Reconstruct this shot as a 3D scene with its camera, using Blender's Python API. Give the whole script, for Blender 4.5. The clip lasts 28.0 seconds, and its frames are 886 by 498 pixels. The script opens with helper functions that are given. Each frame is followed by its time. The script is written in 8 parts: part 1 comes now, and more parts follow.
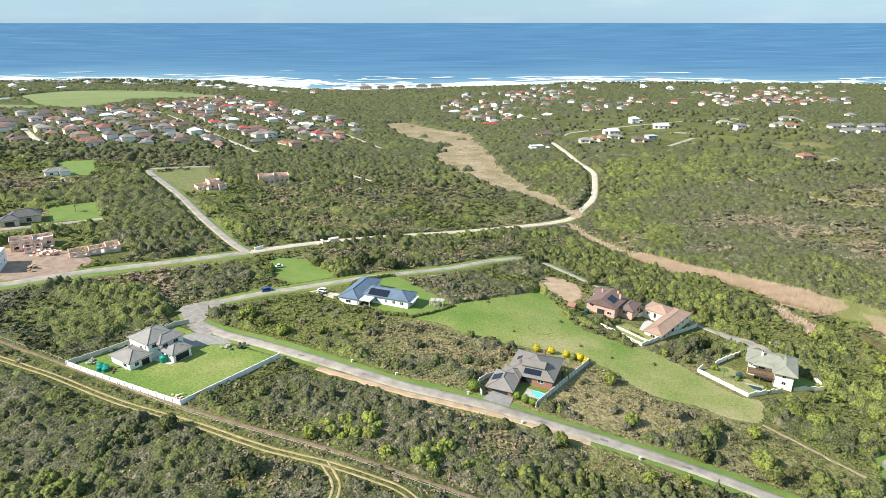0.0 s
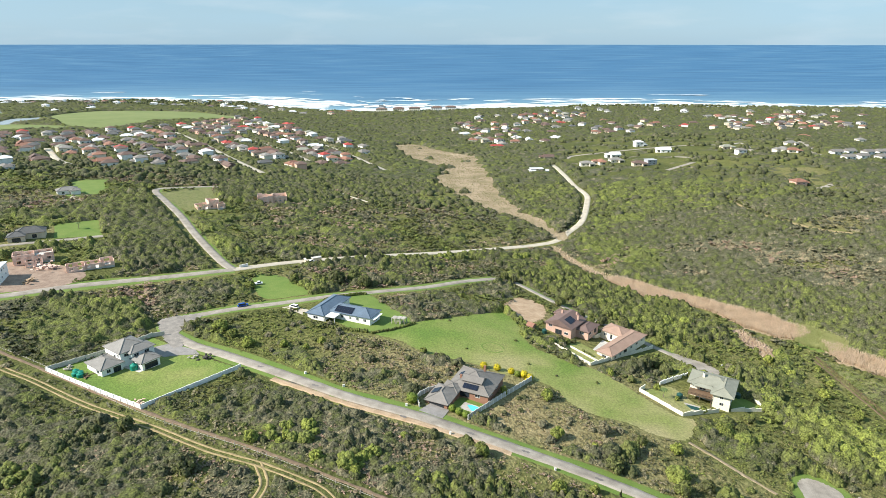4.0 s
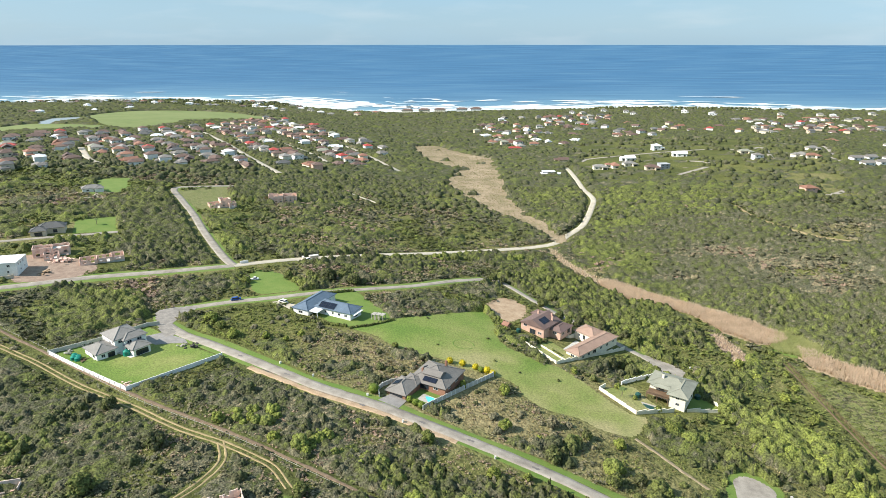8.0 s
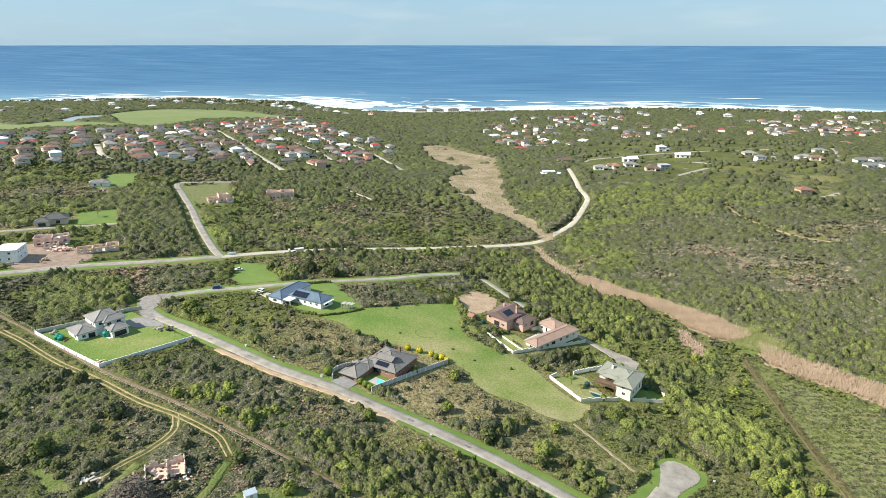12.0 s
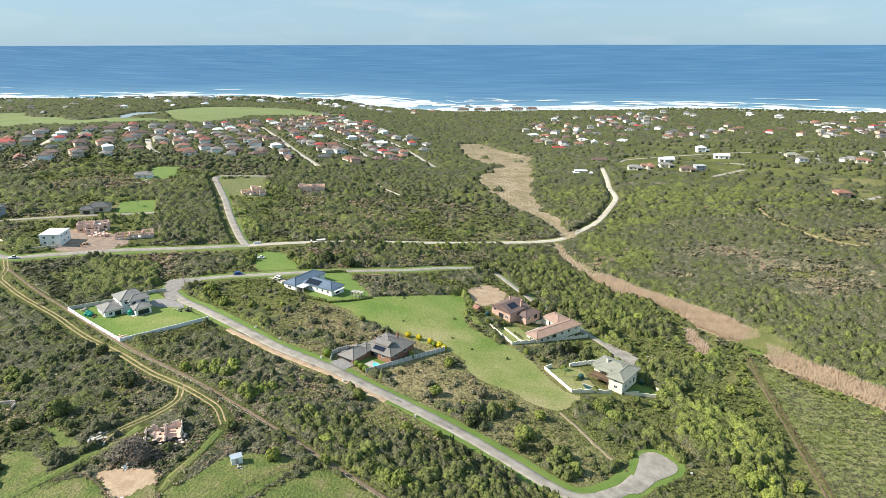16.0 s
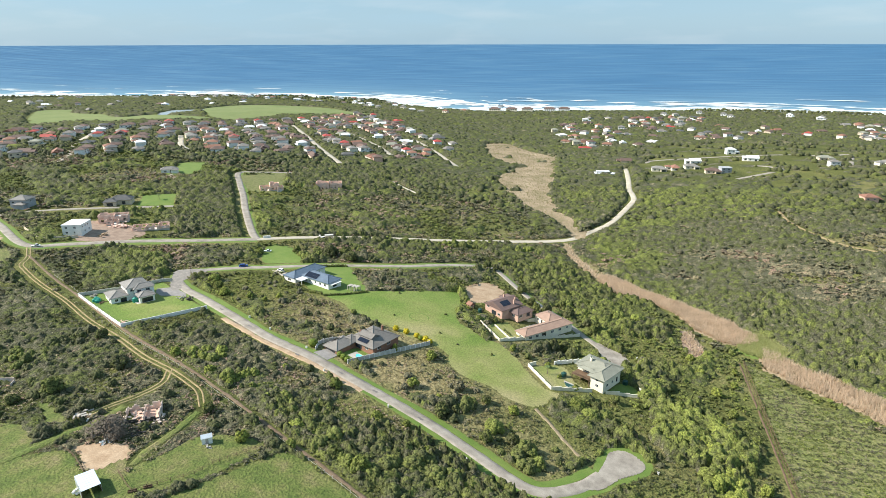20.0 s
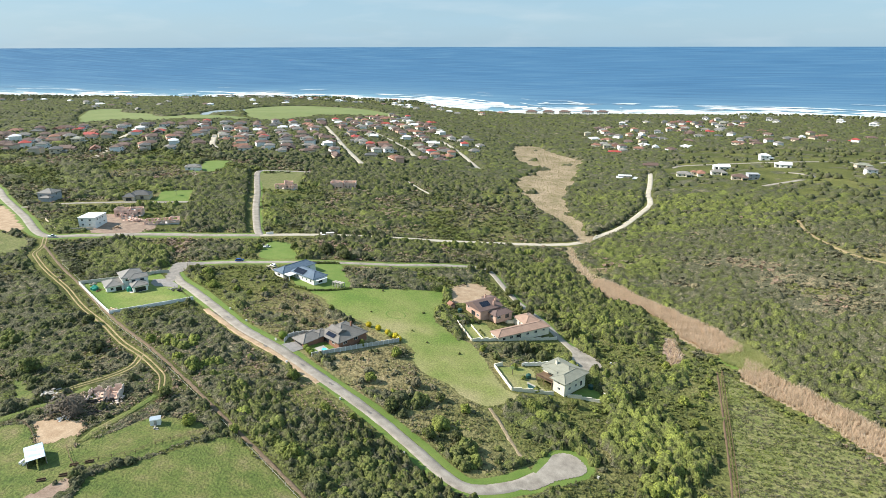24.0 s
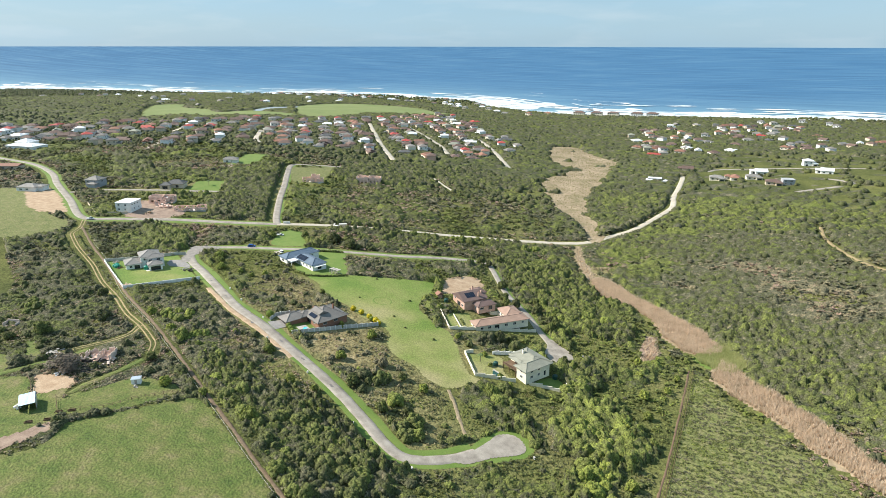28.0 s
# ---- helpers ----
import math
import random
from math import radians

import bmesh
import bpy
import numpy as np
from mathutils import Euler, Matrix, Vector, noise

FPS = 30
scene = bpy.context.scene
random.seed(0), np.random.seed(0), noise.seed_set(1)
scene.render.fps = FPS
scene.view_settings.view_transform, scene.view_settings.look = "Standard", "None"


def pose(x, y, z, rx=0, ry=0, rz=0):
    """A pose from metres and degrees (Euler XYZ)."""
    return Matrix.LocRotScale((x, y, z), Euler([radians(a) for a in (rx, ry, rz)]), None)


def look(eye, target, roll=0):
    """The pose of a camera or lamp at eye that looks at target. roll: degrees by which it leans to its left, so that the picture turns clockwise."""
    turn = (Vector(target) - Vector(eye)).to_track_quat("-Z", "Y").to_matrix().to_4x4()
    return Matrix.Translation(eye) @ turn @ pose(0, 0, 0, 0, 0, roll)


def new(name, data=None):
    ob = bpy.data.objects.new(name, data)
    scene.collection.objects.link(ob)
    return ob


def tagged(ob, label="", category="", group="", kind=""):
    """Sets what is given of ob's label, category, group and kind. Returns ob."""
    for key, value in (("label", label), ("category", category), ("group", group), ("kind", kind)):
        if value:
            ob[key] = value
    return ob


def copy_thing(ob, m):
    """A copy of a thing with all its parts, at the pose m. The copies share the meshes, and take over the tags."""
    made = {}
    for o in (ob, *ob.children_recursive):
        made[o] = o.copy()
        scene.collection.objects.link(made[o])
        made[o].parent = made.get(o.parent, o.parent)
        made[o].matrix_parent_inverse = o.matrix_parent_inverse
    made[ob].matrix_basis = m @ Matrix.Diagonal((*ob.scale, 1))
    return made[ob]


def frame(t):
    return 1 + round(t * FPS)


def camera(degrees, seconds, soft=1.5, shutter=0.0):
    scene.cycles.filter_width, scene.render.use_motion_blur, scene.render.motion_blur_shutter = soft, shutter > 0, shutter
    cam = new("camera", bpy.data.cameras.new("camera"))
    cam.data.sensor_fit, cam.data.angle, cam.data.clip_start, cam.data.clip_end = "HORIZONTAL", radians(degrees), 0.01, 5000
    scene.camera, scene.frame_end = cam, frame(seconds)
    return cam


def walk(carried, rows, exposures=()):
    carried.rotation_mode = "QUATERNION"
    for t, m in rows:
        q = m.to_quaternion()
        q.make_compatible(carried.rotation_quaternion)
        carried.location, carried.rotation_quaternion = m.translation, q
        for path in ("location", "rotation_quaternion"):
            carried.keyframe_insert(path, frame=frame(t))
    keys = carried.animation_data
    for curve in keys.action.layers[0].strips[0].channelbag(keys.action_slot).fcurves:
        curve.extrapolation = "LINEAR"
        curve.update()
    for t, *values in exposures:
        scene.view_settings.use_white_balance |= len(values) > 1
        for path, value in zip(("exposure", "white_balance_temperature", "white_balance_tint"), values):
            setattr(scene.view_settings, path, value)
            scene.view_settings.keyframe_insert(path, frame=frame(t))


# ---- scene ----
cam = camera(71.4, 28.0, 0.55)
METRES, EYE, TILT, LEAN, TURN = 205.0, 104.0, -20.2, 0.0, 0.0
ROWS = [
    (0.0, 0.0, 0.0, 0.0, 0.0, 0.0, -0.0),
    (0.5, 0.015, -0.0086, 0.0009, 0.26, 0.01, -0.11),
    (1.0, 0.0314, -0.0178, 0.0022, 0.55, 0.05, -0.22),
    (1.5, 0.0467, -0.0263, 0.0033, 0.82, 0.41, -0.33),
    (2.0, 0.0633, -0.0355, 0.0045, 1.09, 1.02, -0.44),
    (2.5, 0.0789, -0.0439, 0.005, 1.35, 1.63, -0.52),
    (3.0, 0.0964, -0.053, 0.0051, 1.67, 1.72, -0.63),
    (3.5, 0.113, -0.0615, 0.0054, 1.97, 1.71, -0.75),
    (5.5, 0.1749, -0.0925, 0.0086, 3.33, 1.68, -1.26),
    (6.0, 0.1897, -0.0999, 0.0093, 3.74, 1.68, -1.38),
    (6.5, 0.2037, -0.1068, 0.0097, 4.15, 1.67, -1.51),
    (7.0, 0.2202, -0.1141, 0.0099, 4.6, 1.64, -1.67),
    (7.5, 0.2362, -0.121, 0.0099, 5.0, 1.61, -1.84),
    (8.0, 0.2538, -0.1281, 0.01, 5.42, 1.59, -1.99),
    (8.5, 0.2701, -0.1344, 0.0102, 5.82, 1.57, -2.14),
    (9.0, 0.2881, -0.1409, 0.0103, 6.22, 1.56, -2.27),
    (9.5, 0.305, -0.1463, 0.0088, 6.3, 1.57, -2.3),
    (10.0, 0.3231, -0.1518, 0.0067, 6.31, 1.58, -2.33),
    (10.5, 0.3396, -0.1568, 0.0048, 6.36, 1.58, -2.37),
    (11.0, 0.357, -0.1622, 0.0028, 6.63, 1.58, -2.47),
    (11.5, 0.3725, -0.1672, 0.0007, 7.01, 1.57, -2.61),
    (12.0, 0.3887, -0.1725, -0.0017, 7.61, 1.53, -2.84),
    (12.5, 0.403, -0.1771, -0.004, 8.29, 1.5, -3.08),
    (14.5, 0.456, -0.1927, -0.0107, 10.54, 1.32, -3.84),
    (15.0, 0.4684, -0.1956, -0.0118, 11.06, 1.28, -4.01),
    (15.5, 0.4798, -0.1979, -0.0126, 11.51, 1.25, -4.15),
    (16.0, 0.4919, -0.2001, -0.0134, 12.02, 1.22, -4.31),
    (16.5, 0.5033, -0.2018, -0.0139, 12.5, 1.18, -4.47),
    (17.0, 0.5158, -0.2034, -0.0144, 13.0, 1.14, -4.64),
    (17.5, 0.5273, -0.2046, -0.0148, 13.47, 1.1, -4.81),
    (18.0, 0.54, -0.2052, -0.0148, 13.96, 1.04, -4.91),
    (18.5, 0.5533, -0.2047, -0.0146, 14.37, 0.98, -5.05),
    (19.0, 0.5691, -0.203, -0.0138, 14.82, 0.92, -5.21),
    (19.5, 0.5843, -0.2006, -0.0128, 15.2, 0.9, -5.37),
    (20.0, 0.6009, -0.1975, -0.0115, 15.6, 0.87, -5.54),
    (20.5, 0.6163, -0.1944, -0.0103, 16.0, 0.84, -5.66),
    (21.0, 0.6337, -0.1906, -0.0088, 16.46, 0.81, -5.8),
    (21.5, 0.6514, -0.1866, -0.0073, 16.93, 0.77, -5.95),
    (23.5, 0.7367, -0.1701, -0.0004, 19.39, 0.62, -6.85),
    (24.0, 0.7613, -0.1677, 0.0005, 20.07, 0.58, -7.08),
    (24.5, 0.7851, -0.1667, 0.0011, 20.65, 0.52, -7.33),
    (25.0, 0.8106, -0.1668, 0.0016, 21.36, 0.46, -7.6),
    (25.5, 0.8337, -0.1677, 0.0019, 22.05, 0.38, -7.86),
    (26.0, 0.8582, -0.169, 0.0022, 22.8, 0.28, -8.15),
    (26.5, 0.8806, -0.1702, 0.0024, 23.52, 0.14, -8.38),
    (27.0, 0.9054, -0.1702, 0.0032, 24.23, -0.01, -8.63),
    (27.5, 0.928, -0.1689, 0.0047, 24.9, -0.13, -8.9),
    (28.0, 0.952, -0.1664, 0.0065, 25.58, -0.24, -9.13),
]
walk(cam, [(t, pose(0, 0, EYE, TILT, LEAN, TURN) @ pose(METRES * x, METRES * y, METRES * z, 90 + pitch, roll, yaw)) for t, x, y, z, yaw, pitch, roll in ROWS], [(0.0, 0.93), (2.0, 0.83), (28.0, 0.80)])

# ---- world, sun ----
SUN_DIR = Vector((0.93, 0.30, -0.80)).normalized()
elevation = math.asin(-SUN_DIR.z)
world = bpy.data.worlds.new("sky")
scene.world = world
world.use_nodes = True
wn, wl = world.node_tree.nodes, world.node_tree.links
wn.clear()
sky = wn.new("ShaderNodeTexSky")
sky.sky_type = "NISHITA"
sky.sun_disc = False
sky.sun_elevation = elevation
sky.sun_rotation = math.atan2(-SUN_DIR.x, -SUN_DIR.y)
sky.altitude = 100
sky.air_density, sky.dust_density, sky.ozone_density = 1.0, 0.6, 1.0
coords = wn.new("ShaderNodeTexCoord")
stretch = wn.new("ShaderNodeMapping")
stretch.inputs["Scale"].default_value = (1.2, 1.6, 7.0)
veil = wn.new("ShaderNodeTexNoise")
veil.inputs["Scale"].default_value = 2.2
veil.inputs["Detail"].default_value = 6
veil.inputs["Roughness"].default_value = 0.5
veil_ramp = wn.new("ShaderNodeValToRGB")
veil_ramp.color_ramp.elements[0].position = 0.50
veil_ramp.color_ramp.elements[1].position = 0.85
veil_ramp.color_ramp.elements[0].color = (0.62, 0.62, 0.62, 1)
veil_ramp.color_ramp.elements[1].color = (0.74, 0.74, 0.74, 1)
blend = wn.new("ShaderNodeMixRGB")
blend.inputs[2].default_value = (5.0, 8.4, 11.2, 1)
back = wn.new("ShaderNodeBackground")
back.inputs["Strength"].default_value = 0.050
out = wn.new("ShaderNodeOutputWorld")
wl.new(coords.outputs["Generated"], stretch.inputs["Vector"])
wl.new(stretch.outputs["Vector"], veil.inputs["Vector"])
wl.new(veil.outputs["Fac"], veil_ramp.inputs["Fac"])
wl.new(veil_ramp.outputs["Color"], blend.inputs[0])
wl.new(sky.outputs["Color"], blend.inputs[1])
wisp = wn.new("ShaderNodeTexNoise")
wisp.inputs["Scale"].default_value, wisp.inputs["Detail"].default_value = 5.0, 7
wisp_ramp = wn.new("ShaderNodeValToRGB")
wisp_ramp.color_ramp.elements[0].position, wisp_ramp.color_ramp.elements[1].position = 0.50, 0.72
wisp_ramp.color_ramp.elements[1].color = (0.16, 0.16, 0.16, 1)
cloud = wn.new("ShaderNodeMixRGB")
cloud.inputs[2].default_value = (10.5, 11.0, 11.2, 1)
wl.new(stretch.outputs["Vector"], wisp.inputs["Vector"])
wl.new(wisp.outputs["Fac"], wisp_ramp.inputs["Fac"])
wl.new(wisp_ramp.outputs["Color"], cloud.inputs[0])
wl.new(blend.outputs["Color"], cloud.inputs[1])
wl.new(cloud.outputs["Color"], back.inputs["Color"])
wl.new(back.outputs["Background"], out.inputs["Surface"])
lamp = bpy.data.lights.new("sun", "SUN")
lamp.energy, lamp.angle, lamp.color = 4.9, radians(0.55), (1.0, 0.94, 0.84)
sun = new("sun", lamp)
sun.matrix_world = look((-300, -100, 400), Vector((-300, -100, 400)) + SUN_DIR)

# ---- materials ----
def ramp_node(nodes, stops):
    node = nodes.new("ShaderNodeValToRGB")
    el = node.color_ramp.elements
    while len(el) < len(stops):
        el.new(0.5)
    for e, (p, c) in zip(el, stops):
        e.position, e.color = p, (*c, 1)
    return node


def material(name, stops, scale=0.5, fine=6.0, rough=0.8, metal=0.0, bump=0.3, depth=0.05, vary=0.25, per_object=0.0, attr=None, island=0.0, stretch=None, ior=1.45, thin=0.0):
    """A surface whose colours run through stops by a wide noise (or by a vertex attribute), with fine grain and relief."""
    m = bpy.data.materials.new(name)
    m.use_nodes = True
    n, l = m.node_tree.nodes, m.node_tree.links
    bsdf = n["Principled BSDF"]
    geo = n.new("ShaderNodeNewGeometry")
    vec = geo.outputs["Position"]
    if stretch:
        mp = n.new("ShaderNodeMapping")
        mp.inputs["Scale"].default_value = stretch
        l.new(vec, mp.inputs["Vector"])
        vec = mp.outputs["Vector"]
    wide = n.new("ShaderNodeTexNoise")
    wide.inputs["Scale"].default_value, wide.inputs["Detail"].default_value = scale, 5
    wide.inputs["Roughness"].default_value = 0.62
    l.new(vec, wide.inputs["Vector"])
    grain = n.new("ShaderNodeTexNoise")
    grain.inputs["Scale"].default_value, grain.inputs["Detail"].default_value = fine, 4
    l.new(vec, grain.inputs["Vector"])
    ramp = ramp_node(n, stops)
    if attr:
        at = n.new("ShaderNodeAttribute")
        at.attribute_name = attr
        add = n.new("ShaderNodeMath")
        add.operation = "MULTIPLY_ADD"
        l.new(wide.outputs["Fac"], add.inputs[0])
        add.inputs[1].default_value = 0.5
        l.new(at.outputs["Fac"], add.inputs[2])
        sub = n.new("ShaderNodeMath")
        sub.operation = "SUBTRACT"
        l.new(add.outputs[0], sub.inputs[0])
        sub.inputs[1].default_value = 0.25
        l.new(sub.outputs[0], ramp.inputs["Fac"])
    else:
        l.new(wide.outputs["Fac"], ramp.inputs["Fac"])
    val = n.new("ShaderNodeMapRange")
    val.inputs["From Min"].default_value, val.inputs["From Max"].default_value = 0.25, 0.75
    val.inputs["To Min"].default_value, val.inputs["To Max"].default_value = 1 - vary, 1 + vary
    l.new(grain.outputs["Fac"], val.inputs["Value"])
    level = val.outputs["Result"]
    for amount, kind in ((per_object, "o"), (island, "i")):
        if amount:
            src = n.new("ShaderNodeObjectInfo").outputs["Random"] if kind == "o" else geo.outputs["Random Per Island"]
            mr = n.new("ShaderNodeMapRange")
            mr.inputs["To Min"].default_value, mr.inputs["To Max"].default_value = 1 - amount, 1 + amount
            l.new(src, mr.inputs["Value"])
            mul = n.new("ShaderNodeMath")
            mul.operation = "MULTIPLY"
            l.new(level, mul.inputs[0])
            l.new(mr.outputs["Result"], mul.inputs[1])
            level = mul.outputs[0]
    hsv = n.new("ShaderNodeHueSaturation")
    l.new(ramp.outputs["Color"], hsv.inputs["Color"])
    l.new(level, hsv.inputs["Value"])
    l.new(hsv.outputs["Color"], bsdf.inputs["Base Color"])
    bsdf.inputs["Roughness"].default_value, bsdf.inputs["Metallic"].default_value = rough, metal
    bsdf.inputs["IOR"].default_value = ior
    if thin:
        glow = n.new("ShaderNodeBsdfTranslucent")
        l.new(hsv.outputs["Color"], glow.inputs["Color"])
        both = n.new("ShaderNodeMixShader")
        both.inputs[0].default_value = thin
        l.new(bsdf.outputs[0], both.inputs[1])
        l.new(glow.outputs[0], both.inputs[2])
        l.new(both.outputs[0], n["Material Output"].inputs["Surface"])
    if bump:
        bp = n.new("ShaderNodeBump")
        bp.inputs["Strength"].default_value, bp.inputs["Distance"].default_value = bump, depth
        l.new(grain.outputs["Fac"], bp.inputs["Height"])
        l.new(bp.outputs["Normal"], bsdf.inputs["Normal"])
    return m


def plain(name, c, rough=0.6, spread=0.12, fine=3.0, metal=0.0, per_object=0.0, bump=0.15):
    lo, hi = [v * (1 - spread) for v in c], [min(1, v * (1 + spread)) for v in c]
    return material(name, [(0.3, lo), (0.7, hi)], 0.35, fine, rough, metal, bump, 0.02, 0.08, per_object)


M_GROUND = material("scrubland", [(0.0, (0.075, 0.085, 0.030)), (0.3, (0.130, 0.135, 0.046)), (0.55, (0.180, 0.165, 0.075)), (0.8, (0.255, 0.210, 0.110)), (1.0, (0.46, 0.375, 0.25))],
                    0.09, 0.9, 0.95, 0, 1.0, 0.8, 0.55, attr="dry", ior=1.15)
M_LAWN = material("mown_grass", [(0.05, (0.078, 0.150, 0.018)), (0.35, (0.130, 0.188, 0.032)), (0.6, (0.205, 0.222, 0.064)), (0.9, (0.30, 0.265, 0.125))], 0.09, 1.3, 0.9, 0, 0.9, 0.3, 0.34, attr="wear")
M_LUSH = material("watered_grass", [(0.3, (0.095, 0.162, 0.024)), (0.7, (0.155, 0.204, 0.044))], 0.12, 3.0, 0.9, 0, 0.6, 0.12, 0.2)
M_PADDOCK = material("paddock_grass", [(0.30, (0.072, 0.108, 0.020)), (0.45, (0.105, 0.134, 0.029)), (0.58, (0.142, 0.150, 0.044)), (0.72, (0.195, 0.165, 0.078))], 0.14, 1.4, 0.95, 0, 1.0, 0.5, 0.45)
M_FALLOW = material("ribbed_fallow", [(0.3, (0.105, 0.125, 0.034)), (0.5, (0.150, 0.160, 0.050)), (0.7, (0.20, 0.18, 0.08))], 0.3, 1.2, 0.95, 0, 1.0, 0.5, 0.4)
M_FAIRWAY = material("fairway_grass", [(0.3, (0.125, 0.165, 0.045)), (0.7, (0.18, 0.205, 0.07))], 0.015, 0.15, 0.95, 0, 0.2, 0.1, 0.12)
M_REEDBED = material("reed_bed", [(0.3, (0.38, 0.285, 0.19)), (0.7, (0.50, 0.40, 0.28))], 0.15, 2.5, 0.95, 0, 0.8, 0.3, 0.25)
M_SOIL = material("bare_soil", [(0.3, (0.30, 0.20, 0.12)), (0.7, (0.46, 0.34, 0.23))], 0.3, 2.5, 0.95, 0, 0.5, 0.1, 0.2)
M_SITE = material("site_soil", [(0.3, (0.20, 0.135, 0.10)), (0.7, (0.34, 0.25, 0.19))], 0.3, 2.5, 0.95, 0, 0.5, 0.1, 0.2)
M_VALLEY = material("valley_grass", [(0.3, (0.18, 0.155, 0.075)), (0.5, (0.28, 0.215, 0.135)), (0.7, (0.36, 0.28, 0.185))], 0.05, 0.8, 0.95, 0, 0.8, 0.4, 0.3)
M_TAR = plain("tar_patch", (0.16, 0.145, 0.135), 0.9, 0.2)
M_APRON = material("old_asphalt", [(0.3, (0.17, 0.155, 0.14)), (0.55, (0.25, 0.225, 0.20)), (0.75, (0.33, 0.30, 0.26))], 0.45, 4.0, 0.9, 0, 0.3, 0.03, 0.2)
M_TRACK = material("sandy_track", [(0.3, (0.20, 0.155, 0.075)), (0.7, (0.37, 0.28, 0.15))], 0.4, 3.0, 0.95, 0, 0.5, 0.1, 0.2)
M_BREAK = material("fire_break", [(0.3, (0.125, 0.085, 0.055)), (0.7, (0.225, 0.160, 0.105))], 0.5, 2.5, 0.95, 0, 0.5, 0.1, 0.25)
M_ROAD = material("worn_asphalt", [(0.3, (0.205, 0.177, 0.148)), (0.5, (0.29, 0.255, 0.215)), (0.7, (0.37, 0.33, 0.28))], 0.25, 4.0, 0.9, 0, 0.3, 0.03, 0.14)
M_GRAVEL = material("pale_gravel", [(0.3, (0.37, 0.325, 0.255)), (0.7, (0.50, 0.45, 0.37))], 0.2, 3.0, 0.95, 0, 0.4, 0.05, 0.12)
M_PAVING = material("brick_paving", [(0.3, (0.20, 0.185, 0.175)), (0.7, (0.29, 0.27, 0.255))], 0.5, 6.0, 0.85, 0, 0.3, 0.02, 0.15)
# Blue is raised in these greens, putting some distance haze into the leaf colour.
GREEN_STOPS = [(0.0, (0.290, 0.200, 0.150)), (0.15, (0.235, 0.208, 0.120)), (0.28, (0.122, 0.117, 0.076)), (0.42, (0.086, 0.093, 0.041)), (0.60, (0.144, 0.163, 0.047)), (0.80, (0.200, 0.232, 0.052)), (1.0, (0.270, 0.295, 0.066))]
M_LEAF = material("thicket_leaves", GREEN_STOPS, 0.25, 1.7, 0.75, 0, 1.0, 0.6, 0.85, attr="tint", island=0.08, ior=1.25, thin=0.16)
M_REED = material("dry_reeds", [(0.3, (0.56, 0.435, 0.31)), (0.7, (0.72, 0.585, 0.44))], 0.2, 2.0, 0.9, 0, 0, 0, 0.15, island=0.15, thin=0.35)
M_TUFT = material("grass_tufts", [(0.0, (0.17, 0.20, 0.05)), (0.5, (0.25, 0.220, 0.100)), (1.0, (0.36, 0.295, 0.165))], 0.2, 2.0, 0.95, 0, 0, 0, 0.2, attr="tint", island=0.3, thin=0.3)
M_TWIG = plain("dry_twigs", (0.135, 0.110, 0.085), 0.95, 0.3)
M_GREENREED = material("pale_green_reeds", [(0.3, (0.36, 0.39, 0.15)), (0.7, (0.48, 0.47, 0.22))], 0.2, 2.0, 0.9, 0, 0, 0, 0.15, island=0.15, thin=0.35)
M_BARK = plain("grey_bark", (0.16, 0.13, 0.10), 0.95, 0.3)
M_WHITE = plain("white_plaster", (0.78, 0.77, 0.74), 0.8)
M_CREAM = plain("cream_plaster", (0.74, 0.68, 0.55), 0.8)
M_BEIGE = plain("beige_plaster", (0.60, 0.50, 0.38), 0.8)
M_PINK = plain("pink_face_brick", (0.50, 0.33, 0.26), 0.85, 0.16, 5.0)
M_REDBRICK = plain("red_face_brick", (0.26, 0.135, 0.09), 0.85, 0.2, 5.0)
M_RAWBRICK = plain("raw_brick", (0.76, 0.53, 0.43), 0.9, 0.22, 3.0)
M_ROSE = plain("rose_plaster", (0.62, 0.40, 0.31), 0.8)
M_CONCRETE = plain("precast_concrete", (0.50, 0.48, 0.44), 0.9, 0.15)
M_GREYWALL = plain("grey_render", (0.36, 0.37, 0.39), 0.85)
M_FRAME = plain("window_frame", (0.70, 0.70, 0.68), 0.5)
M_DARKFRAME = plain("dark_frame", (0.05, 0.045, 0.04), 0.5)
M_TIMBER = plain("weathered_timber", (0.14, 0.09, 0.055), 0.85, 0.25)
M_GLASS = plain("window_glass", (0.025, 0.032, 0.040), 0.08, 0.2, bump=0)
M_SOLAR = plain("solar_cells", (0.012, 0.016, 0.030), 0.15, 0.2, bump=0)
M_METAL = plain("galvanised_sheet", (0.62, 0.65, 0.68), 0.35, 0.1, metal=0.6)
M_TANK = plain("green_tank", (0.008, 0.21, 0.15), 0.4)
M_DARKTANK = plain("dark_green_tank", (0.015, 0.06, 0.05), 0.4)
M_POOL = plain("pool_water", (0.10, 0.52, 0.60), 0.06, 0.1, bump=0)
# The dam's pale grey is sky reflection put into the base colour.
M_DAM = plain("dam_water", (0.30, 0.33, 0.33), 0.25, 0.05, bump=0.05)
M_CARWHITE = plain("white_car_paint", (0.80, 0.80, 0.80), 0.25, 0.02, bump=0)
M_CARBLUE = plain("blue_car_paint", (0.02, 0.08, 0.32), 0.25, 0.05, bump=0)
M_RUBBER = plain("tyre_rubber", (0.02, 0.02, 0.02), 0.9)
M_RUINWALL = plain("burnt_pink_plaster", (0.62, 0.50, 0.43), 0.9, 0.3)
M_STONE = plain("grey_stone", (0.38, 0.35, 0.31), 0.9, 0.25)
M_CHAR = plain("charred_debris", (0.06, 0.055, 0.05), 0.95, 0.3)


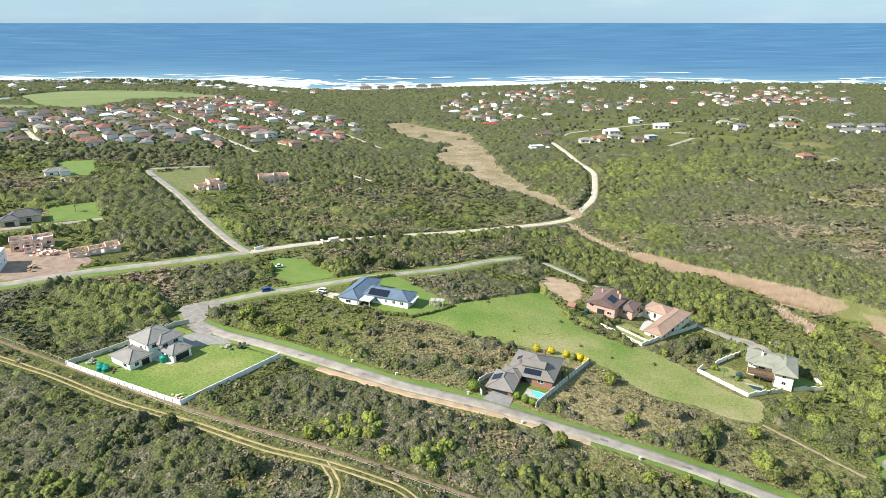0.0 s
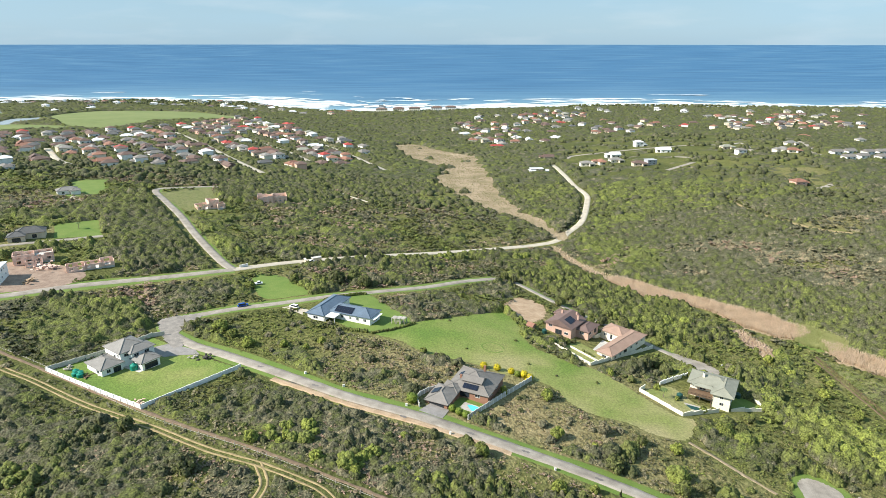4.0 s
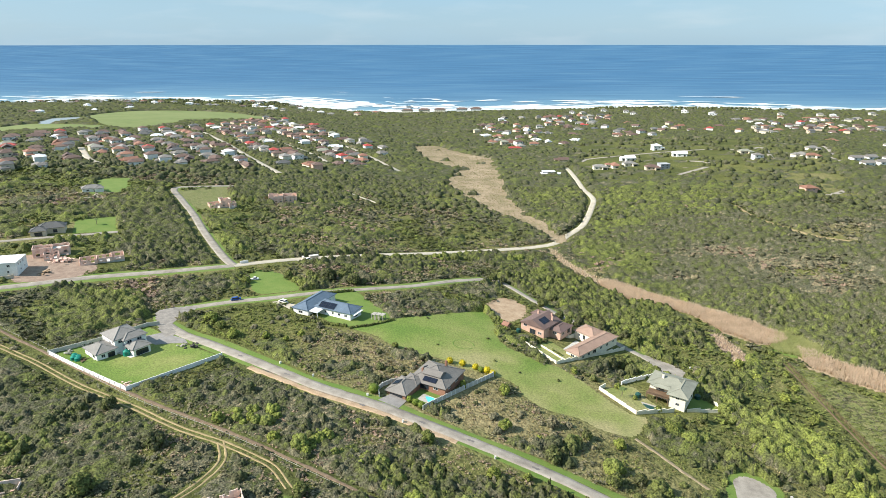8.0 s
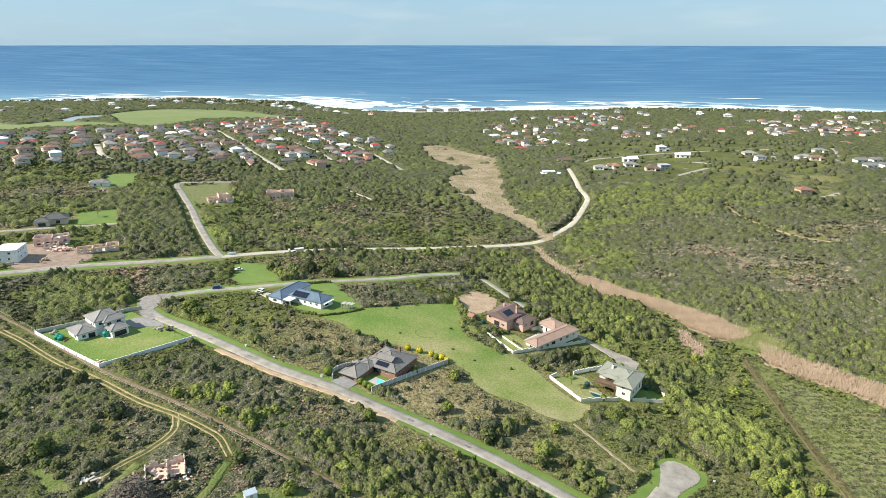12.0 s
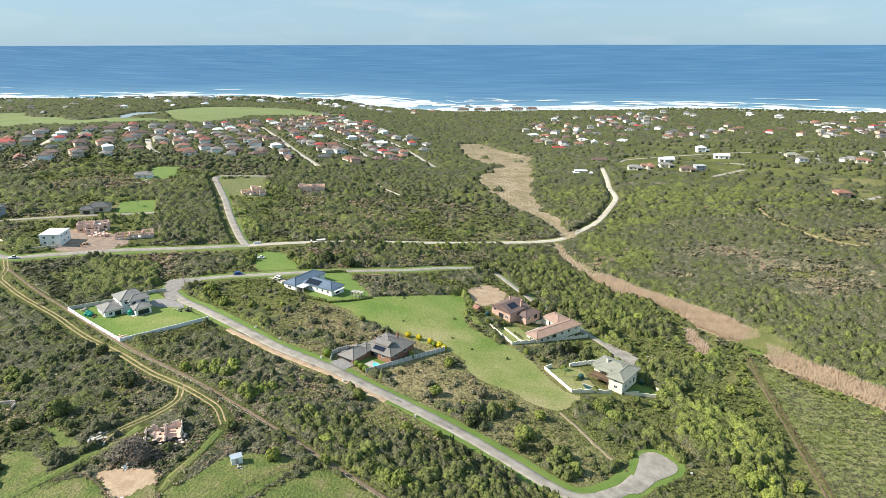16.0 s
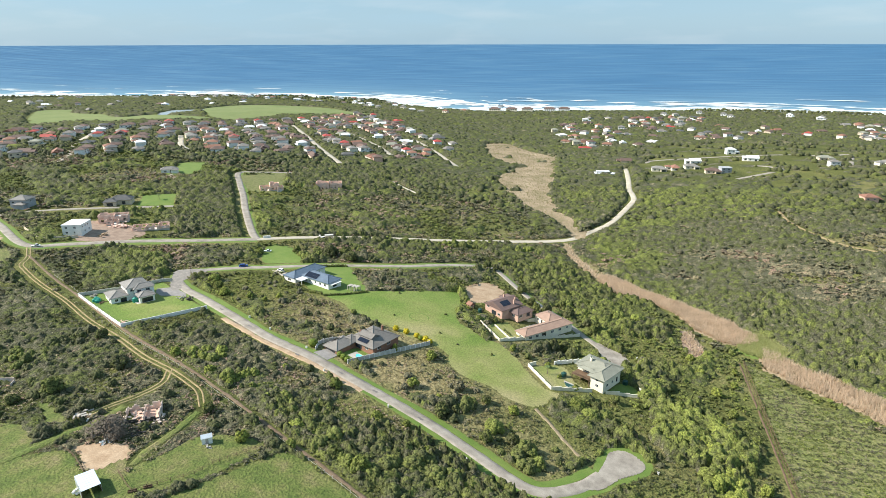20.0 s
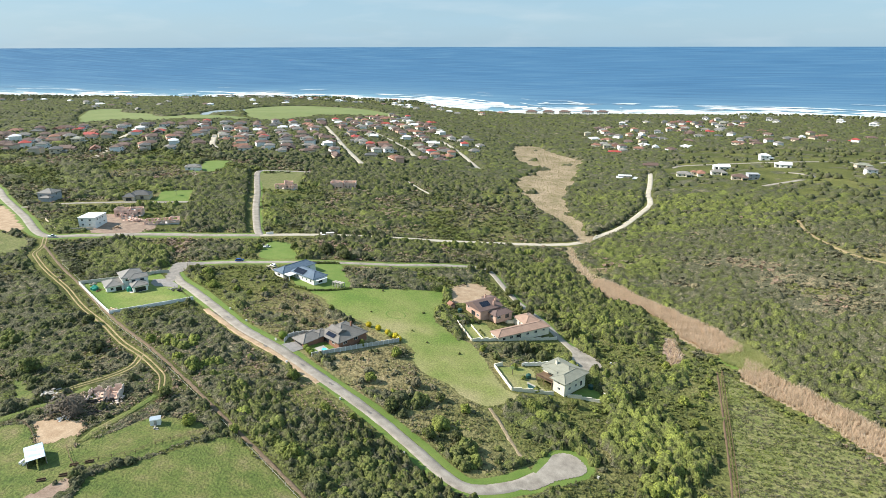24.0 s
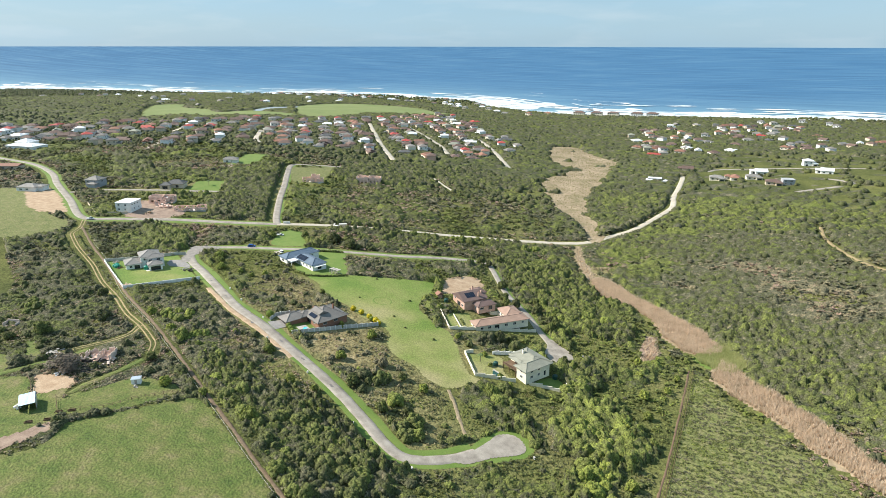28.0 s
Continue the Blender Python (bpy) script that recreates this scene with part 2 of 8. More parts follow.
def roof_mat(name, c, rough=0.75, spread=0.16, pitch=9.0):
    """Roof tiles: rows of tiles in the relief, weathering in the colour."""
    m = material(name, [(0.25, [v * (1 - spread) for v in c]), (0.75, [min(1, v * (1 + spread)) for v in c])], 0.4, 4.0, rough, 0, 0.0, 0.0, 0.12, per_object=0.08)
    n, l = m.node_tree.nodes, m.node_tree.links
    tc = n.new("ShaderNodeTexCoord")
    wave = n.new("ShaderNodeTexWave")
    wave.bands_direction = "Z"
    wave.inputs["Scale"].default_value, wave.inputs["Distortion"].default_value = pitch / 3, 0.4
    l.new(tc.outputs["Object"], wave.inputs["Vector"])
    bp = n.new("ShaderNodeBump")
    bp.inputs["Strength"].default_value, bp.inputs["Distance"].default_value = 0.5, 0.06
    l.new(wave.outputs["Fac"], bp.inputs["Height"])
    l.new(bp.outputs["Normal"], n["Principled BSDF"].inputs["Normal"])
    return m


R_GREY = roof_mat("grey_tiles", (0.185, 0.17, 0.155))
R_LIGHT = roof_mat("light_grey_tiles", (0.215, 0.203, 0.188))
R_CHAR = roof_mat("charcoal_tiles", (0.10, 0.10, 0.10))
R_BLUE = roof_mat("slate_blue_tiles", (0.095, 0.135, 0.185))
R_BROWN = roof_mat("brown_tiles", (0.135, 0.088, 0.072))
R_TERRA = roof_mat("terracotta_tiles", (0.25, 0.125, 0.085))
R_MAUVE = roof_mat("mauve_brown_tiles", (0.150, 0.100, 0.088))
R_TAN = roof_mat("faded_tan_tiles", (0.31, 0.205, 0.155))
R_RED = roof_mat("red_sheet_roof", (0.36, 0.06, 0.045), 0.5)
R_GREEN = roof_mat("grey_green_tiles", (0.245, 0.245, 0.195))
R_WHITE = roof_mat("white_roof", (0.70, 0.71, 0.72), 0.5)

# ---- the lie of the land ----
SEA = -38.0
HILLS = [9.0, -7.7, -12.0, 0.3, 2.8, -0.3, 6.5, -3.4, -3.7, -3.8, -0.3, 3.2, 3.7, 5.4, 0.0, -1.6, -7.2, -0.6, -9.5, -5.0, -5.6, -6.8, -4.7, -1.1, -0.9, -3.7, 11.0, 0.9, 5.7, 6.8, 6.5, 6.1, 0.5, -9.2, -9.3, -7.6, -1.8, 7.2, 3.9, 4.9, 12.5, 7.6]
CENTRES = [(x, y, 82.5) for x in (-200, -100, 0, 100, 200, 300) for y in (50, 150, 250, 350)] + [(x, y, 195.0) for x in (-500, -250, 0, 250, 500) for y in (450, 700, 950)]
SHORE = np.array([(-2600, 1150), (-2183, 1236), (-1769, 1368), (-1345, 1458), (-1125, 1570), (-846, 1632), (-541, 1585), (-401, 1433), (-275, 1373), (-174, 1350), (0, 1408), (291, 1512), (560, 1512), (815, 1485), (1010, 1446), (1500, 1400), (2600, 1350)], float)


def ground(x, y):
    """The height of the land: a slope towards the sea with gentle hills, a valley and dunes along the shore."""
    x, y = np.asarray(x, float), np.asarray(y, float)
    h = HILLS[0] + HILLS[1] * x / 300 + HILLS[2] * y / 300
    for k, (a, b, s) in zip(HILLS[3:], CENTRES):
        h = h + k * np.exp(-((x - a) ** 2 + (y - b) ** 2) / (2 * s * s))
    d = np.interp(x, SHORE[:, 0], SHORE[:, 1]) - y
    dune = -33 + 7 * np.exp(-(((d - 70) / 45) ** 2)) * np.clip((x - 150) / 150, 0.4, 1)
    h = np.minimum(np.minimum(h, 24), -35 + 0.047 * d)
    h = np.maximum(h, dune)
    k = np.clip((d + 10) / 40, 0, 1)
    k = k * k * (3 - 2 * k)
    return -45 + (h + 45) * k


def at(x, y, up=0.0):
    return Vector((x, y, float(ground(x, y)) + up))


def lattice(ix, iy, seed):
    v = np.sin(ix * 127.1 + iy * 311.7 + seed * 74.7) * 43758.5453
    return v - np.floor(v)


def vnoise(x, y, scale, seed=0, octaves=3):
    """Smooth noise from 0 to 1; scale in metres."""
    x, y, total, amp, norm = np.asarray(x, float) / scale, np.asarray(y, float) / scale, 0.0, 1.0, 0.0
    for o in range(octaves):
        ix, iy = np.floor(x), np.floor(y)
        fx, fy = x - ix, y - iy
        fx, fy = fx * fx * (3 - 2 * fx), fy * fy * (3 - 2 * fy)
        a, b = lattice(ix, iy, seed + o), lattice(ix + 1, iy, seed + o)
        c, d = lattice(ix, iy + 1, seed + o), lattice(ix + 1, iy + 1, seed + o)
        total = total + amp * (a + (b - a) * fx + (c - a) * fy + (a - b - c + d) * fx * fy)
        norm, amp, x, y = norm + amp, amp * 0.5, x * 2.03, y * 2.03
    return total / norm


def inside(poly, x, y):
    p, x, y = np.asarray(poly, float), np.asarray(x, float), np.asarray(y, float)
    r = np.zeros(np.shape(x), bool)
    for (x0, y0), (x1, y1) in zip(p, np.roll(p, -1, 0)):
        r ^= ((y0 > y) != (y1 > y)) & (x < (x1 - x0) * (y - y0) / (y1 - y0 + 1e-9) + x0)
    return r


def from_line(pts, x, y, closed=False):
    """The distance to a polyline and the nearest place on it."""
    p, x, y = np.asarray(pts, float), np.asarray(x, float), np.asarray(y, float)
    best, bx, by = np.full(np.shape(x), 1e9), np.zeros(np.shape(x)), np.zeros(np.shape(x))
    q = np.concatenate([p, p[:1]]) if closed else p
    for (x0, y0), (x1, y1) in zip(q[:-1], q[1:]):
        dx, dy = x1 - x0, y1 - y0
        t = np.clip(((x - x0) * dx + (y - y0) * dy) / (dx * dx + dy * dy + 1e-9), 0, 1)
        cx, cy = x0 + t * dx, y0 + t * dy
        d = np.hypot(x - cx, y - cy)
        near = d < best
        best, bx, by = np.where(near, d, best), np.where(near, cx, bx), np.where(near, cy, by)
    return best, bx, by


def smooth_line(pts, step=2.0, closed=False):
    """A Catmull-Rom line through pts."""
    p = [np.array(q, float) for q in pts]
    p = [p[-1], *p, p[0], p[1]] if closed else [2 * p[0] - p[1], *p, 2 * p[-1] - p[-2]]
    res = []
    for a, b, c, d in zip(p, p[1:], p[2:], p[3:]):
        n = max(1, int(np.hypot(*(c - b)) / step))
        for t in np.arange(n) / n:
            res.append(0.5 * (2 * b + (c - a) * t + (2 * a - 5 * b + 4 * c - d) * t * t + (3 * b - a - 3 * c + d) * t**3))
    if not closed:
        res.append(p[-2])
    return np.array(res)


def np_mesh(name, v, f):
    """A mesh from arrays of places and of triangles or quads."""
    f = np.asarray(f, np.int32)
    me = bpy.data.meshes.new(name)
    me.vertices.add(len(v))
    me.vertices.foreach_set("co", np.asarray(v, np.float32).ravel())
    me.loops.add(f.size)
    me.loops.foreach_set("vertex_index", f.ravel())
    me.polygons.add(len(f))
    me.polygons.foreach_set("loop_start", np.arange(len(f), dtype=np.int32) * f.shape[1])
    me.update(calc_edges=True)
    return me


def set_attr(me, name, values):
    a = me.attributes.new(name, "FLOAT", "POINT")
    a.data.foreach_set("value", np.asarray(values, np.float32))


def smooth(me):
    me.polygons.foreach_set("use_smooth", np.ones(len(me.polygons), bool))


def sheet(name, mat, v, f, label, category, kind="structure", soft=True):
    me = np_mesh(name, v, f)
    me.materials.append(mat)
    if soft:
        smooth(me)
    return tagged(new(name, me), label, category, kind=kind)


# Plan: centre lines and outlines
NEAR_ROAD = [(-98, 213.5), (-92.5, 206), (-79, 196), (-62, 187.5), (-38, 174.5), (-11, 160.5), (12.5, 152.5), (33, 144.5), (58, 135.2), (73.4, 128.6), (86.6, 122), (97.5, 116.2), (106, 113.5), (113, 116.5), (120, 123.5), (125, 131.5)]
MIDDLE_ROAD = [(-98, 213.5), (-96.5, 218), (-89, 224.5), (-74.5, 234), (-59, 241.5), (-34.5, 255.5), (-17, 265), (5, 279.6), (25, 300.5), (42, 315.4)]
MAIN_ROAD = [(-520, 300), (-445, 299), (-393, 297), (-341, 281), (-295, 257), (-243, 233), (-200, 213), (-182, 224.5), (-155.5, 246.5), (-126, 265), (-96, 284.5)]
STUB_ROAD = [(-96, 284.5), (-105.5, 294.5), (-118.8, 311), (-139.4, 338), (-160.4, 367.5), (-186.7, 402), (-213, 440), (-203, 457), (-181, 479)]
STREAM_ROAD = [(-96, 284.5), (-79.2, 298), (-57.8, 312.5), (-31.6, 330), (0, 351.5), (25, 370.5), (52, 389.5), (76, 404), (91, 416), (103, 437), (114.5, 457), (122, 481), (129, 511), (134, 538), (132.5, 564), (130, 582), (128.5, 632), (126, 684), (124, 706)]
LANE = [(42, 315.4), (50, 317), (57, 308.5), (69, 290.5), (80, 275), (91, 263.7), (101, 253.5), (110.6, 241), (117, 234), (123, 226)]
FIELD = [(-12, 213), (0, 222), (5, 228.7), (17.3, 237), (34.3, 249.9), (44, 256), (48, 248), (50.5, 238), (51.1, 226), (56, 216), (63.2, 212.5), (69, 207), (76.2, 206.4), (84.6, 199), (91.5, 189), (101, 178.2), (108, 177), (104, 169), (99, 162), (88.3, 162.5), (80.5, 167.4), (70.2, 169), (62.2, 174.5), (59.7, 181.8), (53.6, 186.7), (46, 188), (38, 189), (29.2, 193.7), (14.4, 197), (4.5, 202.7), (0, 207.2)]
CORNER_LAWN = [(-83, 279), (-68, 279), (-47, 258.5), (-51, 253.5), (-65.7, 246.5), (-75, 257)]
A_PLOT = [(-119, 170.5), (-74.4, 149), (-53.5, 177.5), (-70, 185.5), (-97.5, 201.5), (-107, 185.6)]
B_PLOT = [(-40, 236), (-36, 250), (-22, 259), (-14, 251), (4, 227), (-3, 217), (-13, 213), (-22, 216)]
PADDOCK = [(14, 38), (17, 44), (20, 53), (15, 62.7), (20.9, 73.1), (27, 84), (34, 96), (52, 90), (70.7, 82), (90, 72), (120, 40), (60, 10)]
SMALL_PADDOCK = [(0.5, 71), (5, 84), (8, 93), (20, 97), (28, 97), (25, 85), (19, 73), (12.5, 65), (8, 66)]
ROUND_PADDOCK = [(-34, 62), (-28, 70), (-23, 73), (-18.5, 71.5), (-9, 66), (-2, 60), (0, 50), (-20, 48)]
YARD = [(-22.3, 74.5), (-17, 78.5), (-8, 80.5), (-4.5, 77), (-6.5, 72), (-10, 67.5), (-18, 73)]
YARD_STRIP = [(7.4, 46), (9.1, 52), (11.5, 60.5), (14, 61.5), (15, 57), (13.5, 49), (11, 42)]
YARD_GRASS = [(-4.5, 77), (0, 71), (8, 66), (11.5, 61), (9, 52), (7, 46), (-4, 46), (-2, 60), (-9.5, 66.5), (-6.5, 72)]
FALLOW = [(184.9, 238), (190.1, 235.5), (202.5, 215), (227, 190), (243, 170), (252, 150), (186, 100), (185.4, 143), (185.3, 180), (184, 227)]
REEDS = [(113, 342), (124, 318), (144, 309), (160, 290), (166, 274), (178, 262), (190, 262), (193, 272), (179, 293), (160, 311), (140, 328), (122, 346)]
REED_LINK = [(85, 400.4), (89, 403.2), (93.9, 388.4), (100.8, 372.7), (109.5, 354.7), (121.7, 342.2), (121.6, 332.3), (114.7, 335.1), (106.8, 346.6), (98.1, 364.3), (90.2, 383.2)]
GREEN_REEDS = [(194, 276), (206, 260), (203, 250), (194, 246), (184, 254), (187, 264)]
LOW_REEDS = [(195, 258), (204, 246), (214, 236), (224, 226), (235, 214), (249, 194), (276, 170), (264, 160), (250, 174), (234, 190), (223, 204), (213, 216), (200, 228), (191, 242)]
UPPER_REEDS = [(-80.3, 865.7), (-47.9, 897.3), (-9.2, 837), (29.7, 791.9), (45.1, 689.6), (56.1, 556.6), (70.1, 491.8), (83.6, 463.9), (95.2, 431.6), (89.1, 416.3), (74.8, 445.5), (53.2, 474.8), (35.9, 505), (16.9, 542.4), (-6.8, 586.7), (-7.8, 649.3), (-3, 690), (-26.1, 715.5), (-49.1, 759.3)]
FARM_GREEN = [[(-53.4, 74.6), (-47.8, 79.9), (-35.3, 73.5), (-32.7, 69.4), (-35, 62.6), (-35, 58.4)],
              [(-53, 90.9), (-44.1, 90.2), (-35.1, 84.4), (-39.6, 82)]]
SLOPE_PATH = [(246.4, 502.2), (247.7, 464.5), (256.5, 426.7), (265.3, 404.3), (273.3, 393.6), (280.8, 386)]
SCRUB_PATH = [(-96.5, 519.5), (-75.3, 499.6), (-56.7, 483.3)]
FIELD_PATH = [(99.4, 161), (104.8, 154.9), (110.9, 146.6), (117.5, 138.5)]
FARM_PATH = [(-35.8, 59.1), (-32.9, 67.3), (-29.7, 78.6), (-26, 88.5), (-24.9, 97.5)]
RUIN_PATH = [(-1.3, 103.1), (-0.8, 93.7), (-1, 86), (-1.4, 80.1), (-0.3, 73.5)]
STUB_PLOT = [(-205.9, 430.2), (-183.9, 469.9), (-160.4, 428.9), (-147.7, 394.6), (-163.7, 383.9), (-184.2, 403.4)]
REED_SPUR = [(158, 270), (162, 270), (167, 247), (161, 241)]
FARM_LAWN = [(-300, 240), (-275, 222), (-235, 205), (-195, 202), (-186, 190), (-200, 160), (-330, 190)]
FARM_SOIL = [(-262, 214), (-240, 205), (-215, 210), (-245, 228), (-290, 246), (-292, 232)]
FAIRWAY = [(-528.6, 829.9), (-601.5, 916.2), (-680.1, 1007.1), (-714.3, 1117.5), (-703.1, 1214.6), (-628.8, 1256.2), (-525.5, 1244.8), (-424.4, 1167.2), (-365.2, 1174.4), (-392.8, 1081.1), (-446.2, 1034.6), (-475.1, 982.1), (-471, 882.8), (-481.3, 819.6)]
FAIRWAY_WEST = [(-881.8, 817.4), (-869.5, 884.8), (-801.5, 824.5), (-732.3, 817.7), (-656.9, 772), (-639.4, 837.1), (-528.6, 829.9), (-514, 795.6), (-561.7, 743.7), (-590.3, 689.1), (-644.7, 695.7), (-681.9, 639.6)]
DAM = [(-659.8, 861.5), (-700.9, 954.6), (-675.5, 1009.3), (-625.7, 903.2), (-621.9, 828.9)]
CLEARED = [(46, 268), (50.6, 282), (60, 283), (65, 274), (62.4, 256), (54, 246), (50, 256)]
BUILD_SITE = [(-186, 234), (-204, 262), (-178, 268), (-160, 262), (-160, 247), (-176, 233.5)]
PALE_LAWN = [(-217, 326), (-199, 342), (-181.6, 314.4), (-202, 302)]
FAR_LAWN = [(-285, 454), (-266, 469), (-240, 416), (-252, 396), (-263, 408), (-268, 425)]
TURNING = [(118, 122.5), (123, 130.5), (125.6, 139.6), (127, 146), (131.2, 149.1), (136, 147.5), (138.6, 143.2), (137, 138.5), (130.5, 131.5), (124.5, 123)]
COURT = [(117, 236), (128, 230.5), (133.5, 222), (131, 214.5), (126, 213), (121, 218), (119, 228)]

# The ground: one sheet, close-meshed where the camera flies
def spread(lo, a, b, hi, fine, grow):
    mid = list(np.arange(a, b + fine, fine))
    left, right, s = [a], [mid[-1]], fine
    while right[-1] < hi or left[-1] > lo:
        s *= grow
        right.append(right[-1] + s)
        left.append(left[-1] - s)
    return np.array([v for v in left[:0:-1] if v > lo - s] + mid + [v for v in right[1:] if v < hi + s])


gx = spread(-3200, -260, 300, 3200, 3.0, 1.05)
gy = spread(-700, 30, 480, 1760, 3.0, 1.05)
GX, GY = np.meshgrid(gx, gy)
GZ = ground(GX, GY)
ny, nx = GX.shape
idx = np.arange(nx * ny).reshape(ny, nx)
gf = np.stack([idx[:-1, :-1], idx[:-1, 1:], idx[1:, 1:], idx[1:, :-1]], -1).reshape(-1, 4)


# Open dry grass with single bushes
DRY = [([(119.4, 178.8), (124.5, 188.8), (132.2, 173.6), (141.7, 161.9), (149.3, 154.5), (141.9, 151.2), (129.5, 161.7)], 0.8), ([(28, 142), (60, 128), (98, 111), (90, 103), (62, 110), (36, 122)], 0.8), ([(20, 190), (36, 187), (52, 186), (60, 180), (63, 172), (80, 165), (100, 161), (112, 172), (128, 182), (142, 178), (148, 160), (140, 152), (128, 152), (118, 138), (110, 124), (86, 128), (58, 142), (33, 151)], 0.65), ([(-44, 184), (-10, 200), (20, 190), (33, 151), (0, 160)], 0.3),
       ([(66, 204), (90, 190), (104, 180), (100, 205), (114, 225), (98, 226), (84, 212)], 0.6), ([(150, 218), (164, 236), (187, 262), (204, 236), (188, 232), (184, 140), (174, 130), (168, 165), (164, 200)], 0.6), ([(136, 248), (153, 256), (158, 234), (143, 222)], 0.5),
       ([(-70, 176), (-38, 170), (20, 144), (60, 126), (96, 110), (104, 100), (60, 116), (20, 132), (-30, 152), (-66, 160)], 0.4),
       ([(44, 284), (60, 288), (74, 262), (86, 250), (66, 244), (46, 262)], 0.7), ([(118, 320), (112, 350), (96, 385), (106, 390), (124, 356), (136, 338)], 0.9), ([(150, 250), (166, 244), (172, 262), (158, 278)], 0.8)]


def dry_zone(x, y):
    d = np.zeros(np.shape(x))
    jx, jy = x + 14 * (vnoise(x, y, 11, 81) - 0.5), y + 14 * (vnoise(x, y, 11, 82) - 0.5)
    for poly, w_ in DRY:
        d = np.maximum(d, inside(poly, jx, jy) * w_)
    return d


def dryness(x, y):
    """How bare and grassy the scrub is: 0 thick and green, 1 sandy."""
    d = 0.25 + 0.75 * (vnoise(x, y, 38, 3) - 0.42) + 0.25 * (vnoise(x, y, 9, 8) - 0.5)
    strip = np.exp(-((from_line([(-40, 195), (20, 175), (70, 150), (105, 135)], x, y)[0] / 22) ** 2))
    d = d + 0.22 * strip
    d = d - 0.18 * np.exp(-(((x - 140) / 50) ** 2 + ((y - 185) / 35) ** 2))
    d = d + 0.12 * np.exp(-(((x - 260) / 60) ** 2 + ((y - 330) / 80) ** 2))
    shore = np.interp(x, SHORE[:, 0], SHORE[:, 1]) - y
    d = d + 0.20 * dry_zone(x, y)
    d = d - 0.2 * np.clip((y - 430) / 60, 0, 1) - 0.16 / (1 + np.exp((x * 0.42 + y * 0.9 - 150) * 0.1))
    d = d + 0.30 * np.exp(-(((x - 400) / 120) ** 2 + ((y - 560) / 110) ** 2))
    return np.clip(d, 0.0, 0.85) + np.clip(1 - np.abs(shore - 5) / 22, 0, 1) * 1.0


g_me = np_mesh("ground", np.stack([GX, GY, GZ], -1).reshape(-1, 3), gf)
g_me.materials.append(M_GROUND)
smooth(g_me)
set_attr(g_me, "dry", dryness(GX, GY).ravel())
tagged(new("ground", g_me), "rolling coastal scrubland falling towards the sea", "ground", kind="structure")

# The sea: an arc of water that meets the sky
sa, sr = np.radians(np.linspace(-78, 82, 161)), np.concatenate([np.linspace(900, 2000, 45), np.linspace(2050, 4930, 60)])
SA, SR = np.meshgrid(sa, sr)


def sea_z(x, y):
    r = np.hypot(np.asarray(x) - 100, y)
    return SEA + 136 * np.clip((r - 1900) / 3030, 0, 1) ** 2


sx, sy = 100 - SR * np.sin(SA), SR * np.cos(SA)
ns = SA.shape
si = np.arange(SA.size).reshape(ns)
m_sea = bpy.data.materials.new("sea_water")
m_sea.use_nodes = True
n, l = m_sea.node_tree.nodes, m_sea.node_tree.links
b = n["Principled BSDF"]
geo = n.new("ShaderNodeNewGeometry")
mp = n.new("ShaderNodeMapping")
mp.inputs["Scale"].default_value = (0.0026, 0.026, 0.0)
mp.inputs["Rotation"].default_value = (0, 0, radians(4))
wide = n.new("ShaderNodeTexNoise")
wide.inputs["Scale"].default_value, wide.inputs["Detail"].default_value = 1.0, 6
sea_ramp = ramp_node(n, [(0.25, (0.026, 0.088, 0.182)), (0.50, (0.042, 0.126, 0.236)), (0.75, (0.090, 0.190, 0.290))])
swell = n.new("ShaderNodeTexNoise")
swell.inputs["Scale"].default_value, swell.inputs["Detail"].default_value = 9.0, 4
bp = n.new("ShaderNodeBump")
bp.inputs["Strength"].default_value, bp.inputs["Distance"].default_value = 0.6, 1.2
l.new(geo.outputs["Position"], mp.inputs["Vector"])
l.new(mp.outputs["Vector"], wide.inputs["Vector"])
l.new(mp.outputs["Vector"], swell.inputs["Vector"])
l.new(wide.outputs["Fac"], sea_ramp.inputs["Fac"])
shallow = n.new("ShaderNodeAttribute")
shallow.attribute_name = "shallow"
tone = n.new("ShaderNodeMixRGB")
tone.inputs[2].default_value = (0.22, 0.36, 0.41, 1)
l.new(shallow.outputs["Fac"], tone.inputs[0])
l.new(sea_ramp.outputs["Color"], tone.inputs[1])
l.new(tone.outputs["Color"], b.inputs["Base Color"])
l.new(swell.outputs["Fac"], bp.inputs["Height"])
l.new(bp.outputs["Normal"], b.inputs["Normal"])
b.inputs["Roughness"].default_value, b.inputs["IOR"].default_value = 0.55, 1.25
water = sheet("water", m_sea, np.stack([sx, sy, sea_z(sx, sy)], -1).reshape(-1, 3), np.stack([si[:-1, :-1], si[1:, :-1], si[1:, 1:], si[:-1, 1:]], -1).reshape(-1, 4), "deep blue ocean with long low swells", "sea")

set_attr(water.data, "shallow", np.exp(-np.clip(sy - np.interp(sx, SHORE[:, 0], SHORE[:, 1]), 0, 5000) / 260).ravel() * 0.85)

